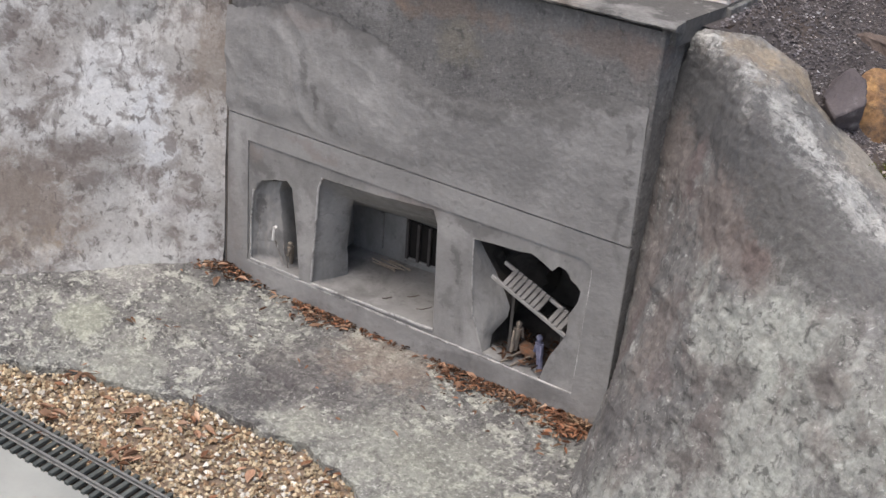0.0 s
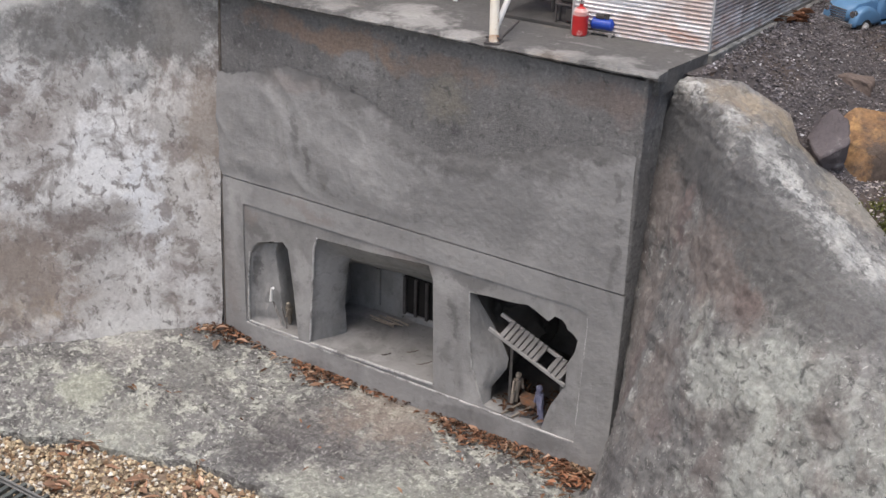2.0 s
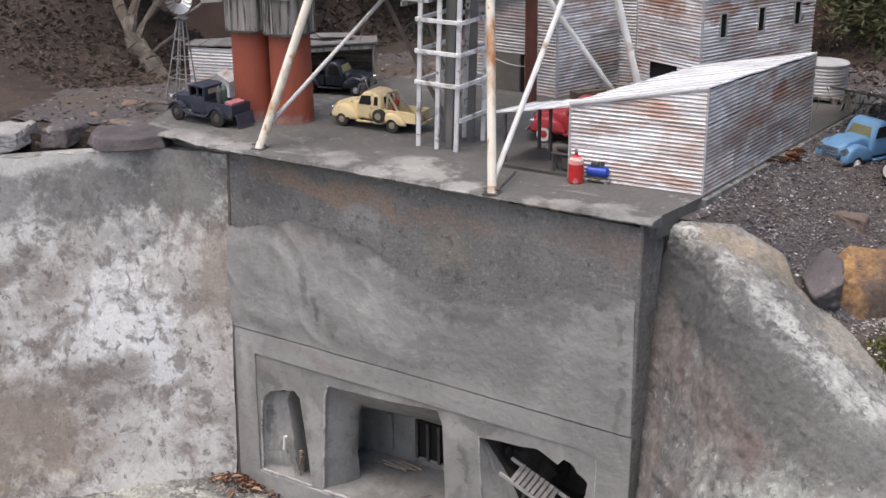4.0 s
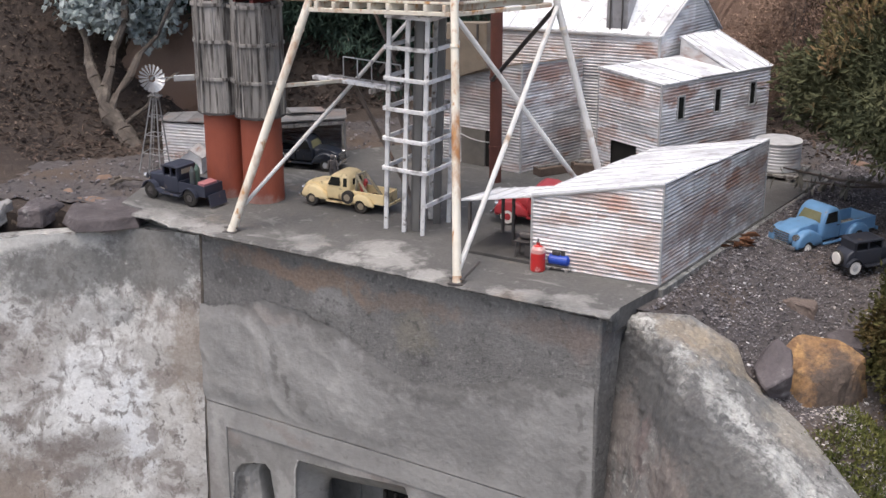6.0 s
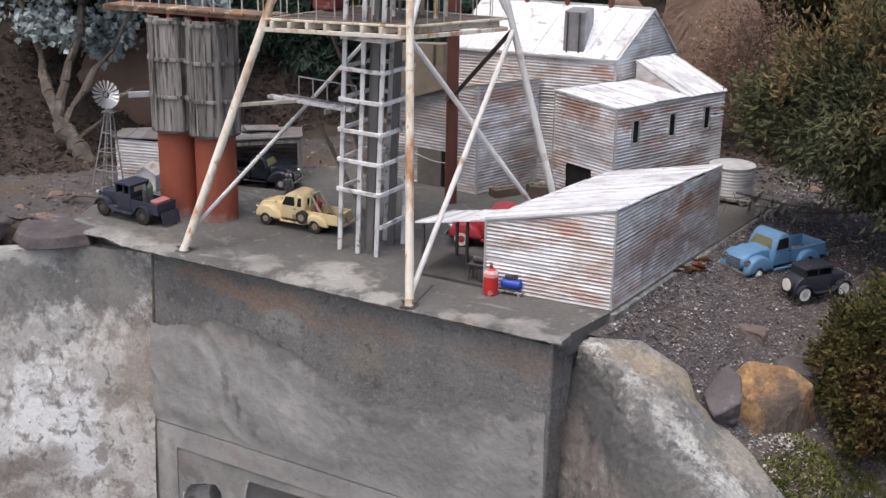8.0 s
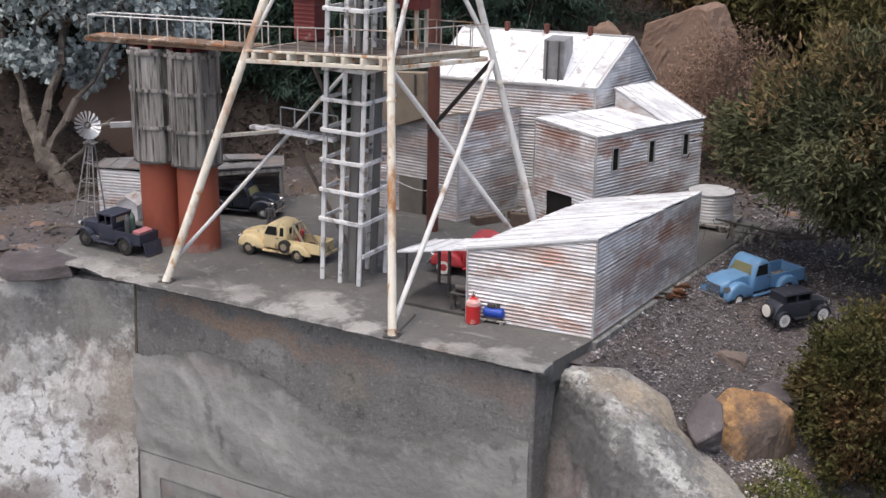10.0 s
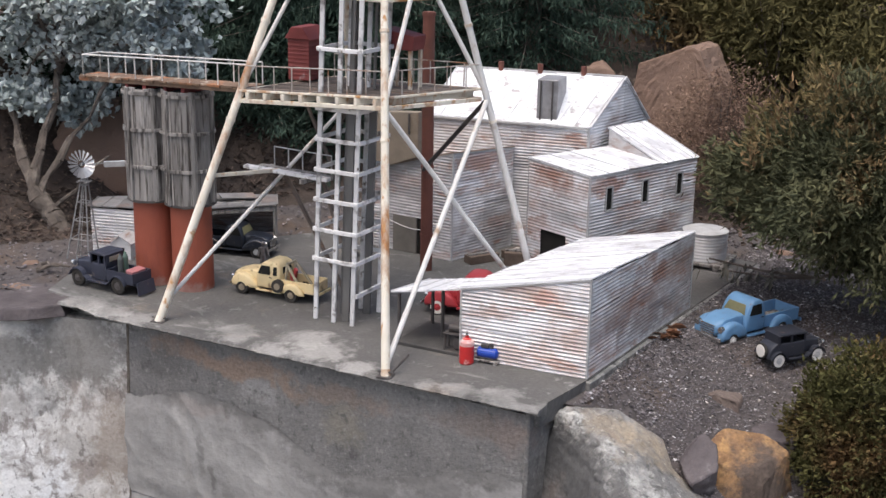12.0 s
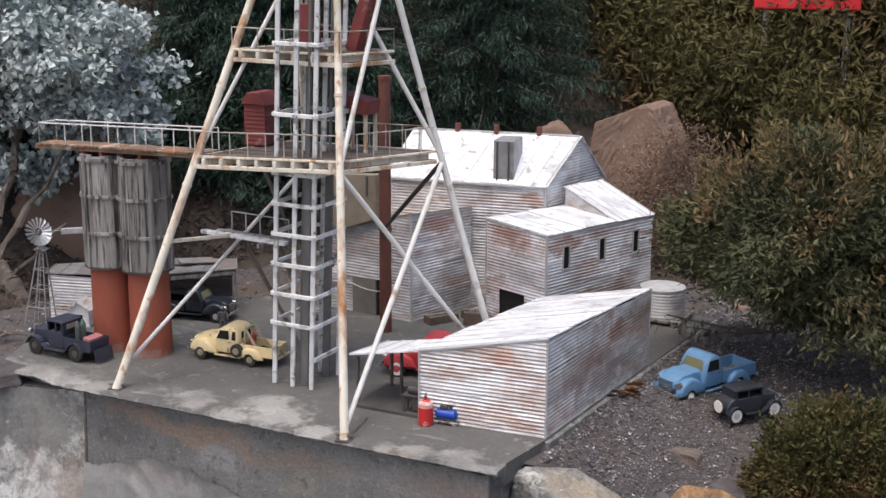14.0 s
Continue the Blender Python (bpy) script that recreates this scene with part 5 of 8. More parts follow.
                    prev = cur
            if len(bm.faces):
                part("iron_sheet", bm, material, parent, world=True, smooth=True)
            else:
                bm.free()


def roof_sheets(corners, parent, n, material, over=0.006, thick=0.003, name="roof_sheet"):
    """A roof plane of n overlapping sheets; corners: low left, low right, high right, high left (as seen from the eave)."""
    p = [V(c) for c in corners]
    up = (p[1] - p[0]).cross(p[3] - p[0]).normalized()
    if up.z < 0:
        up = -up
    mid = sum(p, V()) / 4
    p = [q + (q - mid).normalized() * over for q in p]
    for k in range(n):
        u0, u1 = k / n, min(1.0, (k + 1) / n + 0.01)
        lift = up * (0.0015 * (k % 2))
        q = [p[0].lerp(p[1], u0), p[0].lerp(p[1], u1), p[3].lerp(p[2], u1), p[3].lerp(p[2], u0)]
        bm = B()
        lo, hi = [bm.verts.new(v + lift) for v in q], [bm.verts.new(v + lift + up * thick) for v in q]
        bm.faces.new(lo), bm.faces.new(hi)
        for i in range(4):
            bm.faces.new((lo[i], lo[(i + 1) % 4], hi[(i + 1) % 4], hi[i]))
        part(name, bm, material, parent, world=True)
    for k in range(2 * n + 1):
        u = min(0.994, max(0.006, k / (2 * n)))
        bm = B()
        a, b = p[0].lerp(p[1], u) + up * (thick + 0.0012), p[3].lerp(p[2], u) + up * (thick + 0.0012)
        beam(bm, a, b, 0.0026 if k % 2 else 0.0042, 0.0022, 0.0004)
        part("roof_seam", bm, seam_mat if material is roof_white else material, parent, world=True)


def corner_trims(parent, posts, r=0.004):
    for a, b in posts:
        bm = B()
        beam(bm, a, b, r * 2, r * 2, 0.0008)
        part("corner_trim", bm, trim_mat, parent, world=True)


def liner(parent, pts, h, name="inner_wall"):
    """Added near-black inside faces: stop light leaking through the thin iron, paint openings unlit."""
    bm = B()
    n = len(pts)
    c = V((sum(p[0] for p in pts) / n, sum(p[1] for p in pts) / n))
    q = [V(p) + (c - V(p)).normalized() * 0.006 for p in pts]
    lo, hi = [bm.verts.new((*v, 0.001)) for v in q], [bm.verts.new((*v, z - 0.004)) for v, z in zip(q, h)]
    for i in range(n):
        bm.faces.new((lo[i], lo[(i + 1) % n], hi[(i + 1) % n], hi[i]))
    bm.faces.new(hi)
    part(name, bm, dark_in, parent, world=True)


# long lean-to shed
SH = dict(FL=(-0.281, 0.179), FR=(0.028, 0.211), BR=(0.064, 0.822), BL=(-0.244, 0.797))
shed = thing("long_shed", (-0.10, 0.50, 0), 0, "long low shed of rust-streaked corrugated iron with a white sloping roof", "shed")
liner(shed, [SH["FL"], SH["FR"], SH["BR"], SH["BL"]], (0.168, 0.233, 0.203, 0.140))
corrugated("front", SH["FL"], SH["FR"], 0, 0.170, 0.236, shed, galv_shed, 2, 3, seed=1)
corrugated("side", SH["FR"], SH["BR"], 0, 0.236, 0.206, shed, galv_shed, 4, 3, seed=2)
corrugated("back", SH["BR"], SH["BL"], 0, 0.206, 0.143, shed, galv_shed, 2, 2, seed=3)
corrugated("left", SH["BL"], SH["FL"], 0, 0.143, 0.170, shed, galv_shed, 3, 2, seed=4)
roof_sheets([(*SH["FL"], 0.172), (*SH["BL"], 0.145), (*SH["BR"], 0.208), (*SH["FR"], 0.238)], shed, 5, roof_white)
corner_trims(shed, [((*SH["FR"], 0), (*SH["FR"], 0.237)), ((*SH["FL"], 0), (*SH["FL"], 0.171)), ((*SH["BR"], 0), (*SH["BR"], 0.207)),
                    ((SH["FL"][0], SH["FL"][1] - 0.002, 0.171), (SH["FR"][0], SH["FR"][1] - 0.002, 0.237))], 0.003)
# carport beside it
port = thing("carport", (-0.38, 0.26, 0), 0, "flat white iron roof on thin posts leaning on the shed", "carport")
roof_sheets([(-0.478, 0.192, 0.124), (-0.285, 0.205, 0.158), (-0.285, 0.335, 0.150), (-0.455, 0.340, 0.118)], port, 2, roof_white, 0.004)
for x, y, h in ((-0.462, 0.198, 0.122), (-0.444, 0.332, 0.117), (-0.375, 0.26, 0.133)):
    bm = B()
    box(bm, (x, y, h / 2), (0.007, 0.007, h), (0, 0, 0), 0.001)
    part("post", bm, dark_steel, port, world=True)
# plate darker than the slab, as wide as the carport roof
bm = B()
box(bm, (-0.365, 0.262, 0.004), (0.19, 0.17, 0.008), (0, 0, 2), 0.001)
part("floor_plate", bm, mat("dark_floor", (0.05, 0.048, 0.045), (0.09, 0.085, 0.08), 20, 0.8, bump=0.3), port, world=True)
# bench grinder stand, gas bottle, compressor
def bench():
    t = thing("workbench", (-0.305, 0.20, 0.008), 5, "small dark steel workbench with grinding gear", "workbench")
    bm = B()
    box(bm, (0, 0, 0.042), (0.055, 0.03, 0.004), (0, 0, 0), 0.001)
    part("bench_top", bm, dark_steel, t)
    for x in (-0.024, 0.024):
        for y in (-0.012, 0.012):
            bm = B()
            box(bm, (x, y, 0.02), (0.004, 0.004, 0.04))
            part("leg", bm, dark_steel, t)
    bm = B()
    rod(bm, (-0.016, 0, 0.055), (0.016, 0, 0.055), 0.009, seg=12)
    part("grinder", bm, dark_steel, t)
    bm = B()
    box(bm, (0.008, 0, 0.02), (0.02, 0.02, 0.03), (0, 0, 0), 0.002)
    part("drawer_box", bm, dark_steel, t)


def gas_bottle():
    t = thing("gas_cylinder", (-0.252, 0.156, 0.0), 0, "worn red upright gas cylinder with faded pinkish shoulder", "gas cylinder")
    bm = B()
    prof = [(0.0160, 0.0), (0.0175, 0.003), (0.0175, 0.044), (0.0160, 0.053), (0.010, 0.060), (0.0045, 0.063), (0.0045, 0.069)]
    for (r0, z0), (r1, z1) in zip(prof, prof[1:]):
        rod(bm, (0, 0, z0), (0, 0, z1), r0, r1, 20, False)
    part("bottle", bm, paint("glossy_red", (0.58, 0.035, 0.035), 0.3, (0.70, 0.42, 0.39), 0.63), t, smooth=True)
    bm = B()
    rod(bm, (0, 0, 0.045), (0, 0, 0.0535), 0.0177, 0.0164, 20, False)
    rod(bm, (0, 0, 0.0535), (0, 0, 0.0600), 0.0164, 0.0105, 20, False)
    part("shoulder_band", bm, paint("faded_red", (0.62, 0.30, 0.28), 0.4, (0.72, 0.60, 0.57), 0.55), t, smooth=True)
    bm = B()
    rod(bm, (0, 0, 0.068), (0, 0, 0.078), 0.003, seg=8)
    rod(bm, (-0.006, 0, 0.074), (0.006, 0, 0.074), 0.0015, seg=6)
    part("valve", bm, chrome, t)
    for a in (30, 150, 270):
        bm = B()
        box(bm, (0.012 * math.cos(radians(a)), 0.012 * math.sin(radians(a)), 0.001), (0.006, 0.004, 0.004))
        part("foot", bm, chrome, t)


def compressor():
    t = thing("air_compressor", (-0.212, 0.186, 0.0), 6, "small bright blue air compressor on a wooden pallet", "compressor")
    blue = paint("bright_blue", (0.02, 0.07, 0.42), 0.3)
    bm = B()
    rod(bm, (-0.022, 0, 0.024), (0.022, 0, 0.024), 0.0125, seg=18)
    rod(bm, (0.022, 0, 0.024), (0.027, 0, 0.024), 0.0125, 0.006, 18)
    rod(bm, (-0.027, 0, 0.024), (-0.022, 0, 0.024), 0.006, 0.0125, 18)
    part("tank", bm, blue, t, smooth=False)
    bm = B()
    box(bm, (-0.006, 0, 0.041), (0.02, 0.014, 0.010), (0, 0, 0), 0.002)
    rod(bm, (0.010, 0, 0.036), (0.010, 0, 0.048), 0.005, seg=10)
    part("motor", bm, dark_steel, t)
    for y in (-0.011, 0, 0.011):
        bm = B()
        box(bm, (0, y, 0.007), (0.062, 0.007, 0.003))
        part("slat", bm, grey_wood, t)
    for x in (-0.024, 0.024):
        bm = B()
        box(bm, (x, 0, 0.003), (0.008, 0.032, 0.006))
        part("runner", bm, grey_wood, t)


bench(), gas_bottle(), compressor()

# house with three small windows, set askew
HB = dict(FL=(-0.477, 0.947), FR=(-0.254, 0.866), BR=(-0.096, 1.308), BL=(-0.335, 1.395))
house = thing("iron_house", (-0.28, 1.12, 0), 0, "rusty corrugated iron house with small dark windows and white roof", "house")
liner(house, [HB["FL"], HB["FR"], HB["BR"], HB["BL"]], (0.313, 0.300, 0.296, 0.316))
corrugated("front", HB["FL"], HB["FR"], 0, 0.316, 0.303, house, galv, 1, 4, holes=((0.24, 0.66, 0.02, 0.12),), seed=5)
corrugated("side", HB["FR"], HB["BR"], 0, 0.303, 0.299, house, galv, 3, 4, holes=((0.14, 0.20, 0.20, 0.268), (0.47, 0.53, 0.20, 0.268), (0.80, 0.86, 0.20, 0.268)), seed=6)
corrugated("back", HB["BR"], HB["BL"], 0, 0.299, 0.318, house, galv, 1, 2, seed=7)
corrugated("left", HB["BL"], HB["FL"], 0, 0.318, 0.316, house, galv, 2, 2, seed=8)
fr, br = V((*HB["FR"], 0)), V((*HB["BR"], 0))
for u in (0.17, 0.50, 0.83):
    c = fr.lerp(br, u)
    ang = math.degrees(math.atan2(br.y - fr.y, br.x - fr.x))
    bm = B()
    box(bm, (c.x - 0.001, c.y, 0.234), (0.024, 0.005, 0.064), (0, 0, ang))
    w = part("window", bm, glass_dark, house, "narrow dark window", world=True)
    bm = B()
    for dz in (-0.034, 0.034):
        box(bm, (c.x + 0.001, c.y, 0.234 + dz), (0.03, 0.007, 0.005), (0, 0, ang))
    for du in (-0.0135, 0.0135):
        q = c + (br - fr).normalized() * du
        box(bm, (q.x + 0.001, q.y, 0.234), (0.004, 0.007, 0.068), (0, 0, ang))
    part("window_frame", bm, trim_mat, house, world=True)
mid_t = fr.lerp(br, 0.64)
fl3, bl3 = V((*HB["FL"], 0)), V((*HB["BL"], 0))
mid_l = fl3.lerp(bl3, 0.64).lerp(mid_t, 0.18)
roof_sheets([(*HB["FR"], 0.307), (mid_t.x, mid_t.y, 0.305), (mid_l.x, mid_l.y, 0.318), (*HB["FL"], 0.319)], house, 2, roof_white)
roof_sheets([(mid_t.x, mid_t.y, 0.306), (*HB["BR"], 0.303), (HB["BL"][0] + 0.045, HB["BL"][1] - 0.015, 0.376), (mid_l.x, mid_l.y, 0.376)], house, 3, roof_white)
bm = B()
vs = [bm.verts.new(p) for p in ((mid_t.x, mid_t.y, 0.302), (mid_l.x, mid_l.y, 0.373), (mid_l.x, mid_l.y, 0.310))]
bm.faces.new(vs)
part("gable_infill", bm, galv, house, world=True)
corner_trims(house, [((*HB["FR"], 0), (*HB["FR"], 0.304)), ((*HB["FL"], 0), (*HB["FL"], 0.318)), ((*HB["FL"], 0.317), (*HB["FR"], 0.304)), ((*HB["FR"], 0.303), (*HB["BR"], 0.299))], 0.003)

# main mill with a gable roof
ML, MR, MB, MK = (-0.885, 1.062), (-0.382, 1.150), (-0.325, 1.490), (-0.82, 1.41)
EV, RG = 0.388, 0.512
mill = thing("mill_building", (-0.6, 1.28, 0), 0, "tall corrugated iron mill with white gable roof and pipe vents", "building")
liner(mill, [ML, MR, MB, MK], (EV - 0.005,) * 4)
corrugated("front", ML, MR, 0, EV, EV, mill, galv_dull, 3, 3, seed=9)
corrugated("gable", MR, MB, 0, EV, EV - 0.02, mill, galv_dull, 2, 3, seed=10)
corrugated("left", MK, ML, 0, EV, EV, mill, galv_dull, 2, 2, seed=11)
RR, RL = (-0.354, 1.345), (-0.872, 1.240)
gm = V((*MR, 0)).lerp(V((*MB, 0)), 0.56)
corrugated("gable_low", MR, (gm.x, gm.y), EV - 0.022, EV, RG - 0.004, mill, galv_dull, 1, 1, seed=12)
corrugated("gable_up", (gm.x, gm.y), MB, EV - 0.032, RG - 0.004, EV - 0.02, mill, galv_dull, 1, 1, seed=13)
roof_sheets([(ML[0], ML[1], EV), (MR[0], MR[1], EV), (RR[0], RR[1], RG), (RL[0], RL[1], RG)], mill, 5, roof_white, 0.010)
roof_sheets([(MB[0], MB[1], EV - 0.02), (MK[0], MK[1], EV), (RL[0], RL[1], RG), (RR[0], RR[1], RG)], mill, 3, roof_white, 0.010)
corner_trims(mill, [((*MR, 0), (*MR, EV)), ((ML[0], ML[1] - 0.008, EV - 0.004), (MR[0], MR[1] - 0.008, EV - 0.004)), ((*MR, EV), (*RR, RG)), ((*RR, RG), (*MB, EV - 0.02)), ((*RL, RG + 0.004), (*RR, RG + 0.004))], 0.0035)
for u in (0.26, 0.50, 0.76):
    q = V((*RL, RG)).lerp(V((*RR, RG)), u)
    bm = B()
    rod(bm, (q.x, q.y, RG - 0.01), (q.x, q.y, RG + 0.028), 0.009, seg=12)
    part("vent_pipe", bm, rust_pipe, mill, world=True)
# upright hopper against the roof
q = V((*ML, EV)).lerp(V((*MR, EV)), 0.735)
ang = math.degrees(math.atan2(MR[1] - ML[1], MR[0] - ML[0]))
bm = B()
prism(bm, [(-0.032, 0), (0.032, 0), (0.032, 0.125), (-0.032, 0.125)], 0.0, 0.105, 0.002)
for v in bm.verts:
    v.co = pose(q.x, q.y + 0.01, q.z + 0.005, 0, 0, ang) @ v.co
part("hopper", bm, mat("dull_zinc", (0.26, 0.26, 0.27), (0.42, 0.42, 0.43), 18, 0.5, 0.4, bump=0.15, c3=(0.18, 0.17, 0.17), s3=10, t3=0.6, w3=0.08), mill, "upright grey sheet-metal hopper", world=True)
for dx in (-0.018, 0.018):
    bm = B()
    box(bm, (0, 0, 0), (0.004, 0.004, 0.12))
    for v in bm.verts:
        v.co = pose(q.x, q.y, q.z, 0, 0, ang) @ (v.co + V((dx, 0.006, 0.066)))
    part("hopper_rib", bm, dark_steel, mill, world=True)
# lower block in front of the mill
FB = dict(FL=(-0.995, 0.876), FR=(-0.678, 0.854), BR=(-0.604, 1.10), BL=(-0.935, 1.06))
block = thing("engine_house", (-0.8, 0.98, 0), 0, "weathered corrugated iron engine house with a canvas-hung doorway", "building")
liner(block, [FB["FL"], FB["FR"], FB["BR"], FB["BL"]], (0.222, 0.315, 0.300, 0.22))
corrugated("front", FB["FL"], FB["FR"], 0, 0.230, 0.322, block, galv_block, 2, 3, holes=((0.36, 0.66, 0.0, 0.112), (0.06, 0.12, 0.13, 0.17)), seed=14)
corrugated("side", FB["FR"], FB["BR"], 0, 0.322, 0.306, block, galv_block, 2, 4, seed=15)
corrugated("left", FB["BL"], FB["FL"], 0, 0.226, 0.230, block, galv_block, 1, 2, seed=16)
roof_sheets([(*FB["FL"], 0.233), (*FB["BL"], 0.228), (*FB["BR"], 0.309), (*FB["FR"], 0.325)], block, 2, mat("rusty_flat_roof", (0.20, 0.14, 0.10), (0.33, 0.27, 0.22), 12, 0.8, bump=0.3))
corner_trims(block, [((*FB["FR"], 0), (*FB["FR"], 0.322)), ((*FB["FL"], 0.231), (*FB["FR"], 0.323)), ((*FB["FR"], 0.323), (*FB["BR"], 0.307))], 0.003)
bm = B()
box(bm, (-0.845, 0.866, 0.056), (0.085, 0.006, 0.110), (0, 0, -4))
part("canvas_curtain", bm, mat("dirty_canvas", (0.13, 0.12, 0.105), (0.19, 0.175, 0.155), 20, 0.95, bump=0.3), block, "grey canvas hanging in the doorway", world=True)
bm = B()
for k in range(8):
    u0, u1 = k / 8, (k + 1) / 8
    f = lambda u: (-0.90 + 0.19 * u, 0.855, 0.098 - 0.02 * math.sin(math.pi * u))
    rod(bm, f(u0), f(u1), 0.0015, seg=5)
part("hanging_rope", bm, trim_mat, block, world=True)
# planks and crates lying at its foot
for c, s, r in (((-0.60, 0.90, 0.012), (0.10, 0.04, 0.024), 60), ((-0.53, 1.00, 0.012), (0.09, 0.05, 0.024), 70), ((-0.50, 0.93, 0.02), (0.07, 0.05, 0.04), 20)):
    bm = B()
    box(bm, (0, 0, 0), s, (0, 0, 0), 0.002)
    t = thing("wooden_crate", (c[0], c[1], c[2] - s[2] / 2), r, "low brown weathered timber crate beside the iron wall", "crate", "crates at the wall")
    for v in bm.verts:
        v.co.z += s[2] / 2
    part("crate_body", bm, mat("brown_crate_timber", (0.09, 0.064, 0.05), (0.155, 0.115, 0.09), 30, 0.9, bump=0.4), t)
    bm = B()
    box(bm, (0, 0, s[2] + 0.002), (s[0] * 0.96, s[1] * 0.3, 0.004))
    part("crate_batten", bm, grey_wood, t)

# chimney pipe
pipe = thing("chimney_pipe", (-0.698, 0.740, 0), 0, "tall rust-red iron chimney pipe with banded joints", "chimney")
bm = B()
rod(bm, (0, 0, 0), (-0.002, 0, 0.738), 0.0175, 0.0165, 20)
part("pipe", bm, rust_pipe, pipe)
for z in (0.10, 0.30, 0.52, 0.728):
    bm = B()
    rod(bm, (-0.002 * z / 0.738, 0, z), (-0.002 * z / 0.738, 0, z + 0.008), 0.0190, seg=20)
    part("band", bm, rust_pipe, pipe)

# round water tank on a pallet
wt = thing("water_tank", (-0.035, 1.250, 0.0), 0, "squat round corrugated water tank on a timber stand", "water tank")
bm = B()
nseg = 36
rows_ = 40
rg = []
for j in range(rows_ + 1):
    z = 0.018 + 0.082 * j / rows_
    r = 0.066 + 0.0012 * math.sin(2 * math.pi * z / 0.0095)
    rg.append([bm.verts.new((r * math.cos(2 * math.pi * i / nseg), r * math.sin(2 * math.pi * i / nseg), z)) for i in range(nseg)])
for a, b in zip(rg, rg[1:]):
    for i in range(nseg):
        bm.faces.new((a[i], a[(i + 1) % nseg], b[(i + 1) % nseg], b[i]))
part("tank_wall", bm, galv_dull, wt, smooth=True)
bm = B()
rod(bm, (0, 0, 0.099), (0, 0, 0.102), 0.068, seg=36)
rod(bm, (0, 0, 0.102), (0, 0, 0.106), 0.066, 0.02, 36)
part("tank_lid", bm, trim_mat, wt)
for k in range(6):
    bm = B()
    box(bm, (0, -0.065 + 0.026 * k, 0.013), (0.16, 0.022, 0.008), (0, 0, 0), 0.001)
    part("stand_slat", bm, grey_wood, wt)
for x in (-0.06, 0.06):
    bm = B()
    box(bm, (x, 0, 0.0045), (0.014, 0.16, 0.009))
    part("stand_bearer", bm, grey_wood, wt)

# twin tanks: timber staves on red cylinders
for k, (x, y) in enumerate(((-1.160, 0.264), (-1.282, 0.254))):
    t = thing("ore_bin", (x, y, 0), 0, "grey timber-staved bin standing on a red iron cylinder", "silo", "twin ore bins")
    bm = B()
    rod(bm, (0, 0, 0), (0, 0, 0.238), 0.056, 0.055, 40)
    part("cylinder_base", bm, red_oxide, t, "red oxide painted cylinder", smooth=False)
    bm = B()
    rod(bm, (0, 0, 0.237), (0, 0, 0.243), 0.070, seg=18)
    part("base_ring", bm, dark_steel, t)
    # near-black cylinder added for the shade between the staves
    bm = B()
    rod(bm, (0, 0, 0.243), (0, 0, 0.541), 0.057, 0.060, 24)
    part("core", bm, dark_in, t)
    rng = random.Random(k)
    ns = 18
    for i in range(ns):
        a = 2 * math.pi * (i + 0.5 * k) / ns
        h0, h1 = 0.240 - rng.uniform(0, 0.006), 0.546 + rng.uniform(-0.005, 0.003)
        r = 0.0635 + rng.uniform(-0.001, 0.0015)
        bm = B()
        box(bm, (0, 0, (h0 + h1) / 2), (0.004, 0.0222, h1 - h0), (0, 0, 0), 0.0006)
        m = pose(r * math.cos(a), r * math.sin(a), 0, 0, 0, math.degrees(a) + rng.uniform(-3, 3))
        for v in bm.verts:
            v.co = m @ v.co
        part("stave", bm, grey_wood, t)
    for z in (0.335, 0.435, 0.533):
        for i in range(ns):
            if i % 2 == 0:
                a = 2 * math.pi * (i + 0.5 + 0.5 * k) / ns
                bm = B()
                box(bm, (0.068, 0, z), (0.005, 0.05, 0.009), (0, 0, 0), 0.0006)
                m = pose(0, 0, 0, 0, 0, math.degrees(a))
                for v in bm.verts:
                    v.co = m @ v.co
                part("hoop_batten", bm, grey_wood, t)
    for i in (1, 4, 7, 10, 13, 16):
        a = 2 * math.pi * i / ns
        bm = B()
        box(bm, (0.0685, 0, 0.394), (0.008, 0.011, 0.305), (0, 0, 0), 0.0006)
        for v in bm.verts:
            v.co = pose(0, 0, 0, 0, 0, math.degrees(a)) @ v.co
        part("upright_batten", bm, grey_wood, t)
    bm = B()
    for dx in (-0.03, 0.03):
        box(bm, (dx, 0, 0.550), (0.012, 0.10, 0.018), (0, 0, 0), 0.001)
    part("top_bearer", bm, red_iron, t, "red iron top bearer")

# ---- head frame ----
tower = thing("head_frame", (-0.70, 0.25, 0), 0, "tall mine head frame of rust-streaked cream pipes with timber decks", "tower")
LA, LB_, DA, DB = V((-1.045, -0.008, 0)), V((-0.367, -0.018, 0)), V((0.22, 0.34, 1)), V((-0.22, 0.34, 1))
LC, DC = V((-0.268, 0.596, 0)), V((-0.224, -0.168, 1))
LD, DD = V((-0.95, 0.74, 0)), V((0.20, -0.34, 1))
HT = 1.18
for p, d, r in ((LA, DA, 0.0112), (LB_, DB, 0.0104), (LC, DC, 0.0094), (LD, DD, 0.010)):
    bm = B()
    rod(bm, p, p + d * HT, r, r * 0.85, 14)
    leg = part("leg", bm, white_paint if p is LC else cream, tower, "cream pipe leg streaked with rust", world=True, smooth=False)
    bm = B()
    rod(bm, p + V((0, 0, 0)), p + d * 0.016, r * 1.12, r * 1.06, 14)
    part("foot_collar", bm, cream, tower, world=True)
    bm = B()
    box(bm, (p.x, p.y, 0.0025), (0.036, 0.030, 0.005), (0, 0, 12), 0.001)
    rod(bm, p + V((-0.018, -0.004, 0.012)), p + V((0.018, 0.004, 0.012)), 0.0028, seg=8)
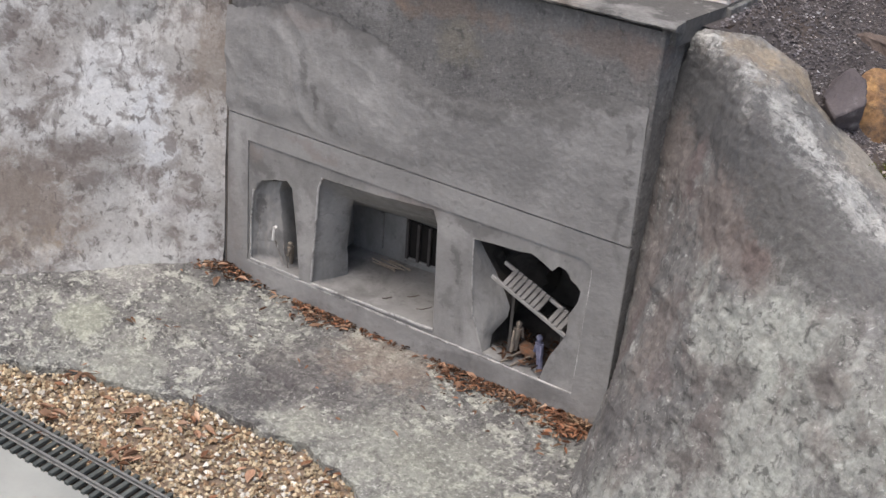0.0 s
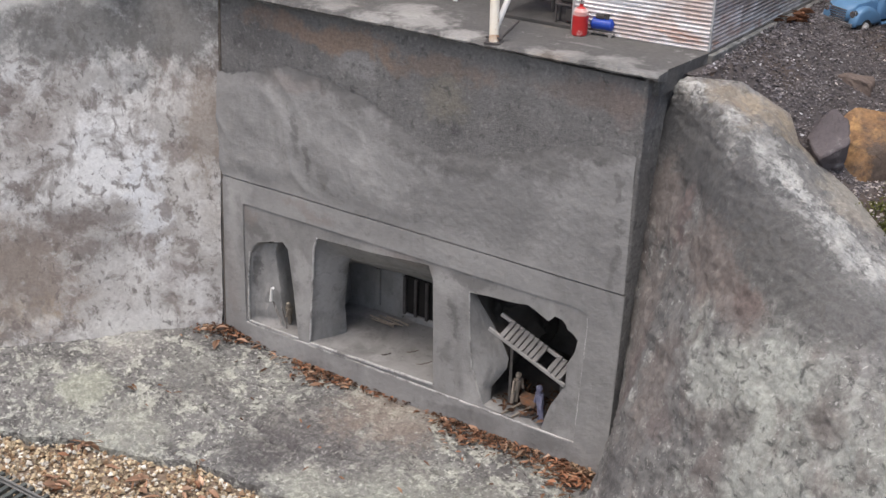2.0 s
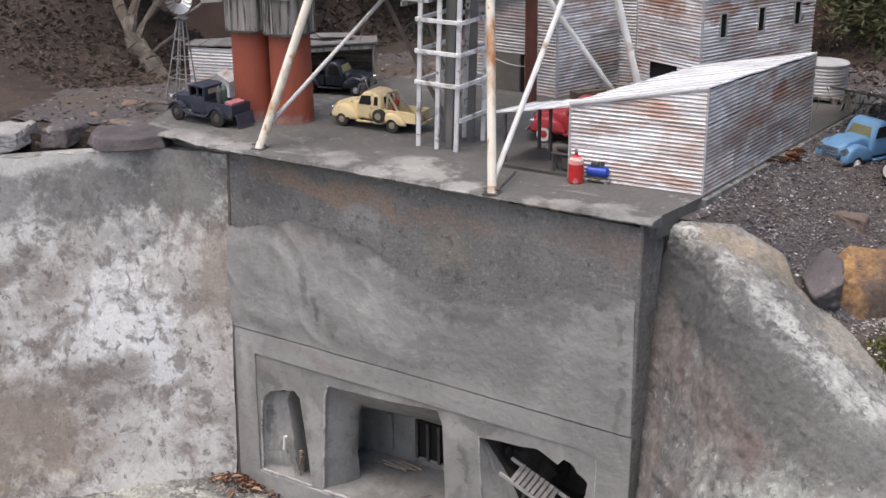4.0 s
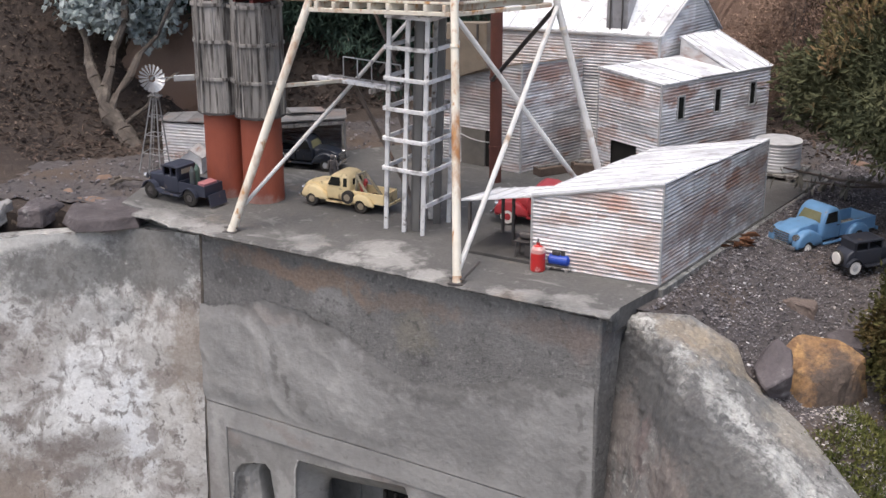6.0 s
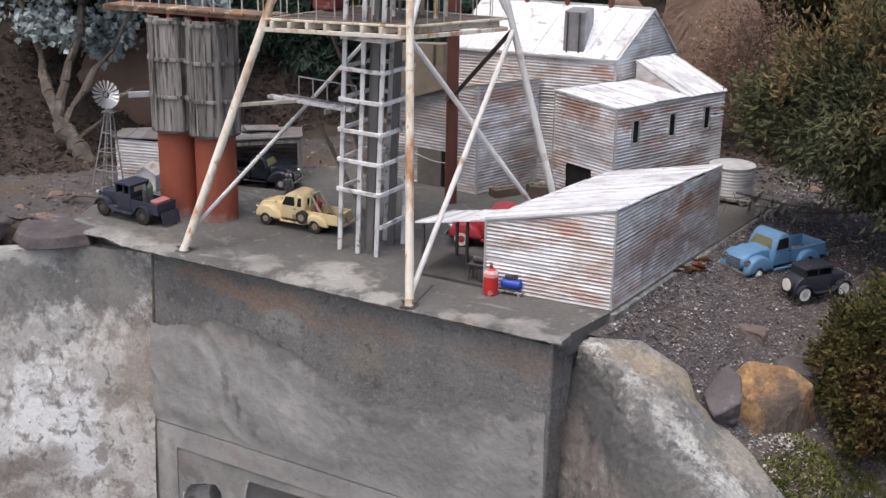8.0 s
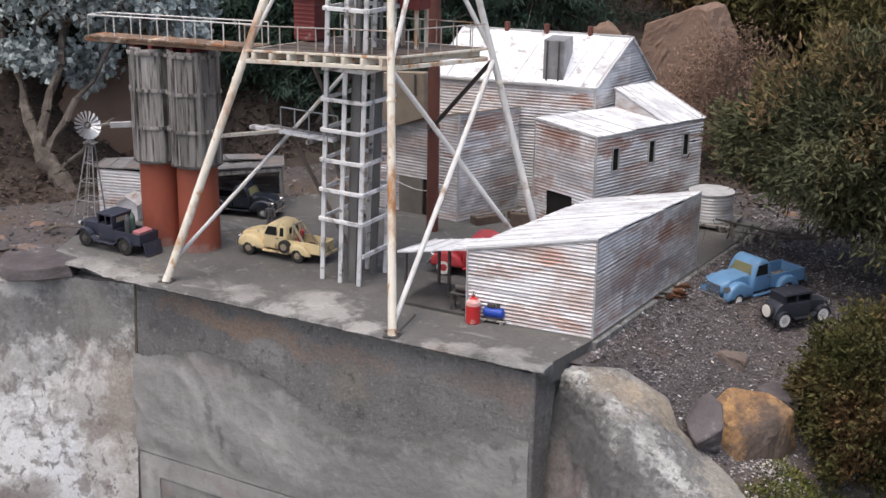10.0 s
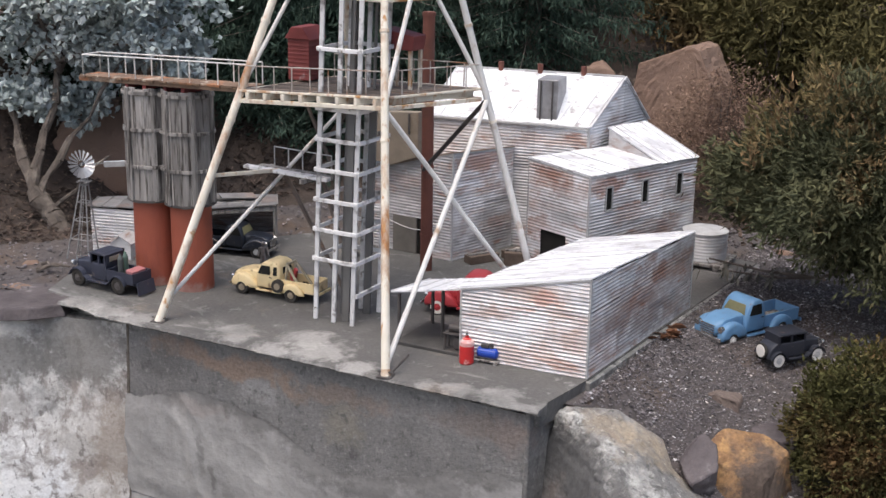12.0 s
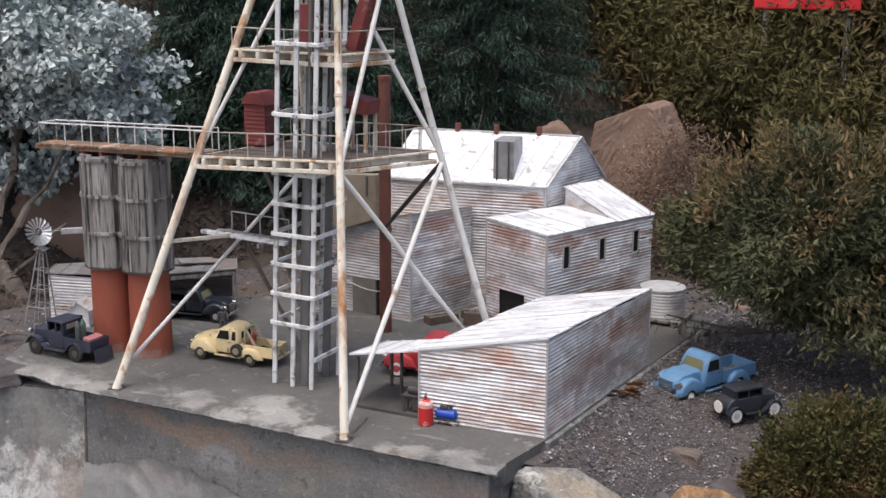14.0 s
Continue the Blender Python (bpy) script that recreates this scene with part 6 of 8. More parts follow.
    part("foot_clamp", bm, dark_steel, tower, "dark bolted foot clamp", world=True)
    for z in (0.50, 0.74):
        bm = B()
        rod(bm, p + d * z, p + d * (z + 0.007), r * 1.10, seg=14)
        part("pipe_collar", bm, cream, tower, world=True)


def brace(a, b, r=0.0065, m=None, name="brace"):
    bm = B()
    rod(bm, a, b, r, seg=10)
    part(name, bm, m or white_paint, tower, world=True)


at = lambda p, d, z: p + d * z
brace(at(LB_, DB, 0.02), at(LC, DC, 0.56))
brace(at(LC, DC, 0.02) + V((-0.012, -0.02, 0)), at(LB_, DB, 0.57))
brace(at(LB_, DB, 0.58), at(LC, DC, 1.05), 0.006)
brace(at(LC, DC, 0.58), at(LB_, DB, 1.05), 0.006)
brace(at(LA, DA, 0.055), at(LD, DD, 0.50), 0.0052)
brace(at(LA, DA, 0.58), at(LD, DD, 1.05), 0.0055)
brace((-0.70, 0.72, 0.30), at(LC, DC, 0.56), 0.006, dark_steel)
bm = B()
rod(bm, (-0.365, -0.012, 0.0), (-0.335, 0.03, 0.045), 0.003, seg=8)
part("turnbuckle", bm, dark_steel, tower, world=True)
bm = B()
beam(bm, at(LA, DA, 0.365), (-0.90, 0.318, 0.350), 0.010, 0.009, 0.001)
part("tie_plank", bm, cream, tower, world=True)


def deck(fl, fr_, br_, bl, seed, joists=8):
    """A boarded deck on joists between four corners."""
    rng = random.Random(seed)
    fl, fr_, br_, bl = [V(q) for q in (fl, fr_, br_, bl)]
    nb = 16
    for k in range(nb):
        u0, u1 = (k + 0.04) / nb, (k + 0.96) / nb
        q = [fl.lerp(bl, u0), fr_.lerp(br_, u0), fr_.lerp(br_, u1), fl.lerp(bl, u1)]
        dz = rng.uniform(-0.001, 0.001)
        bm = B()
        lo, hi = [bm.verts.new(v + V((0, 0, dz - 0.005))) for v in q], [bm.verts.new(v + V((0, 0, dz))) for v in q]
        bm.faces.new(lo), bm.faces.new(hi)
        for i in range(4):
            bm.faces.new((lo[i], lo[(i + 1) % 4], hi[(i + 1) % 4], hi[i]))
        part("deck_board", bm, dark_deck, tower, world=True)
    for k in range(joists):
        u = (k + 0.5) / joists
        bm = B()
        beam(bm, fl.lerp(fr_, u) + V((0, -0.006, -0.014)), bl.lerp(br_, u) + V((0, 0.004, -0.014)), 0.012, 0.016, 0.001)
        part("joist", bm, cream, tower, world=True)
    for a, b in ((fl, fr_), (fr_, br_), (br_, bl), (bl, fl)):
        bm = B()
        beam(bm, a + V((0, 0, -0.027)), b + V((0, 0, -0.027)), 0.010, 0.010, 0.001)
        part("bearer", bm, cream, tower, world=True)
        bm = B()
        beam(bm, a + V((0, 0, -0.002)), b + V((0, 0, -0.002)), 0.006, 0.006, 0.001)
        part("edge_strip", bm, cream, tower, world=True)


def railing(pts, h, n, owner, material=None, r=0.0018):
    material = material or white_paint
    pts = [V(p) for p in pts]
    for a, b in zip(pts, pts[1:]):
        m = max(1, round((b - a).length / n))
        for k in range(m + 1):
            p = a.lerp(b, k / m)
            bm = B()
            rod(bm, p, p + V((0, 0, h)), r, seg=6)
            part("rail_post", bm, material, owner, world=True)
        bm = B()
        rod(bm, a + V((0, 0, h)), b + V((0, 0, h)), r, seg=6)
        part("hand_rail", bm, material, owner, world=True)


D1 = 0.582
DK = [(-0.918, 0.180, 0.577), (-0.510, 0.205, 0.594), (-0.405, 0.490, 0.588), (-0.85, 0.50, 0.577)]
deck(*DK, 57)
railing([V(p) + V((0, 0, 0.002)) for p in DK], 0.058, 0.05, tower, rail_paint, r=0.0016)
D2 = 0.838
DU = [(-0.862, 0.270, D2), (-0.545, 0.262, D2), (-0.492, 0.43, D2), (-0.80, 0.45, D2)]
deck(*DU, 83, 6)
railing([V(p) + V((0, 0, 0.002)) for p in DU], 0.05, 0.08, tower, rail_paint, r=0.0015)
# walkway out over the bins
WL, WR = V((-1.468, 0.196, 0.561)), V((-0.915, 0.212, 0.577))
WD = V((0.002, 0.062, 0))
walkway = thing("walkway", (-1.2, 0.25, 0.57), 0, "narrow rusty timber walkway with thin white hand rails over the bins", "walkway")
rng = random.Random(5)
for k in range(26):
    a, b = WL.lerp(WR, (k + 0.03) / 26), WL.lerp(WR, (k + 0.97) / 26)
    o = WD * rng.uniform(-0.05, 0.05)
    bm = B()
    beam(bm, a.lerp(b, 0.5) - WD * 0.08 + o, a.lerp(b, 0.5) + WD * 1.08 + o, (b - a).length, 0.005)
    part("board", bm, rust_wood, walkway, world=True)
for f in (0.05, 0.95):
    bm = B()
    beam(bm, WL + WD * f + V((-0.006, 0, -0.008)), WR + WD * f + V((0.01, 0, -0.008)), 0.007, 0.010, 0.001)
    part("walk_bearer", bm, rust_wood, walkway, world=True)
for f in (0.0, 1.0):
    railing([WL + WD * f + V((0.012, 0, 0)), WR + WD * f + V((-0.004, 0, 0))], 0.058, 0.095, walkway, white_paint, r=0.0018)
railing([WL + V((0.012, 0, 0)), WL + WD + V((0.012, 0, 0))], 0.058, 0.12, walkway, white_paint, r=0.0018)
bm = B()
beam(bm, (-0.570, 0.37, D2 + 0.002), (-0.515, 0.37, 1.00), 0.040, 0.030, 0.002)
part("upper_chute", bm, red_iron, tower, "dark red sloping chute on the upper deck", world=True)
# red hut and small red hopper on the deck
hut = thing("deck_hut", (-0.872, 0.40, D1), 3, "small red corrugated hut with a pitched roof on the deck", "hut")
for k in range(10):
    bm = B()
    box(bm, (0, 0, 0.004 + 0.0105 * k), (0.064, 0.072, 0.0075), (0, 0, 0), 0.0025)
    part("wall_rib", bm, red_iron, hut)
bm = B()
box(bm, (0, 0, 0.053), (0.0625, 0.0705, 0.106))
part("hut_lining", bm, red_iron, hut)
bm = B()
prism(bm, [(-0.038, 0.105), (0.038, 0.105), (0.016, 0.136), (-0.016, 0.136)], -0.042, 0.042, 0.002)
part("hut_roof", bm, red_iron, hut)
hopr = thing("feed_hopper", (-0.575, 0.40, D1), 0, "red iron hopper on cream timber legs", "hopper")
bm = B()
prism(bm, [(-0.045, 0.10), (0.04, 0.10), (0.045, 0.135), (-0.045, 0.150)], -0.03, 0.03, 0.002)
part("bin", bm, red_iron, hopr)
for x in (-0.035, 0.032):
    for y in (-0.024, 0.024):
        bm = B()
        box(bm, (x, y, 0.05), (0.008, 0.008, 0.10))
        part("hopper_leg", bm, cream, hopr)

# lift shaft lattice in the middle of the head frame
guide_steel = mat("grey_guide_steel", (0.11, 0.108, 0.105), (0.21, 0.207, 0.20), 22, 0.6, 0.2, bump=0.2, stretch=(1, 1, 0.3))
shaft = thing("lift_shaft", (-0.67, 0.295, 0), 0, "pale grey lattice lift shaft with bolted level frames", "lift shaft")
X0, X1, Y0, Y1 = -0.728, -0.617, 0.226, 0.352
lean = lambda x, y, z: (x + 0.030 * z, y + 0.012 * z, z)
ST = 1.16
for x, y in ((X0, Y0), ((X0 + X1) / 2, Y0 - 0.001), (X1, Y0), (X1, Y1), (X0, Y1), ((X0 + X1) / 2, Y1)):
    bm = B()
    beam(bm, lean(x, y, 0), lean(x, y, ST), 0.011, 0.011, 0.001)
    part("post", bm, lattice_mat, shaft, world=True)
z = 0.163
rings = [0.163 + 0.0765 * k for k in range(6)] + [0.69, 0.86, 1.02, 1.10]
for k, z in enumerate(rings):
    for a, b in (((X0 - 0.008, Y0 - 0.008), (X1 + 0.008, Y0 - 0.008)), ((X1 + 0.008, Y0 - 0.008), (X1 + 0.008, Y1 + 0.008)), ((X0 - 0.008, Y1 + 0.008), (X1 + 0.008, Y1 + 0.008)), ((X0 - 0.008, Y0 - 0.008), (X0 - 0.008, Y1 + 0.008))):
        bm = B()
        beam(bm, lean(*a, z), lean(*b, z), 0.006, 0.010, 0.0008)
        part("ring_bar", bm, lattice_mat, shaft, world=True)
    for x in (X0, (X0 + X1) / 2, X1):
        bm = B()
        p = V(lean(x, Y0 - 0.012, z))
        rod(bm, p + V((0, 0.003, 0)), p + V((0, -0.002, 0)), 0.0025, seg=6)
        part("bolt", bm, lattice_mat, shaft, world=True)
bm = B()
beam(bm, lean(X1 + 0.008, Y0, 0.078), lean(X1 + 0.008, Y1, 0.078), 0.006, 0.010)
part("ring_bar", bm, lattice_mat, shaft, world=True)
for x, y in ((-0.652, 0.25), (-0.640, 0.33), (-0.69, 0.30)):
    bm = B()
    beam(bm, lean(x, y, 0), lean(x, y, 0.57), 0.018, 0.018, 0.001)
    beam(bm, lean(x, y, 0.57), lean(x, y, 1.12), 0.007, 0.007, 0.001)
    part("guide_rail", bm, guide_steel, shaft, "grey steel guide rail", world=True)
bm = B()
rod(bm, lean(-0.67, 0.29, 0.0), lean(-0.67, 0.29, 1.12), 0.002, seg=6)
part("hoist_cable", bm, dark_steel, shaft, world=True)
bm = B()
box(bm, (*lean(-0.70, 0.32, 0.90)[:2], 0.90), (0.035, 0.05, 0.10), (0, 0, 0), 0.003)
part("cage", bm, red_iron, shaft, "red iron lift cage", world=True)

# side landing with its stair braces
landing = thing("side_landing", (-0.90, 0.33, 0.33), 0, "small grey plank landing with thin rails beside the shaft", "landing")
for k in range(2):
    bm = B()
    beam(bm, (-1.00 + 0.03 * k, 0.300 + 0.024 * k, 0.352), (-0.735, 0.300 + 0.024 * k, 0.348), 0.020, 0.009, 0.001)
    part("plank", bm, grey_wood if k else lattice_mat, landing, world=True)
for x in (-0.97, -0.80):
    bm = B()
    beam(bm, (x, 0.27, 0.340), (x, 0.38, 0.340), 0.010, 0.012)
    part("cross_bearer", bm, grey_wood, landing, world=True)
railing([(-0.93, 0.335, 0.356), (-0.75, 0.335, 0.352)], 0.05, 0.05, landing, trim_mat, r=0.0018)
for a, b in (((-0.93, 0.37, 0.34), (-0.76, 0.42, 0.0)), ((-0.76, 0.37, 0.34), (-0.93, 0.44, 0.57)), ((-0.86, 0.40, 0.36), (-0.72, 0.40, 0.54)), ((-0.80, 0.36, 0.34), (-0.72, 0.37, 0.10))):
    bm = B()
    beam(bm, a, b, 0.007, 0.010, 0.001)
    part("stay", bm, dark_deck, landing, world=True)
# tan ore chute between shaft and engine house
chute = thing("ore_chute", (-0.85, 0.85, 0.25), 0, "tan sheet-iron ore chute fixed to the engine house", "chute")
tan = mat("tan_sheet_iron", (0.17, 0.14, 0.11), (0.29, 0.245, 0.19), 14, 0.8, bump=0.3, c3=(0.16, 0.09, 0.05), s3=8, t3=0.6, w3=0.08)
bm = B()
prism(bm, [(-0.97, 0.240), (-0.888, 0.268), (-0.785, 0.304), (-0.785, 0.436), (-0.888, 0.428), (-0.97, 0.415)], 0.835, 0.869, 0.002)
part("chute_body", bm, tan, chute, world=True)
for x in (-0.90, -0.815):
    bm = B()
    box(bm, (x, 0.8325, 0.40), (0.005, 0.005, 0.06))
    part("chute_rib", bm, dark_steel, chute, world=True)

# ---- old open shed behind the bins ----
osd = thing("open_shed", (-1.44, 0.55, 0), 0, "old grey iron shed with one open bay and loose roof sheets", "shed")
OF = dict(FL=(-1.640, 0.375), FM=(-1.385, 0.450), FR=(-1.187, 0.675), BR=(-1.300, 0.825), BM=(-1.530, 0.690), BL=(-1.725, 0.505))
corrugated("front", OF["FL"], OF["FM"], 0, 0.132, 0.136, osd, galv_dull, 2, 2, seed=20)
corrugated("back", OF["BR"], OF["BM"], 0, 0.118, 0.118, osd, galv_dull, 2, 2, seed=21)
corrugated("rear", OF["BM"], OF["BL"], 0, 0.118, 0.118, osd, galv_dull, 2, 2, seed=24)
corrugated("left", OF["BL"], OF["FL"], 0, 0.118, 0.132, osd, galv_dull, 1, 2, seed=22)
corrugated("right", OF["FR"], OF["BR"], 0, 0.136, 0.118, osd, galv_dull, 1, 2, seed=23)
liner(osd, [(-1.632, 0.385), (-1.40, 0.458), (-1.53, 0.675), (-1.715, 0.505)], (0.128, 0.130, 0.115, 0.115))
roof_sheets([(*OF["FL"], 0.136), (*OF["FM"], 0.139), (*OF["BM"], 0.121), (*OF["BL"], 0.121)], osd, 3, shed_roof, 0.010)
roof_sheets([(*OF["FM"], 0.138), (*OF["FR"], 0.138), (*OF["BR"], 0.120), (*OF["BM"], 0.120)], osd, 3, shed_roof, 0.012)
for p, h in ((OF["FR"], 0.134), (OF["FM"], 0.134), ((-1.29, 0.54), 0.132)):
    if p != (-1.29, 0.54):
        bm = B()
        box(bm, (*p, h / 2), (0.009, 0.009, h))
        part("post", bm, grey_wood, osd, world=True)
bm = B()
beam(bm, (*OF["FM"], 0.128), (*OF["FR"], 0.128), 0.008, 0.012)
part("front_beam", bm, grey_wood, osd, world=True)
for c, r, q in (((-1.41, 0.60, 0.138), 48, 3), ((-1.36, 0.66, 0.140), 30, 4), ((-1.44, 0.55, 0.140), 20, 3), ((-1.33, 0.68, 0.146), 55, 5)):
    bm = B()
    box(bm, c, (0.11, 0.05, 0.003), (q, 4, r))
    part("loose_sheet", bm, shed_roof, osd, world=True)
shed_tin = mat("streaky_tin", (0.42, 0.40, 0.39), (0.62, 0.60, 0.59), 30, 0.6, 0.1, c3=(0.30, 0.18, 0.13), s3=22, t3=0.56, w3=0.06, stretch=(3, 0.6, 1))
hutch = thing("dog_kennel", (-1.512, 0.372, 0.0), 20, "tiny board kennel with a rusty tin roof", "kennel")
bm = B()
prism(bm, [(-0.032, 0), (0.032, 0), (0.032, 0.048), (0, 0.068), (-0.032, 0.048)], -0.03, 0.03)
part("kennel_wall", bm, galv_dull, hutch)
# black panel on the wall in place of the kennel's unlit inside
bm = B()
box(bm, (0, -0.031, 0.02), (0.026, 0.003, 0.032))
part("doorway", bm, dark_in, hutch)
for s in (-1, 1):
    bm = B()
    box(bm, (0.019 * s, -0.002, 0.0625), (0.048, 0.074, 0.003), (0, 32 * s, 0))
    part("tin_roof", bm, shed_tin, hutch)

# ---- windmill ----
wm = thing("windmill", (-1.612, 0.305, 0), 0, "small grey lattice windmill with a round fan and tail vane", "windmill")
HZ = 0.285
mill_steel = mat("dull_mill_steel", (0.20, 0.20, 0.20), (0.36, 0.36, 0.36), 60, 0.6, 0.3, rnd=0.1)
for sx in (-1, 1):
    for sy in (-1, 1):
        bm = B()
        rod(bm, (0.034 * sx, 0.034 * sy, 0), (0.003 * sx, 0.003 * sy, HZ - 0.015), 0.0022, seg=6)
        part("tower_leg", bm, mill_steel, wm)
for z in (0.06, 0.115, 0.17, 0.22):
    w = 0.034 + (0.003 - 0.034) * z / (HZ - 0.015)
    for a, b in (((-w, -w), (w, -w)), ((w, -w), (w, w)), ((w, w), (-w, w)), ((-w, w), (-w, -w))):
        bm = B()
        rod(bm, (*a, z), (*b, z), 0.0014, seg=5)
        part("girt", bm, mill_steel, wm)
for x in (-0.006, 0.006):
    bm = B()
    rod(bm, (x, -0.03, 0), (x * 0.6, -0.006, 0.23), 0.001, seg=5)
    part("ladder_rail", bm, mill_steel, wm)
for k in range(14):
    z = 0.012 + k * 0.016
    bm = B()
    rod(bm, (-0.006, -0.03 + 0.024 * z / 0.23, z), (0.006, -0.03 + 0.024 * z / 0.23, z), 0.0009, seg=5)
    part("rung", bm, mill_steel, wm)
bm = B()
box(bm, (0, 0, HZ - 0.055), (0.034, 0.034, 0.003))
part("stand_board", bm, grey_wood, wm)
fan_m = mat("zinc_fan", (0.52, 0.53, 0.54), (0.70, 0.71, 0.72), 60, 0.4, 0.4, bump=0, rnd=0.15)
bm = B()
rod(bm, (0, -0.022, HZ), (0, 0.012, HZ), 0.005, seg=10)
hub = part("fan_hub", bm, mill_steel, wm)
for k in range(18):
    a0 = 2 * math.pi * k / 18
    bm = B()
    vs = []
    for s in (0.0, 0.0009):
        for r, w in ((0.011, -0.0016), (0.041, -0.0050), (0.041, 0.0050), (0.011, 0.0016)):
            vs.append(bm.verts.new((r * math.cos(a0) - w * math.sin(a0), -0.018 + s + 0.8 * w, HZ + r * math.sin(a0) + w * math.cos(a0))))
    bm.faces.new(vs[:4]), bm.faces.new(vs[4:])
    for i in range(4):
        bm.faces.new((vs[i], vs[(i + 1) % 4], vs[4 + (i + 1) % 4], vs[4 + i]))
    part("fan_blade", bm, fan_m, hub)
for r in (0.020, 0.036):
    bm = B()
    for k in range(20):
        a0, a1 = 2 * math.pi * k / 20, 2 * math.pi * (k + 1) / 20
        rod(bm, (r * math.cos(a0), -0.014, HZ + r * math.sin(a0)), (r * math.cos(a1), -0.014, HZ + r * math.sin(a1)), 0.0008, seg=4)
    part("fan_ring", bm, mill_steel, hub)
bm = B()
rod(bm, (0, 0, HZ), (0.060, 0.02, HZ + 0.002), 0.0015, seg=5)
part("tail_boom", bm, mill_steel, wm)
bm = B()
box(bm, (0.080, 0.0265, HZ + 0.003), (0.060, 0.005, 0.018), (0, -6, 20), 0.0018)
part("tail_vane", bm, fan_m, wm)
wm.rotation_euler = (0, radians(4.5), radians(18))

# ---- vehicles ----
def wheel(t, x, y, r, w, name="wheel", white=False, rim_m=None):
    """A tyre with its rim under it, standing on the ground of its vehicle; y < 0 faces outwards to -y."""
    s = -1 if y < 0 else 1
    bm = B()
    prof = [(r * 0.55, -w / 2), (r * 0.88, -w / 2), (r, -w * 0.28), (r, w * 0.28), (r * 0.88, w / 2), (r * 0.55, w / 2)]
    n = 20
    rg = [[bm.verts.new((x + q * math.cos(2 * math.pi * i / n), y + d, r + q * math.sin(2 * math.pi * i / n))) for i in range(n)] for q, d in prof]
    for a, b in zip(rg, rg[1:]):
        for i in range(n):
            bm.faces.new((a[i], a[(i + 1) % n], b[(i + 1) % n], b[i]))
    tyre = part(name, bm, rubber, t, smooth=True)
    if white:
        bm = B()
        rod(bm, (x, y + s * w * 0.47, r), (x, y + s * w * 0.53, r), r * 0.84, seg=20)
        part("whitewall", bm, white_rubber, tyre)
    bm = B()
    rod(bm, (x, y - s * w * 0.3, r), (x, y + s * w * 0.54, r), r * 0.52, r * 0.44, seg=16)
    rod(bm, (x, y + s * w * 0.5, r), (x, y + s * w * 0.68, r), r * 0.22, r * 0.15, seg=10)
    part("rim", bm, rim_m or trim_mat, tyre)


def arch(cx, r, z0, n=8, a0=0, a1=180):
    return [(cx + r * math.cos(radians(a0 + (a1 - a0) * k / n)), z0 + r * math.sin(radians(a0 + (a1 - a0) * k / n))) for k in range(n + 1)]


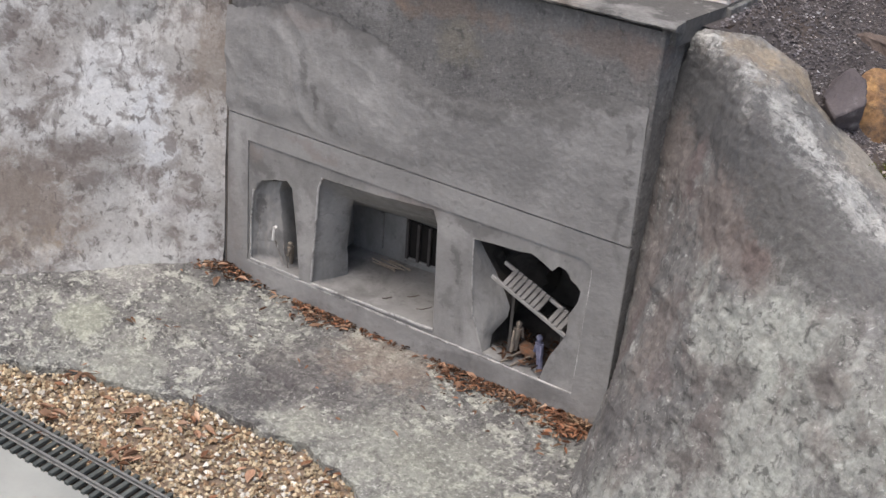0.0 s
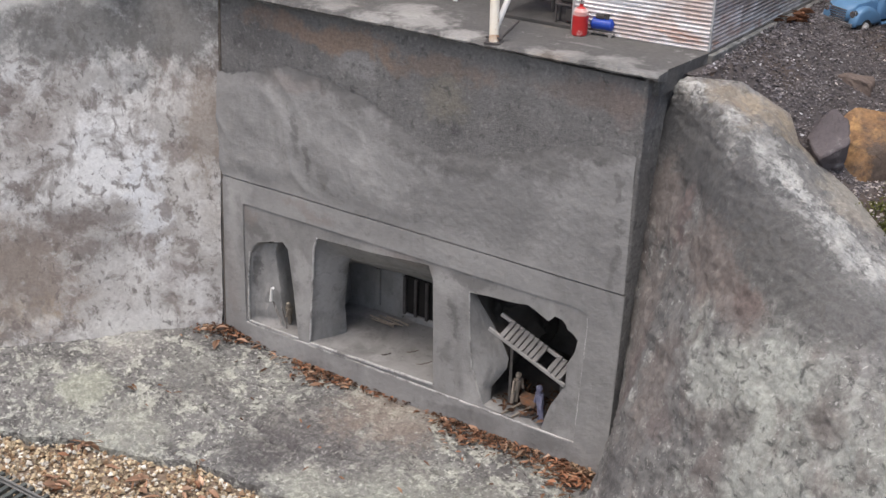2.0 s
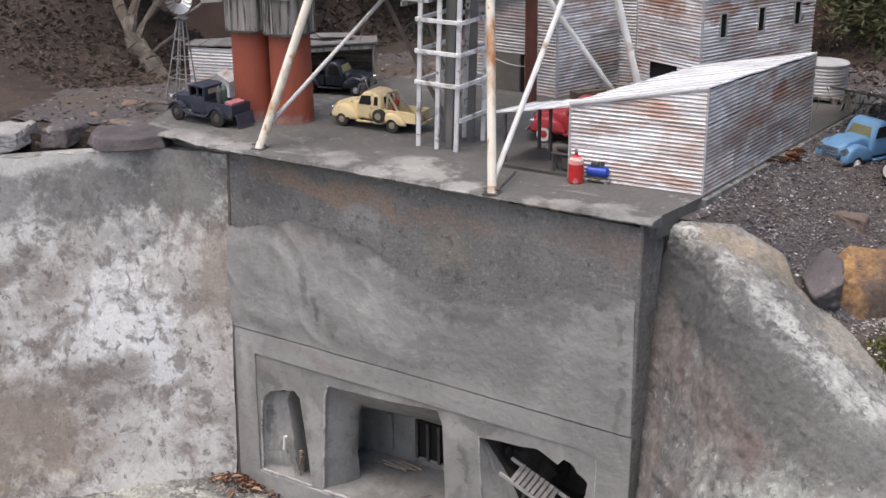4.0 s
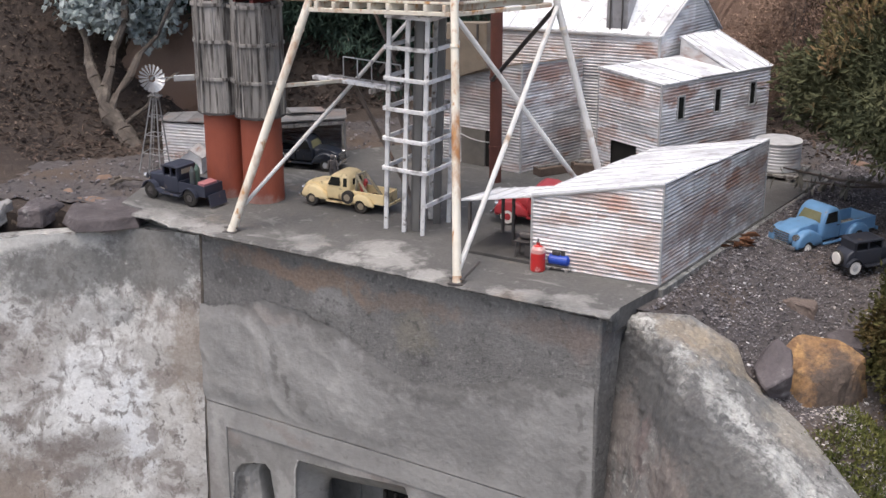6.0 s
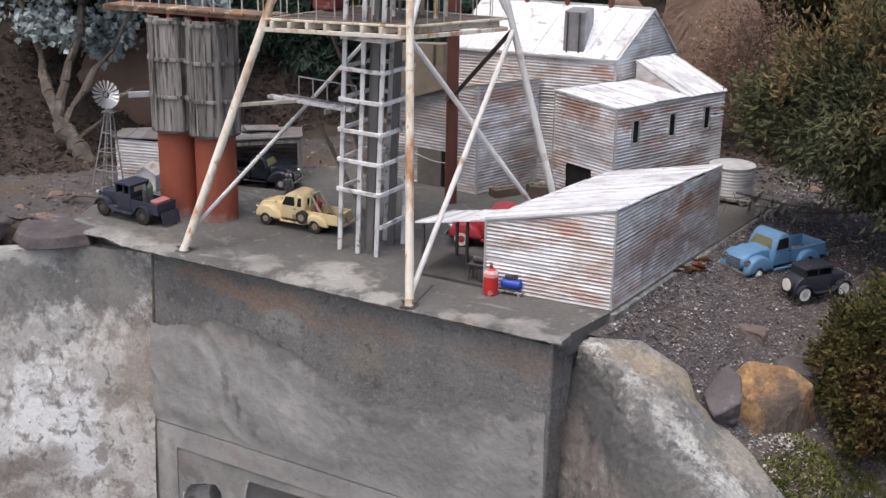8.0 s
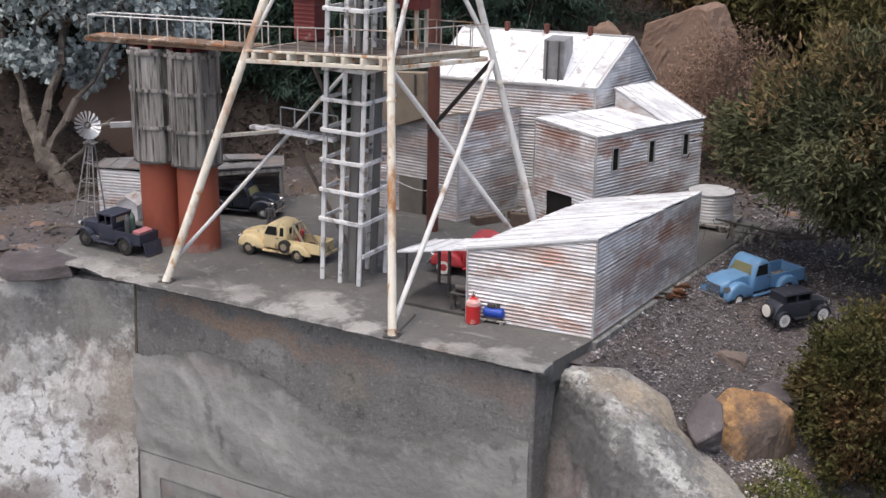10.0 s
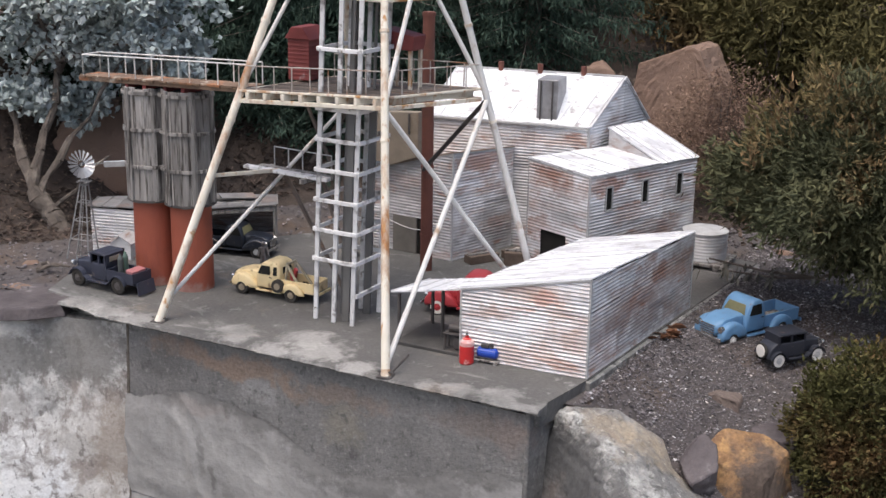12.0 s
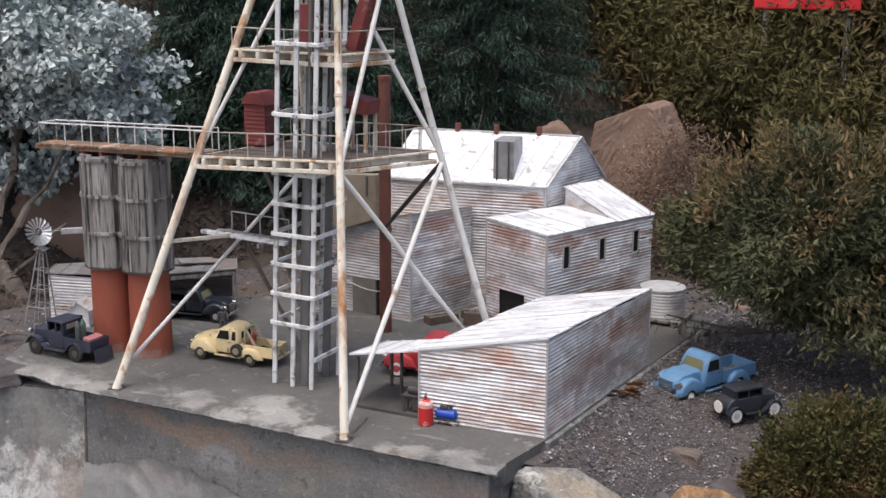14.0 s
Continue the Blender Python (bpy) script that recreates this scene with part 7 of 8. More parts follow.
def pickup(loc, rz, label, body, rim=None, white=False, scale=1.0, load=None, spare=True, group="model pickup trucks", cx=0.0, screen=None):
    """A rounded pickup of the fifties; nose to +x; cx: how much shorter the cab is at its back."""
    t = thing("pickup_truck", loc, rz, label, "truck", group)
    k = scale
    q = lambda pts: [(x * k, z * k) for x, z in pts]
    cabw, hoodw = 0.041 * k, 0.030 * k
    bm = B()
    prism(bm, q([(-0.034 + cx, 0.026), (0.036, 0.026), (0.037, 0.060), (0.030, 0.078), (0.023, 0.0895), (0.014, 0.0958), (0.006, 0.0982), (-0.016 + cx, 0.0978), (-0.028 + cx, 0.0925), (-0.035 + cx, 0.080), (-0.037 + cx, 0.062)]), -cabw, cabw, 0.008 * k,
          lambda x, z: 1 - 2.6 * max(0, z / k - 0.060))
    cab = part("cab", bm, body, t, smooth=True)
    bm = B()
    prism(bm, q([(0.032, 0.028), (0.110, 0.028), (0.1155, 0.038), (0.1155, 0.049), (0.108, 0.0575), (0.090, 0.0625), (0.060, 0.0665), (0.032, 0.068)]), -hoodw, hoodw, 0.011 * k, lambda x, z: 1 - 3.0 * max(0, x / k - 0.055))
    part("hood", bm, body, t, smooth=True)
    for s in (-1, 1):
        bm = B()
        prism(bm, q([(0.032, 0.022), (0.034, 0.032)] + [(0.044, 0.043), (0.054, 0.052), (0.066, 0.0575), (0.080, 0.059), (0.094, 0.0555), (0.105, 0.048), (0.112, 0.037), (0.1135, 0.026), (0.110, 0.020)] + arch(0.080, 0.0225, 0.020)),
              s * 0.024 * k, s * 0.0455 * k, 0.0075 * k)
        part("front_fender", bm, body, t, smooth=True)
        bm = B()
        prism(bm, q([(-0.040, 0.024), (-0.043, 0.035), (-0.050, 0.044), (-0.060, 0.0495), (-0.073, 0.0515), (-0.087, 0.049), (-0.099, 0.042), (-0.107, 0.032), (-0.111, 0.022)] + arch(-0.072, 0.0225, 0.020, 8, 180, 0)[::-1][::-1]),
              s * 0.033 * k, s * 0.0475 * k, 0.006 * k)
        part("rear_fender", bm, body, t, smooth=True)
        bm = B()
        box(bm, (-0.004 * k, s * 0.041 * k, 0.021 * k), (0.078 * k, 0.010 * k, 0.004 * k), (0, 0, 0), 0.001 * k)
        part("running_board", bm, body, t)
        for xa, xb, xc in ((-0.008, 0.029, 0.0195), (-0.029, -0.017, -0.018))[: 1 if cx else 2]:
            bm = B()
            prism(bm, q([(xa, 0.065), (xb, 0.065), (xc, 0.087), (xa + 0.001, 0.088)]), s * 0.0405 * k, s * 0.0418 * k, 0, lambda x, z: 1 - 2.6 * max(0, z / k - 0.060))
            part("side_window", bm, glass_dark, cab)
        bm = B()
        box(bm, (-0.010 * k, s * 0.0418 * k, 0.058 * k), (0.008 * k, 0.0015 * k, 0.0018 * k))
        part("door_handle", bm, chrome, cab)
        bm = B()
        rod(bm, (0.104 * k, s * 0.034 * k, 0.046 * k), (0.112 * k, s * 0.034 * k, 0.046 * k), 0.0075 * k, 0.0068 * k, 14)
        part("headlight", bm, chrome, t)
        for x in (0.080, -0.072):
            wheel(t, x * k, s * 0.0385 * k, 0.0195 * k, 0.013 * k, white=white, rim_m=rim or body)
        bm = B()
        box(bm, ((-0.087 + cx / 2) * k, s * 0.034 * k, 0.042 * k), ((0.098 + cx) * k, 0.004 * k, 0.028 * k), (0, 0, 0), 0.001 * k)
        part("bed_side", bm, body, t)
    bm = B()
    prism(bm, [(-0.031 * k, 0.066 * k), (0.031 * k, 0.066 * k), (0.024 * k, 0.086 * k), (-0.024 * k, 0.086 * k)], -0.0006, 0.0006)
    m = pose(0.0405 * k, 0, 0.0, 0, 0, 90)
    for v in bm.verts:
        z = v.co.z
        v.co = V((0.0372 * k - (z - 0.062 * k) * 0.46 + v.co.y, v.co.x, z))
    part("windscreen", bm, screen or glass_dark, cab)
    bm = B()
    prism(bm, [(-0.022 * k, 0.068 * k), (0.022 * k, 0.068 * k), (0.020 * k, 0.084 * k), (-0.020 * k, 0.084 * k)], -0.0006, 0.0006)
    for v in bm.verts:
        v.co = V(((-0.0375 + cx) * k + (v.co.z - 0.062 * k) * 0.10 + v.co.y, v.co.x, v.co.z))
    part("rear_window", bm, glass_dark, cab)
    bm = B()
    box(bm, ((-0.087 + cx / 2) * k, 0, 0.029 * k), ((0.096 + cx) * k, 0.068 * k, 0.004 * k))
    part("bed_floor", bm, grey_wood, t)
    for x in (-0.0395 + cx, -0.136):
        bm = B()
        box(bm, (x * k, 0, 0.042 * k), (0.004 * k, 0.068 * k, 0.026 * k), (0, 0, 0), 0.001 * k)
        part("tailgate" if x < -0.1 else "bed_front", bm, body, t)
    for x, w in ((0.1195, 0.088), (-0.144, 0.076)):
        bm = B()
        box(bm, (x * k, 0, 0.026 * k), (0.004 * k, w * k, 0.008 * k), (0, 0, 0), 0.0015 * k)
        part("bumper", bm, chrome if x > 0 else body, t)
    bm = B()
    for i in range(5):
        box(bm, (0.1150 * k, 0, (0.032 + 0.005 * i) * k), (0.004 * k, 0.040 * k, 0.0022 * k))
    part("grille", bm, chrome, t)
    if spare:
        bm = B()
        rod(bm, (-0.035 * k, 0.040 * k, 0.040 * k), (-0.035 * k, 0.0505 * k, 0.040 * k), 0.0175 * k, seg=20)
        sp = part("spare_wheel", bm, rubber, t)
        bm = B()
        rod(bm, (-0.035 * k, 0.049 * k, 0.040 * k), (-0.035 * k, 0.0525 * k, 0.040 * k), 0.009 * k, seg=14)
        part("spare_rim", bm, rim or body, sp)
    if load:
        load(t, k)
    return t


def crane_load(t, k):
    """A wrecker frame and odds and ends in the bed."""
    wood = mat("load_timber", (0.30, 0.26, 0.18), (0.44, 0.40, 0.30), 40, 0.9, bump=0.2)
    for s in (-1, 1):
        bm = B()
        beam(bm, (-0.046 * k, s * 0.026 * k, 0.032 * k), (-0.048 * k, s * 0.02 * k, 0.094 * k), 0.005 * k, 0.005 * k)
        part("wrecker_post", bm, wood, t)
        bm = B()
        beam(bm, (-0.048 * k, s * 0.02 * k, 0.094 * k), (-0.094 * k, s * 0.028 * k, 0.034 * k), 0.005 * k, 0.005 * k)
        part("wrecker_stay", bm, wood, t)
    bm = B()
    beam(bm, (-0.048 * k, -0.022 * k, 0.094 * k), (-0.048 * k, 0.022 * k, 0.094 * k), 0.005 * k, 0.005 * k)
    part("wrecker_bar", bm, wood, t)
    bm = B()
    beam(bm, (-0.052 * k, 0.0, 0.034 * k), (-0.070 * k, 0.01 * k, 0.082 * k), 0.006 * k, 0.012 * k)
    beam(bm, (-0.062 * k, 0.014 * k, 0.034 * k), (-0.056 * k, 0.014 * k, 0.078 * k), 0.006 * k, 0.006 * k)
    part("jack", bm, paint("jack_red", (0.40, 0.06, 0.06)), t, "red lifting jack")


yellow = paint("cream_yellow_paint", (0.78, 0.63, 0.36), 0.55, (0.24, 0.16, 0.09), 0.62)
hub_tan = paint("dusty_tan_hub", (0.30, 0.25, 0.18), 0.7)
pickup((-0.930, 0.330, 0), 183.7, "cream-yellow rounded pickup truck with a timber wrecker frame", yellow, hub_tan, False, 1.02, crane_load)
hazy_pane = mat("hazy_tan_windscreen", (0.13, 0.125, 0.065), (0.20, 0.19, 0.11), 40, 0.35, bump=0, spec=0.4)
dark_blue = paint("blue_black_paint", (0.018, 0.022, 0.032), 0.35)
pickup((-1.262, 0.590, 0), 12, "blue-black rounded pickup truck parked inside the open shed", dark_blue, trim_mat, False, 0.98, None, False, cx=0.012, screen=hazy_pane)
red_p = paint("faded_red_paint", (0.46, 0.05, 0.06), 0.4)
pickup((-0.398, 0.480, 0), 192, "faded red pickup truck with whitewall tyres behind the carport", red_p, None, True, 1.13, None, False)
blue_p = paint("light_blue_paint", (0.13, 0.275, 0.46), 0.5)
pickup((0.228, 0.778, -0.036), 243, "light blue rounded pickup truck parked on the gravel", blue_p, white_rubber, False, 1.16, None, False, cx=0.014, screen=hazy_pane)


def vintage(loc, rz, label, body, car=True, scale=1.0):
    """An upright vehicle of the twenties; nose to +x."""
    t = thing("vintage_car" if car else "vintage_truck", loc, rz, label, "car" if car else "truck")
    k = scale
    q = lambda pts: [(x * k, z * k) for x, z in pts]
    bm = B()
    prism(bm, q([(0.022, 0.026), (0.078, 0.026), (0.080, 0.058), (0.022, 0.062)]), -0.019 * k, 0.019 * k, 0.004 * k, lambda x, z: 1 - 2.0 * max(0, x / k - 0.04))
    part("hood", bm, body, t, smooth=True)
    bm = B()
    box(bm, (0.081 * k, 0, 0.043 * k), (0.004 * k, 0.036 * k, 0.036 * k), (0, 0, 0), 0.001 * k)
    part("radiator", bm, chrome, t)
    bm = B()
    x0 = -0.062 if car else -0.022
    prism(bm, q([(x0, 0.024), (0.024, 0.024), (0.024, 0.064), (x0, 0.064)]), -0.029 * k, 0.029 * k, 0.003 * k)
    cab = part("body_tub", bm, body, t, smooth=True)
    bm = B()
    prism(bm, q([(x0 - 0.003, 0.084), (0.029, 0.084), (0.030, 0.087), (0.018, 0.0905), (x0 + 0.008, 0.0905), (x0 - 0.003, 0.087)]), -0.031 * k, 0.031 * k, 0.002 * k)
    part("roof", bm, body, t)
    for s in (-1, 1):
        for x in (0.023, x0 + 0.002, (x0 + 0.02) / 2):
            bm = B()
            beam(bm, (x * k, s * 0.0275 * k, 0.062 * k), (x * k, s * 0.0275 * k, 0.085 * k), 0.004 * k, 0.004 * k)
            part("pillar", bm, body, t)
        bm = B()
        pts = [(0.030, 0.022), (0.044, 0.030)] + arch(0.064, 0.0235, 0.021, 6, 150, 20) + [(0.090, 0.024)]
        for a, b in zip(pts, pts[1:]):
            beam(bm, (a[0] * k, s * 0.031 * k, a[1] * k), (b[0] * k, s * 0.031 * k, b[1] * k), 0.015 * k, 0.0022 * k)
        part("front_mudguard", bm, body, t)
        bm = B()
        pts = [(-0.030, 0.022)] + arch(-0.062, 0.0235, 0.021, 6, 20, 170)
        for a, b in zip(pts, pts[1:]):
            beam(bm, (a[0] * k, s * 0.031 * k, a[1] * k), (b[0] * k, s * 0.031 * k, b[1] * k), 0.015 * k, 0.0022 * k)
        part("rear_mudguard", bm, body, t)
        bm = B()
        box(bm, (0.0, s * 0.033 * k, 0.021 * k), (0.064 * k, 0.012 * k, 0.003 * k))
        part("running_board", bm, body, t)
        for x in (0.064, -0.062):
            wheel(t, x * k, s * 0.031 * k, 0.0205 * k, 0.009 * k, white=car, rim_m=trim_mat if car else dark_steel)
        bm = B()
        rod(bm, (0.080 * k, s * 0.024 * k, 0.052 * k), (0.088 * k, s * 0.024 * k, 0.052 * k), 0.0065 * k, seg=12)
        part("headlamp", bm, chrome, t)
    bm = B()
    box(bm, (0.0245 * k, 0, 0.073 * k), (0.0015 * k, 0.05 * k, 0.022 * k))
    part("windscreen", bm, glass_dark, cab)
    if car:
        bm = B()
        box(bm, (x0 * k, 0, 0.073 * k), (0.004 * k, 0.054 * k, 0.024 * k))
        part("rear_panel", bm, body, t)
        bm = B()
        prism(bm, q([(-0.058, 0.024), (-0.058, 0.066), (-0.068, 0.064), (-0.078, 0.057), (-0.086, 0.045), (-0.089, 0.030), (-0.088, 0.024)]), -0.027 * k, 0.027 * k, 0.004 * k)
        part("tail_deck", bm, body, t, smooth=True)
        bm = B()
        rod(bm, (-0.0885 * k, 0, 0.042 * k), (-0.0955 * k, 0, 0.042 * k), 0.020 * k, seg=20)
        sp = part("spare_wheel", bm, rubber, t)
        bm = B()
        rod(bm, (-0.0945 * k, 0, 0.042 * k), (-0.0975 * k, 0, 0.042 * k), 0.0165 * k, seg=18)
        part("spare_cover", bm, white_rubber, sp)
    else:
        bm = B()
        box(bm, (-0.0225 * k, 0, 0.073 * k), (0.003 * k, 0.054 * k, 0.024 * k))
        part("cab_back", bm, body, t)
        bm = B()
        box(bm, (-0.0245 * k, 0, 0.075 * k), (0.002 * k, 0.034 * k, 0.011 * k))
        part("rear_window", bm, mat("dusty_pane", (0.25, 0.22, 0.18), (0.34, 0.30, 0.25), 40, 0.4, bump=0), t)
        bm = B()
        box(bm, (-0.066 * k, 0, 0.030 * k), (0.082 * k, 0.060 * k, 0.004 * k))
        for s in (-1, 1):
            box(bm, (-0.066 * k, s * 0.029 * k, 0.042 * k), (0.082 * k, 0.003 * k, 0.024 * k))
        box(bm, (-0.106 * k, 0, 0.042 * k), (0.003 * k, 0.060 * k, 0.024 * k))
        box(bm, (-0.026 * k, 0, 0.042 * k), (0.003 * k, 0.060 * k, 0.024 * k))
        part("tray", bm, body, t)
        bm = B()
        box(bm, (-0.118 * k, 0, 0.020 * k), (0.003 * k, 0.055 * k, 0.030 * k), (0, 12, 0))
        part("mud_flap", bm, body, t)
        for x, y, c in ((-0.046, -0.012, (0.10, 0.16, 0.13)), (-0.050, 0.008, (0.08, 0.09, 0.09))):
            bm = B()
            rod(bm, (x * k, y * k, 0.032 * k), (x * k, y * k, 0.078 * k), 0.007 * k, seg=12)
            rod(bm, (x * k, y * k, 0.078 * k), (x * k, y * k, 0.090 * k), 0.007 * k, 0.002 * k, 12)
            part("gas_bottle", bm, paint("bottle_paint", c), t, "tall gas bottle in the tray")
        bm = B()
        box(bm, (-0.092 * k, 0.004, 0.056 * k), (0.022 * k, 0.044 * k, 0.008 * k), (0, -8, 0), 0.002)
        part("tool_box", bm, paint("pale_red", (0.42, 0.17, 0.18)), t, "red and white tool box")


vintage((-1.354, 0.139, 0), 179, "blue-black vintage pickup truck with gas bottles in its tray", paint("navy_paint", (0.036, 0.041, 0.062), 0.5), False, 1.16)
vintage((0.374, 0.668, -0.036), 54, "black vintage touring car with white wheels on the gravel", paint("black_paint", (0.028, 0.031, 0.042), 0.5), True, 0.93)


# ---- small figures, ladder and tools ----
def figure(loc, rz, label, material, h=0.075, lean=0.0, group="tiny figures"):
    t = B()
    k = h / 0.075
    for a, b, r0, r1 in (((0.006, 0, 0), (0.005, 0, 0.034), 0.005, 0.0055), ((-0.006, 0, 0), (-0.005, 0, 0.034), 0.005, 0.0055), ((0, 0, 0.032), (0, 0, 0.058), 0.0085, 0.010),
                         ((0.011, 0, 0.057), (0.016, -0.006, 0.032), 0.0034, 0.003), ((-0.011, 0, 0.057), (-0.016, -0.006, 0.032), 0.0034, 0.003), ((0, 0, 0.058), (0, 0, 0.063), 0.004, 0.004)):
        rod(t, V(a) * k, V(b) * k, r0 * k, r1 * k, 8)
    bmesh.ops.create_icosphere(t, subdivisions=2, radius=0.0075 * k, matrix=Matrix.Translation((0, 0, 0.069 * k)))
    for v in t.verts:
        v.co.x += lean * v.co.z
    ob = part("figurine", t, material, None, label, True)
    ob.matrix_world = pose(loc[0] * U, loc[1] * U, loc[2] * U, 0, 0, rz)
    return tagged(ob, category="figurine", group=group)


clay = mat("dusty_clay", (0.20, 0.17, 0.14), (0.32, 0.28, 0.23), 60, 0.8, bump=0)
figure((-1.115, 0.520, 0), 30, "tiny plain grey figurine beside the dark truck", mat("grey_clay", (0.10, 0.09, 0.09), (0.22, 0.20, 0.19), 120, 0.8, bump=0), 0.072)
figure((-1.005, 0.050, -0.920), -60, "tiny plain brown figurine bending in the small recess", clay, 0.075, 0.35)
figure((-0.302, 0.050, -0.915), 70, "tiny plain dusty figurine standing inside the cave", clay, 0.080, 0.15)
figure((-0.215, 0.030, -0.925), -40, "tiny plain blue-grey figurine leaning in the cave mouth", mat("blue_clay", (0.10, 0.11, 0.18), (0.20, 0.20, 0.27), 60, 0.8, bump=0), 0.085, -0.25)
lamp = thing("white_peg", (-1.040, 0.012, -0.848), 0, "small bright white peg in the small recess", "peg")
bm = B()
rod(bm, (0, 0, 0), (0.004, 0, 0.040), 0.004, 0.003, 8)
rod(bm, (0.004, 0, 0.036), (0.012, -0.002, 0.044), 0.004, 0.004, 8)
part("peg_stem", bm, mat("bright_white", (0.80, 0.79, 0.76), (0.86, 0.85, 0.82), 40, 0.5, bump=0), lamp)
bm = B()
rod(bm, (0.006, 0.004, -0.002), (0.04, 0.01, -0.10), 0.003, seg=6)
rod(bm, (0.03, 0.008, -0.01), (0.05, 0.012, -0.10), 0.002, seg=6)
part("peg_prop", bm, grey_wood, lamp)
old_plank = mat("dusty_grey_plank", (0.22, 0.215, 0.205), (0.36, 0.35, 0.335), 40, 0.9, bump=0.3, rnd=0.06)
worn_plank = mat("worn_grey_plank", (0.13, 0.127, 0.122), (0.22, 0.215, 0.205), 40, 0.9, bump=0.3, rnd=0.08)
trolley = thing("broken_platform", (-0.24, 0.02, -0.72), 0, "grey toppled plank platform hanging across the cave", "platform")
pa, pb, po = V((-0.352, -0.002, -0.700)), V((-0.144, -0.002, -0.785)), V((0.010, 0.040, 0.024))
for f, m in ((0.0, 0.0), (1.0, 0.005)):
    bm = B()
    beam(bm, pa + po * f, pb.lerp(pa, m) + po * f, 0.007, 0.009, 0.001)
    part("side_rail", bm, old_plank, trolley, world=True)
for k in range(13):
    if k in (8, 9):
        continue
    p = pa.lerp(pb, 0.17 + 0.062 * k)
    bm = B()
    beam(bm, p + V((0, 0, 0.0055)) - po * 0.02, p + po * 1.02 + V((0, 0, 0.0055)), 0.0132, 0.0036, 0.0005)
    part("plank", bm, worn_plank, trolley, world=True)
for a, b in (((-0.31, 0.04, -0.695), (-0.315, 0.05, -0.92)), ((-0.17, 0.035, -0.765), (-0.16, 0.03, -0.915))):
    bm = B()
    beam(bm, a, b, 0.007, 0.007)
    part("prop", bm, cave_mat, trolley, world=True)
barrow = thing("handcart", (-0.262, 0.035, -0.928), 0, "tiny rusty handcart with two long shafts in the cave", "handcart")
bm = B()
prism(bm, [(-0.02, 0.012), (0.016, 0.012), (0.024, 0.034), (-0.026, 0.034)], -0.015, 0.015, 0.002)
for v in bm.verts:
    v.co += V((0.0, 0.03, 0))
part("cart_tub", bm, rust_wood, barrow)
for x in (-0.014, 0.014):
    bm = B()
    beam(bm, (x, 0.03, 0.018), (x - 0.03, -0.036, 0.004), 0.004, 0.004)
    part("shaft", bm, clay, barrow)
bm = B()
rod(bm, (-0.004, 0.045, 0.010), (0.004, 0.045, 0.010), 0.010, seg=12)
part("wheel", bm, dark_steel, barrow)
straw = thing("straw_bundle", (-0.79, 0.20, -0.915), 0, "dry stalks lying on the floor of the wide recess", "straw")
rng = random.Random(9)
for k in range(9):
    bm = B()
    a = V((rng.uniform(-0.05, 0.03), rng.uniform(-0.03, 0.02), 0.005 + 0.002 * (k % 3)))
    rod(bm, a, a + V((rng.uniform(0.05, 0.10), rng.uniform(-0.03, 0.01), rng.uniform(0, 0.006))), 0.0018, seg=5)
    part("stalk", bm, clay, straw)
for c, s in (((-0.655, 0.10, -0.922), 0.010), ((-0.60, 0.06, -0.920), 0.014), ((-0.70, 0.05, -0.921), 0.008)):
    bm = B()
    for i in range(5):
        a, b = i / 5, (i + 1) / 5
        rod(bm, (c[0] + s * 2 * a, c[1] + s * 2.5 * a * a, c[2] + 0.004), (c[0] + s * 2 * b, c[1] + s * 2.5 * b * b, c[2] + 0.004), 0.0016, seg=5)
    tagged(part("dry_twig", bm, bark_mat, None, "short curved dry twig on the recess floor"), category="twig", group="dry twigs")

# ---- stones ----
def stone(name, loc, size, rz, label, material, seed, flat=False, cuts=7, category="rock", group="", tilt=(0, 0)):
    """A rough stone cut by random planes, standing on loc."""
    rng = random.Random(seed)
    bm = B()
    bmesh.ops.create_icosphere(bm, subdivisions=5 if category == "boulder" else 4, radius=1.0)
    planes = []
    for _ in range(cuts):
        d = V((rng.uniform(-1, 1), rng.uniform(-1, 1), rng.uniform(-0.5, 1))).normalized()
        planes.append((d, rng.uniform(0.55, 0.85)))
    planes.append((V((0, 0, 1)), 0.55 if flat else 0.8))
    for v in bm.verts:
        for d, h in planes:
            e = v.co.dot(d) - h
            if e > 0:
                v.co -= d * e * (0.75 if category == "boulder" else 0.94)
        v.co *= 1 + 0.05 * fbm(v.co.x + seed, v.co.y, v.co.z, 2.5) + (0.06 * fbm(v.co.x, v.co.y + seed, v.co.z, 1.3) if category == "boulder" else 0)
        v.co.z = max(v.co.z, -0.5)
    rt = pose(0, 0, 0, tilt[0], tilt[1], 0)
    for v in bm.verts:
        v.co = rt @ V((v.co.x * size[0], v.co.y * size[1], (v.co.z + 0.5) * size[2] / 1.4))
    ob = part(name, bm, material, None, label, True)
    for p in ob.data.polygons:
        p.use_smooth = category == "boulder"
    ob.matrix_world = pose(loc[0] * U, loc[1] * U, loc[2] * U, 0, 0, rz)
    return tagged(ob, category=category, group=group)


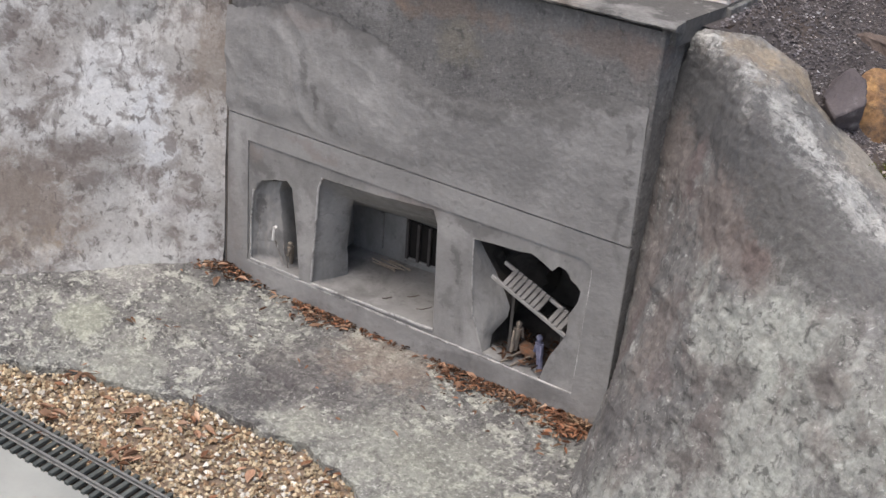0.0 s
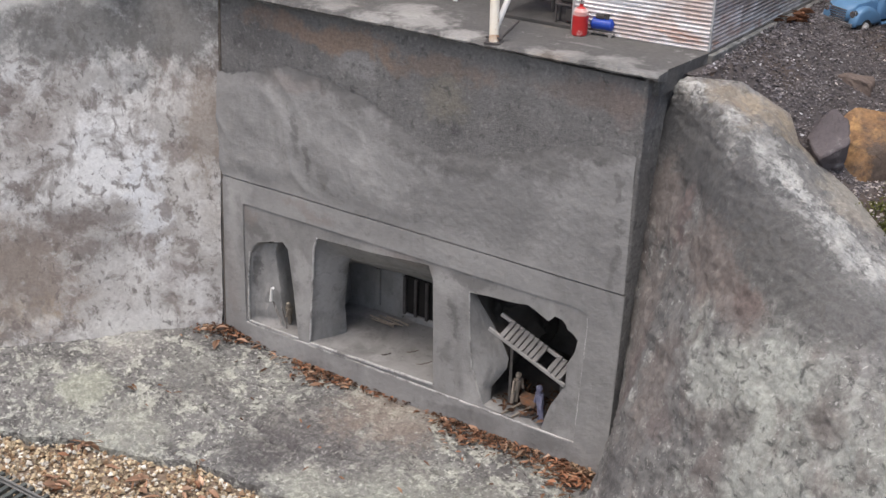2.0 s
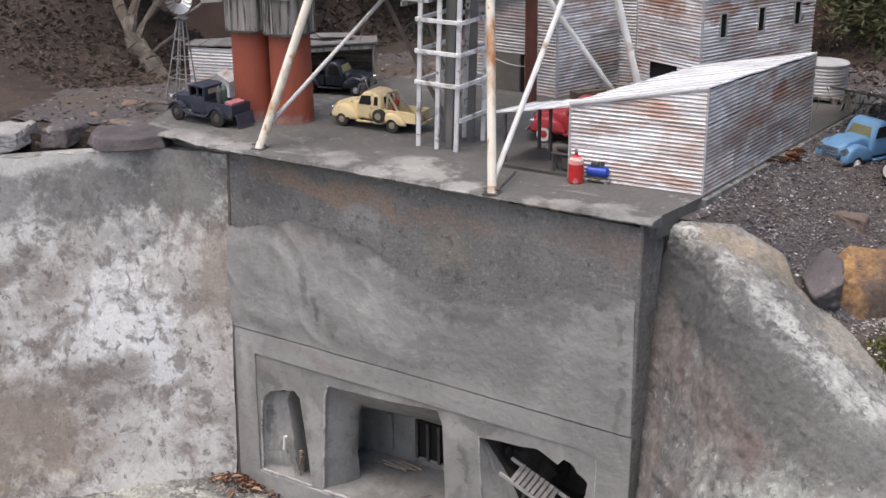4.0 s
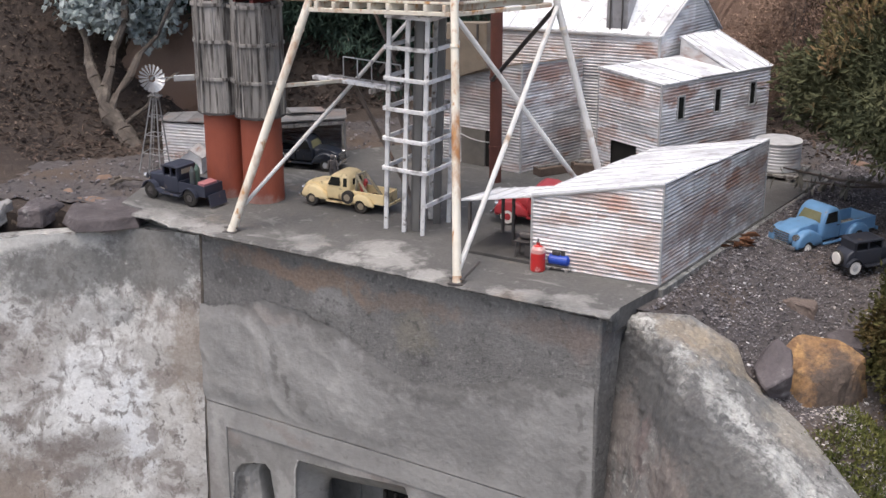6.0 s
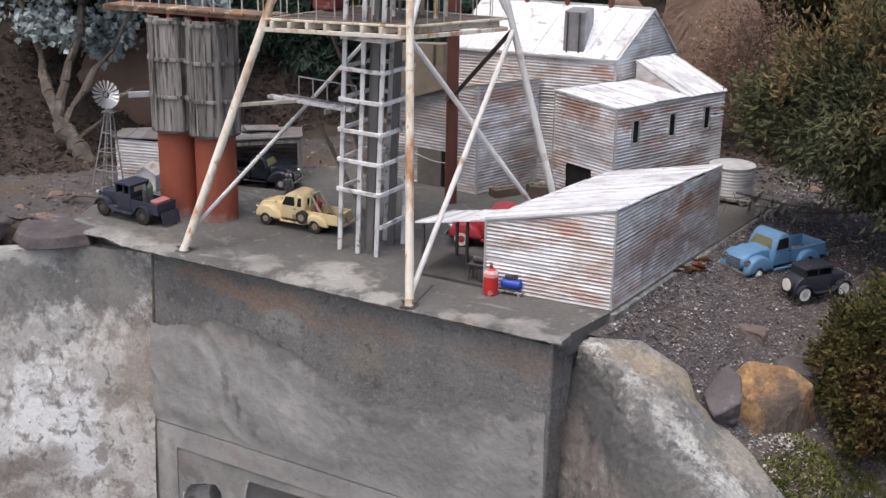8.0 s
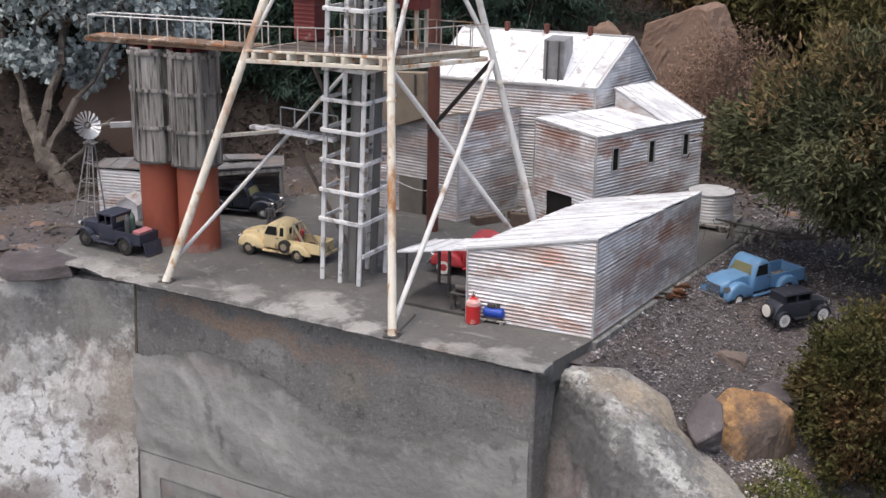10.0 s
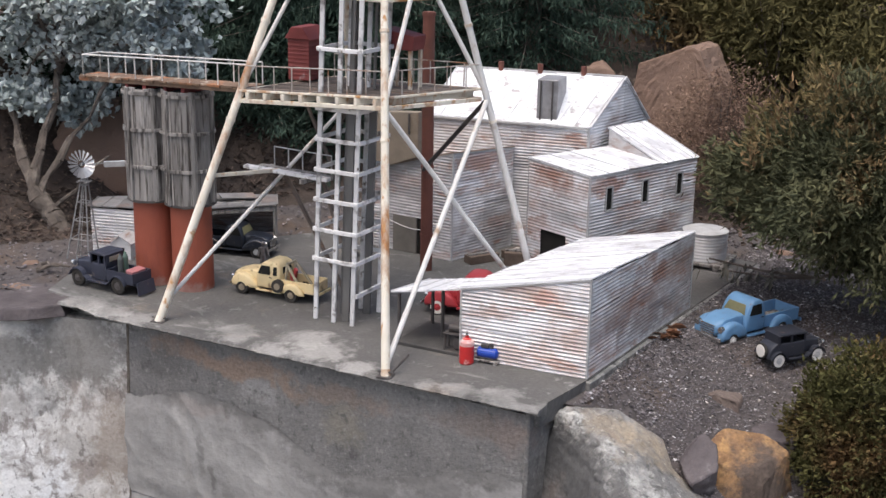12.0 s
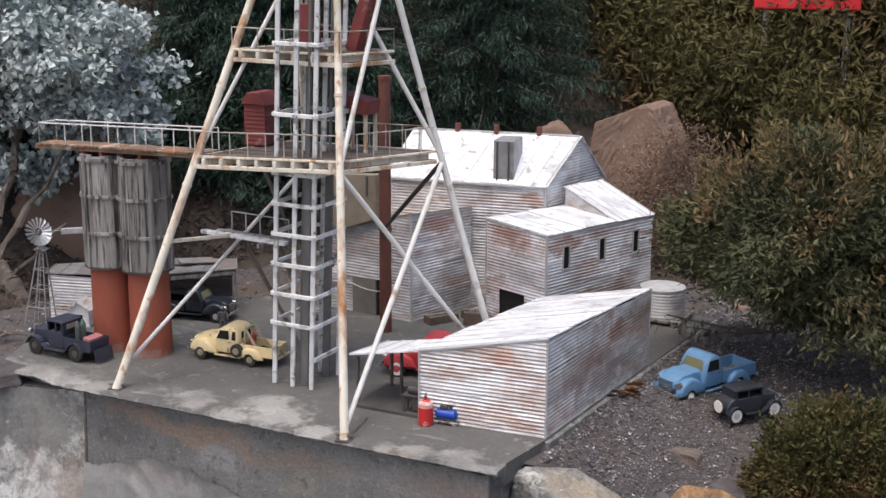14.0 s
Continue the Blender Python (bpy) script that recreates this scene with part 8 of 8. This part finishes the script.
def hull_rock(name, pts, label, material, seed, category="rock", group="", rough=0.006):
    """An angular stone: the hull of a few corners, cut finer and worn."""
    bm = B()
    for p in pts:
        bm.verts.new(p)
    r = bmesh.ops.convex_hull(bm, input=bm.verts[:])
    bmesh.ops.delete(bm, geom=[v for v in bm.verts if not v.link_faces], context="VERTS")
    bmesh.ops.bevel(bm, geom=bm.edges[:], offset=rough * 0.8, segments=1, affect="EDGES", profile=0.5)
    bmesh.ops.triangulate(bm, faces=bm.faces[:])
    for _ in range(3):
        es = [e for e in bm.edges if e.calc_length() > 0.014]
        if es:
            bmesh.ops.subdivide_edges(bm, edges=es, cuts=1, use_grid_fill=True)
            bmesh.ops.triangulate(bm, faces=bm.faces[:])
    bm.normal_update()
    for v in bm.verts:
        v.co += v.normal * rough * (fbm(v.co.x + seed, v.co.y, v.co.z, 22) + 0.5 * fbm(v.co.x, v.co.y + seed, v.co.z, 70))
    ob = part(name, bm, material, None, label)
    return tagged(ob, category=category, group=group)


def slab_corners(base, z0, z1, lean=0.012):
    rng = random.Random(int(abs(base[0][0]) * 1000))
    cx, cy = sum(p[0] for p in base) / len(base), sum(p[1] for p in base) / len(base)
    return [(x, y, z0) for x, y in base] + [(x + (cx - x) * 0.10, y + (cy - y) * 0.10, z1 + rng.uniform(-lean, lean)) for x, y in base]


flat_stone = mat("brown_grey_stone", (0.10, 0.078, 0.068), (0.18, 0.14, 0.12), 14, 0.9, bump=0.6, bscale=60, grit=0.15)
hull_rock("slate_rock", slab_corners([(-1.65, 0.02), (-1.55, -0.115), (-1.46, -0.150), (-1.40, -0.105), (-1.345, -0.035), (-1.40, 0.08), (-1.54, 0.13)], -0.034, -0.008, 0.005), "flat purple-grey slate slab lying on the wall top", stone_dark, 1, "rock", "slate slabs", 0.0022)
hull_rock("slate_rock", slab_corners([(-1.70, -0.07), (-1.63, -0.20), (-1.565, -0.17), (-1.60, -0.05)], -0.036, 0.012, 0.012), "blocky grey slate stone on the wall top", stone_dark, 2, "rock", "slate slabs", 0.004)
hull_rock("slate_rock", slab_corners([(-1.84, -0.25), (-1.73, -0.36), (-1.65, -0.25), (-1.72, -0.12)], -0.036, 0.010, 0.012), "pale-faced broken slate stone on the wall top", mat("pale_slate", (0.20, 0.19, 0.185), (0.34, 0.33, 0.32), 12, 0.85, bump=0.5, grit=0.15), 3, "rock", "slate slabs", 0.005)
hull_rock("purple_rock", [(0.278, 0.201, -0.098), (0.283, 0.133, -0.111), (0.329, 0.078, -0.128), (0.372, 0.124, -0.102), (0.346, 0.192, -0.076), (0.308, 0.214, -0.065), (0.292, 0.145, -0.165), (0.334, 0.100, -0.160), (0.362, 0.141, -0.168), (0.334, 0.218, -0.185)],
          "smooth purple-brown angular stone behind the wall", stone_dark, 5, rough=0.003)
hull_rock("ochre_rock", [(0.296, 0.235, -0.128), (0.325, 0.305, -0.086), (0.41, 0.335, -0.090), (0.475, 0.315, -0.112), (0.405, 0.190, -0.138), (0.302, 0.105, -0.33), (0.345, 0.078, -0.34), (0.470, 0.205, -0.30), (0.490, 0.335, -0.27), (0.305, 0.320, -0.28), (0.445, 0.215, -0.16)],
          "large ochre-orange sandstone block with a dark side", stone_orange, 8, rough=0.003)
hull_rock("flat_rock", slab_corners([(0.215, 0.44), (0.255, 0.415), (0.33, 0.425), (0.325, 0.475), (0.26, 0.49)], -0.14, -0.062, 0.008), "small flat brown stone half sunk in gravel", flat_stone, 9, rough=0.004)
hull_rock("flat_rock", slab_corners([(0.355, 0.40), (0.40, 0.345), (0.475, 0.37), (0.47, 0.46), (0.39, 0.47)], -0.19, -0.112, 0.008), "flat dark slate stone half sunk in gravel", stone_dark, 10, rough=0.004)
stone("dark_rock", (-1.60, 0.02, -0.03), (0.10, 0.04, 0.03), 20, "low brown stone at the platform edge", boulder_mat, 11, True, 5)
hull_rock("boulder", [(x, y, z) for x, z in ((-0.615, 0.02), (-0.600, 0.30), (-0.585, 0.452), (-0.40, 0.528), (-0.36, 0.515), (-0.30, 0.39), (-0.295, 0.20), (-0.29, 0.02)) for y in (2.04 + 0.10 * z, 2.32)], "tall brown sandstone boulder set in the bank", boulder_mat, 12, "boulder", "bank boulders", 0.004)
stone("boulder", (-0.74, 2.05, 0.08), (0.15, 0.12, 0.38), -10, "low brown boulder under dark branches", boulder_mat, 13, False, 7, "boulder", "bank boulders")
stone("boulder", (-1.15, 1.85, -0.02), (0.30, 0.15, 0.30), 5, "rounded brown boulder at the foot of the bank", boulder_mat, 14, False, 7, "boulder", "bank boulders")
stone("boulder", (-2.05, 1.05, 0.0), (0.32, 0.16, 0.34), 30, "weathered grey-brown boulder by the tree", boulder_mat, 15, False, 7, "boulder", "bank boulders")
for k, (x, y, s) in enumerate(((0.14, 1.52, 0.03), (-0.08, 1.56, 0.025), (0.30, 1.32, 0.02), (0.2, 1.72, 0.035), (-1.45, 0.95, 0.03), (-1.3, 1.15, 0.025), (-1.15, 1.25, 0.02), (-1.72, 0.2, 0.03), (-1.70, 0.05, 0.025))):
    stone("small_stone", (x, y, upper(x, y) - 0.005), (s, s * 0.8, s * 0.7), 40 * k, "small brown garden stone lying on soil", boulder_mat, 30 + k, False, 6, "stone", "garden stones")


# ---- plants ----
def limb(bm, pts, r0, r1, seg=8):
    pts = [V(p) for p in pts]
    n = len(pts) - 1
    for i in range(n):
        rod(bm, pts[i], pts[i + 1], r0 + (r1 - r0) * i / n, r0 + (r1 - r0) * (i + 1) / n, seg, False)


def foliage(name, tips, per, spread, leaf, width, material, parent, seed, droop=0.0, outward=None, label=""):
    """Leaves as bent kites of four faces in clumps round the given twig ends."""
    rng = np.random.default_rng(seed)
    tips = np.asarray(tips, float)
    n = len(tips) * per
    c = np.repeat(tips, per, 0) + rng.normal(0, 1, (n, 3)) * np.asarray(spread)
    d = rng.normal(0, 1, (n, 3))
    if outward is not None:
        o = c - np.asarray(outward)
        d += 1.2 * o / (np.linalg.norm(o, axis=1, keepdims=True) + 1e-6)
    d[:, 2] -= droop
    d /= np.linalg.norm(d, axis=1, keepdims=True)
    up = rng.normal(0, 1, (n, 3))
    s = np.cross(d, up)
    s /= np.linalg.norm(s, axis=1, keepdims=True)
    nn = np.cross(s, d)
    L = leaf * rng.uniform(0.6, 1.3, (n, 1))
    W = width * rng.uniform(0.7, 1.2, (n, 1))
    v = np.stack([c, c + d * L * 0.5 + s * W / 2 + nn * W * 0.2, c + d * L, c + d * L * 0.5 - s * W / 2 + nn * W * 0.2], 1).reshape(-1, 3)
    b = np.arange(n) * 4
    f = np.concatenate([np.stack([b, b + 1, b + 2], 1), np.stack([b, b + 2, b + 3], 1)]).tolist()
    return cloud(name, v, f, material, parent, label)


def crown_tips(rng, c, r, n, shell=0.55, squash=None):
    out = []
    while len(out) < n:
        p = V((rng.uniform(-1, 1), rng.uniform(-1, 1), rng.uniform(-1, 1)))
        l = p.length
        if l > 1 or l < shell:
            continue
        w = 0.80 + 0.38 * fbm(p.x + c[0], p.y, p.z + c[1], 2.2)
        q = V((c[0] + p.x * r[0] * w, c[1] + p.y * r[1] * w, c[2] + p.z * r[2] * w))
        if squash and not squash(q):
            continue
        out.append(tuple(q))
    return out


def root(name, loc, label, category, group=""):
    return thing(name, loc, 0, label, category, group)


# olive-green tree
rng = random.Random(41)
tr = root("garden_tree", (0, 0, 0), "olive-green small-leaved garden tree with browning tips", "tree")
bm = B()
TB = V((0.61, 1.30, -0.15))
limb(bm, [TB, (0.60, 1.27, 0.02), (0.61, 1.22, 0.14), (0.56, 1.16, 0.24)], 0.040, 0.024, 10)
part("trunk", bm, bark_mat, tr)
CC, CR = (0.42, 1.04, 0.335), (0.37, 0.32, 0.27)


def boughs(rng, centres, n, spread):
    return [(c[0] + rng.gauss(0, spread), c[1] + rng.gauss(0, spread), c[2] + rng.gauss(0, spread * 0.7)) for c in centres for _ in range(n)]


tips = boughs(rng, crown_tips(rng, CC, CR, 62, 0.45), 9, 0.030)
tips += boughs(rng, crown_tips(rng, (0.74, 1.0, 0.30), (0.32, 0.30, 0.32), 34, 0.45), 9, 0.030)
tips += boughs(rng, crown_tips(rng, (0.215, 1.0, 0.335), (0.165, 0.18, 0.13), 20, 0.4), 8, 0.028)
sprigs = [(x, y, 0.335 + 0.25 * math.sqrt(max(0.05, 1 - ((x - 0.45) / 0.42) ** 2 - ((y - 1.0) / 0.4) ** 2))) for x, y in ((rng.uniform(0.10, 0.85), rng.uniform(0.72, 1.25)) for _ in range(58))]
sprigs = [(x, y, z + h) for x, y, z in sprigs for h in (-0.03, 0.0, 0.024, 0.048, 0.07)[: rng.choice((2, 3, 3, 5))]]
for k in range(16):
    e = V(tips[k * 23])
    s = V((0.60, 1.20, 0.10 + 0.012 * k))
    bm = B()
    m = s.lerp(e, 0.5) + V((0, 0, 0.05))
    limb(bm, [s, s.lerp(m, 0.5), m, m.lerp(e, 0.6), e], 0.013, 0.003, 6)
    part("limb", bm, bark_mat, tr)
foliage("crown", tips, 60, (0.026, 0.026, 0.022), 0.026, 0.0080, olive_leaf, tr, 7, 0.1, CC, "narrow olive leaves")
foliage("shoot_growth", sprigs, 12, (0.012, 0.012, 0.014), 0.026, 0.0085, tip_leaf, tr, 17, -0.8, CC, "yellow-brown upright young shoots")
# the low bare twig with hanging dry leaves
bm = B()
limb(bm, [(0.50, 1.15, 0.12), (0.34, 1.08, 0.06), (0.20, 1.05, 0.065), (0.05, 1.02, 0.085)], 0.007, 0.0025, 6)
limb(bm, [(0.34, 1.08, 0.06), (0.22, 1.12, 0.03), (0.06, 1.14, 0.02)], 0.005, 0.002, 6)
part("low_twig", bm, bark_mat, tr)
tw = [(0.05 + 0.028 * k, 1.02 + 0.008 * k, 0.075) for k in range(11)] + [(0.07 + 0.03 * k, 1.13, 0.03) for k in range(6)]
foliage("twig_leaves", tw, 3, (0.012, 0.02, 0.006), 0.045, 0.013, mat("dull_dry_leaves", (0.10, 0.095, 0.08), (0.20, 0.19, 0.16), 30, 0.6, bump=0, island=0.4), tr, 8, 2.5, None, "drooping dry leaves")

# round clipped bush
rng = random.Random(42)
bu = root("round_bush", (0, 0, 0), "dense rounded bush with small yellow-green leaves", "bush")
tips = crown_tips(rng, (0.640, 0.44, -0.052), (0.195, 0.19, 0.19), 680, 0.62) + crown_tips(rng, (0.615, 0.43, -0.150), (0.200, 0.19, 0.15), 420, 0.62)
for k in range(9):
    bm = B()
    limb(bm, [(0.635, 0.44, -0.30), tuple(V((0.635, 0.44, -0.30)).lerp(V(tips[k * 31]), 0.9))], 0.008, 0.003, 6)
    part("stem", bm, bark_mat, bu)
# added dark ball, stands in for the shade deep among the leaves
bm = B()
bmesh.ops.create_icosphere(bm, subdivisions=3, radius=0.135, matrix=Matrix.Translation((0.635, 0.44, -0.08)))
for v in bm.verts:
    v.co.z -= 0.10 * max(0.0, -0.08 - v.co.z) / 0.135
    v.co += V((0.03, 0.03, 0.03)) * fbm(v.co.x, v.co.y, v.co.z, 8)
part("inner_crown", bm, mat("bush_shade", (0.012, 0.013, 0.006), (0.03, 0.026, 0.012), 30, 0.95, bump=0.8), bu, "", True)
foliage("crown", tips, 46, (0.016, 0.016, 0.018), 0.015, 0.0075, bush_leaf, bu, 9, -0.3, (0.635, 0.44, -0.10), "tiny yellow-green leaves")

# grass patch behind the wing wall
rng = np.random.default_rng(4)
gp = [(x, y, upper(x, y)) for x, y in zip(rng.uniform(0.36, 1.0, 9000), rng.uniform(-0.45, 0.45, 9000))
      if float(np.interp(x, LINE_X, LINE_Y)) + 0.07 < y < float(np.interp(x, [0.36, 0.41, 0.445, 0.475, 0.525, 0.7, 1.0], [0.03, 0.062, 0.115, 0.21, 0.25, 0.32, 0.45])) + 0.05 * fbm(x, y, 0, 12)]
gr = foliage("grass_patch", gp, 14, (0.010, 0.010, 0.004), 0.013, 0.0045, grass_mat, None, 12, -1.0, None, "patch of short yellow-green grass and creeping weeds")
tagged(gr, category="grass", kind="stuff")

# blue-grey gum tree
rng = random.Random(43)
gt = root("gum_tree", (0, 0, 0), "blue-grey leaved young gum tree with a leaning trunk", "tree")
bm = B()
limb(bm, [(-1.895, 0.52, -0.07), (-1.915, 0.525, -0.04), (-1.945, 0.53, -0.01), (-1.975, 0.54, 0.02), (-2.005, 0.545, 0.04), (-2.035, 0.55, 0.065), (-2.065, 0.56, 0.095)], 0.036, 0.024, 12)
limb(bm, [(-2.065, 0.56, 0.095), (-2.11, 0.58, 0.12), (-2.15, 0.60, 0.17), (-2.21, 0.63, 0.21), (-2.25, 0.66, 0.28), (-2.33, 0.70, 0.34), (-2.42, 0.74, 0.45)], 0.018, 0.007, 8)
limb(bm, [(-2.065, 0.56, 0.095), (-2.085, 0.58, 0.15), (-2.075, 0.61, 0.21), (-2.10, 0.65, 0.27), (-2.09, 0.70, 0.35), (-2.12, 0.75, 0.45), (-2.09, 0.82, 0.62)], 0.020, 0.008, 8)
limb(bm, [(-2.045, 0.555, 0.075), (-2.04, 0.59, 0.13), (-2.015, 0.62, 0.18), (-2.01, 0.67, 0.25), (-1.97, 0.72, 0.31), (-1.96, 0.78, 0.40), (-1.90, 0.86, 0.52)], 0.014, 0.005, 8)
limb(bm, [(-1.985, 0.54, 0.025), (-1.955, 0.57, 0.07), (-1.93, 0.61, 0.10), (-1.90, 0.64, 0.16), (-1.875, 0.70, 0.20)], 0.009, 0.003, 7)
limb(bm, [(-1.925, 0.53, -0.03), (-1.88, 0.55, 0.0), (-1.84, 0.56, 0.005), (-1.78, 0.58, 0.03), (-1.73, 0.60, 0.035)], 0.009, 0.003, 7)
for v in bm.verts:
    v.co += V((1, 1, 0.5)) * 0.012 * fbm(v.co.x, v.co.y, v.co.z, 22)
part("trunk", bm, gum_bark, gt)
GC = (-2.05, 0.88, 0.70)
tips = boughs(rng, crown_tips(rng, GC, (0.44, 0.38, 0.34), 40, 0.3) + crown_tips(rng, (-2.42, 0.9, 0.50), (0.32, 0.3, 0.27), 18, 0.3) + crown_tips(rng, (-2.25, 0.9, 0.95), (0.37, 0.3, 0.24), 16, 0.3), 7, 0.036)
tips += boughs(rng, crown_tips(rng, (-1.84, 1.00, 0.50), (0.28, 0.18, 0.20), 8, 0.3), 5, 0.028)
tips += boughs(rng, crown_tips(rng, (-2.16, 0.74, 0.34), (0.26, 0.16, 0.12), 8, 0.3), 4, 0.022)
for k in range(22):
    e = V(tips[k * 20])
    s = V((-2.09, 0.72, 0.45 + 0.008 * k))
    bm = B()
    limb(bm, [s, s.lerp(e, 0.5) + V((0, 0, 0.03)), e], 0.008, 0.002, 6)
    part("limb", bm, bark_mat, gt)
foliage("crown", tips, 34, (0.026, 0.026, 0.020), 0.028, 0.024, blue_leaf, gt, 15, 0.2, None, "round blue-grey leaves")

# dark conifers behind
def conifer(x, y, z, h, r, seed, label):
    rng = random.Random(seed)
    t = root("conifer", (0, 0, 0), label, "tree", "dark conifers")
    bm = B()
    limb(bm, [(x, y, z), (x + 0.02, y, z + h * 0.5), (x, y, z + h)], 0.05, 0.01, 8)
    part("trunk", bm, bark_mat, t)
    pts = []
    bmb = B()
    for k in range(150):
        f = k / 150
        zz = z + h * (0.02 + 0.96 * f)
        a = k * 2.399 + rng.uniform(-0.3, 0.3)
        L = r * (1.05 - 0.75 * f) * rng.uniform(0.75, 1.15)
        p0 = V((x, y, zz))
        p1 = p0 + V((math.cos(a) * L, math.sin(a) * L, -0.10 * L + 0.12 * L * rng.uniform(-1, 1)))
        limb(bmb, [p0, p1], 0.003, 0.001, 4)
        for j in range(7):
            u = 0.25 + 0.75 * j / 6
            q = p0.lerp(p1, u)
            sd = V((-math.sin(a), math.cos(a), 0))
            for w in (-1, 0, 1):
                pts.append(tuple(q + sd * w * 0.10 * L * (1.2 - u) * 1.6 + V((0, 0, rng.uniform(-0.02, 0.0)))))
    tagged(part("twig_work", bmb, bark_mat, t), kind="stuff")
    foliage("needles", pts, 17, (0.030, 0.030, 0.018), 0.036, 0.006, conifer_leaf, t, seed, 0.35, (x, y, z + h), "feathery dark green needles")


conifer(-1.72, 2.02, 0.12, 1.35, 0.62, 51, "dark green feathery conifer behind the mine model")
conifer(-1.20, 2.45, 0.22, 1.30, 0.56, 52, "dense dark green conifer above the mill roof")
conifer(-2.35, 2.05, 0.20, 1.5, 0.60, 53, "dark drooping conifer behind the gum tree")
conifer(-2.9, 1.5, 0.25, 1.5, 0.60, 54, "dark conifer beyond the gum tree")

conifer(-1.98, 1.72, 0.22, 1.0, 0.42, 55, "small dark conifer between gum tree and bins")

# rusty shrub before the boulder, small shrub by the bins, tall hedge along the bank
def shrub(name, c, r, n, per, leaf, width, material, seed, label, category, spread=0.03, group=""):
    rng = random.Random(seed)
    t = root(name, (0, 0, 0), label, category, group)
    tips = crown_tips(rng, c, r, n, 0.25)
    base = V((c[0], c[1], c[2] - r[2] * 1.0))
    for k in range(8):
        bm = B()
        limb(bm, [base, tuple(base.lerp(V(tips[k * (n // 9)]), 0.92))], 0.007, 0.002, 5)
        part("stem", bm, bark_mat, t)
    foliage("leaves", tips, per, (spread,) * 3, leaf, width, material, t, seed, -0.2, None)


shrub("rusty_shrub", (-0.22, 1.93, 0.27), (0.27, 0.14, 0.25), 300, 30, 0.016, 0.0045, shrub_leaf, 61, "thin rust-brown dry shrub before the boulder", "shrub")
shrub("yellow_shrub", (-2.06, 1.10, 0.20), (0.13, 0.12, 0.13), 90, 20, 0.030, 0.012, mat("yellow_green_leaves", (0.10, 0.11, 0.02), (0.20, 0.19, 0.05), 8, 0.6, bump=0, island=0.5), 62, "small yellow-green shrub beside the gum tree", "shrub")
for k, (x, y, z, rx, rz) in enumerate(((-0.6, 3.1, 0.85, 0.75, 0.48), (0.35, 2.9, 0.80, 0.70, 0.50), (1.2, 2.9, 0.75, 0.7, 0.55), (0.0, 3.9, 1.05, 0.9, 0.55), (1.0, 3.9, 1.05, 0.9, 0.55), (-1.0, 3.9, 1.15, 0.9, 0.6), (2.0, 3.0, 0.7, 0.7, 0.6), (1.5, 2.2, 0.45, 0.5, 0.4),
                                          (-2.0, 3.4, 1.1, 0.9, 0.7), (-3.1, 2.9, 1.0, 0.9, 0.8), (-3.6, 2.0, 0.8, 0.7, 0.7))):
    shrub("hedge_shrub", (x, y, z), (rx, 0.45, rz), 330, 44, 0.050, 0.014, hedge_leaf, 70 + k, "loose dull green hedge shrub on the bank", "hedge", 0.06, "hedge shrubs")
for k, (x, y, z) in enumerate(((0.55, 2.25, 0.30), (0.95, 1.9, 0.2), (0.25, 2.35, 0.42), (-0.20, 2.55, 0.55), (-0.55, 2.75, 0.62))):
    shrub("bank_shrub", (x, y, z), (0.34, 0.22, 0.30), 200, 24, 0.045, 0.012, hedge_leaf, 90 + k, "dark low shrub growing on the bank", "shrub", 0.05, "bank shrubs")
for k, (x, y, z) in enumerate(((-1.72, 1.62, 0.30), (-2.15, 1.55, 0.35), (-2.40, 1.05, 0.50))):
    shrub("dark_shrub", (x, y, z), (0.30, 0.2, 0.26), 220, 26, 0.045, 0.010, conifer_leaf, 95 + k, "dark needle-leaved shrub growing on the bank", "shrub", 0.045, "dark bank shrubs")
# distant red sign board glimpsed over the hedge
sg = thing("red_board", (0.045, 2.62, 0.82), 8, "bright red painted board standing above the hedge", "sign board")
bm = B()
box(bm, (0, 0, 0.15), (0.39, 0.02, 0.22), (0, 0, 0), 0.006)
part("board", bm, paint("signal_red", (0.75, 0.03, 0.04), 0.5), sg)
for x in (-0.15, 0.15):
    bm = B()
    box(bm, (x, 0.02, -0.2), (0.02, 0.02, 0.6))
    part("post", bm, grey_wood, sg)


def on_slope(rng):
    x, y = rng.uniform(-2.6, -1.55), rng.uniform(0.2, 1.6)
    if inside(x, y, GR):
        return None
    return x, y, ground_z(x, y) + 0.008


def on_rear(rng):
    x, y = rng.uniform(-1.9, 0.6), rng.uniform(1.5, 2.3)
    return x, y, ground_z(x, y) + 0.008


mulch = mat("leaf_mulch", (0.045, 0.032, 0.026), (0.125, 0.09, 0.072), 40, 0.9, bump=0, island=0.5)
leaves("leaf_mulch", 7000, on_slope, 0.0095, mulch, "dark leaf mulch covering the slope below the gum tree", "mulch", 28)
leaves("leaf_mulch", 3500, on_rear, 0.011, mulch, "leaf mulch along the foot of the bank", "mulch", 29)
for k, (a, b) in enumerate((((-1.64, 0.15, 0.0), (-1.55, 0.19, 0.010)), ((-1.62, 0.13, 0.0), (-1.57, 0.17, 0.014)), ((-1.66, 0.19, 0.0), (-1.60, 0.16, 0.008)))):
    bm = B()
    limb(bm, [a, tuple(V(a).lerp(V(b), 0.5) + V((0, 0.01, 0.008))), b], 0.005, 0.003, 6)
    tagged(part("fallen_branch", bm, gum_bark, None, "short fallen branch lying by the platform edge"), category="branch", group="fallen branches")
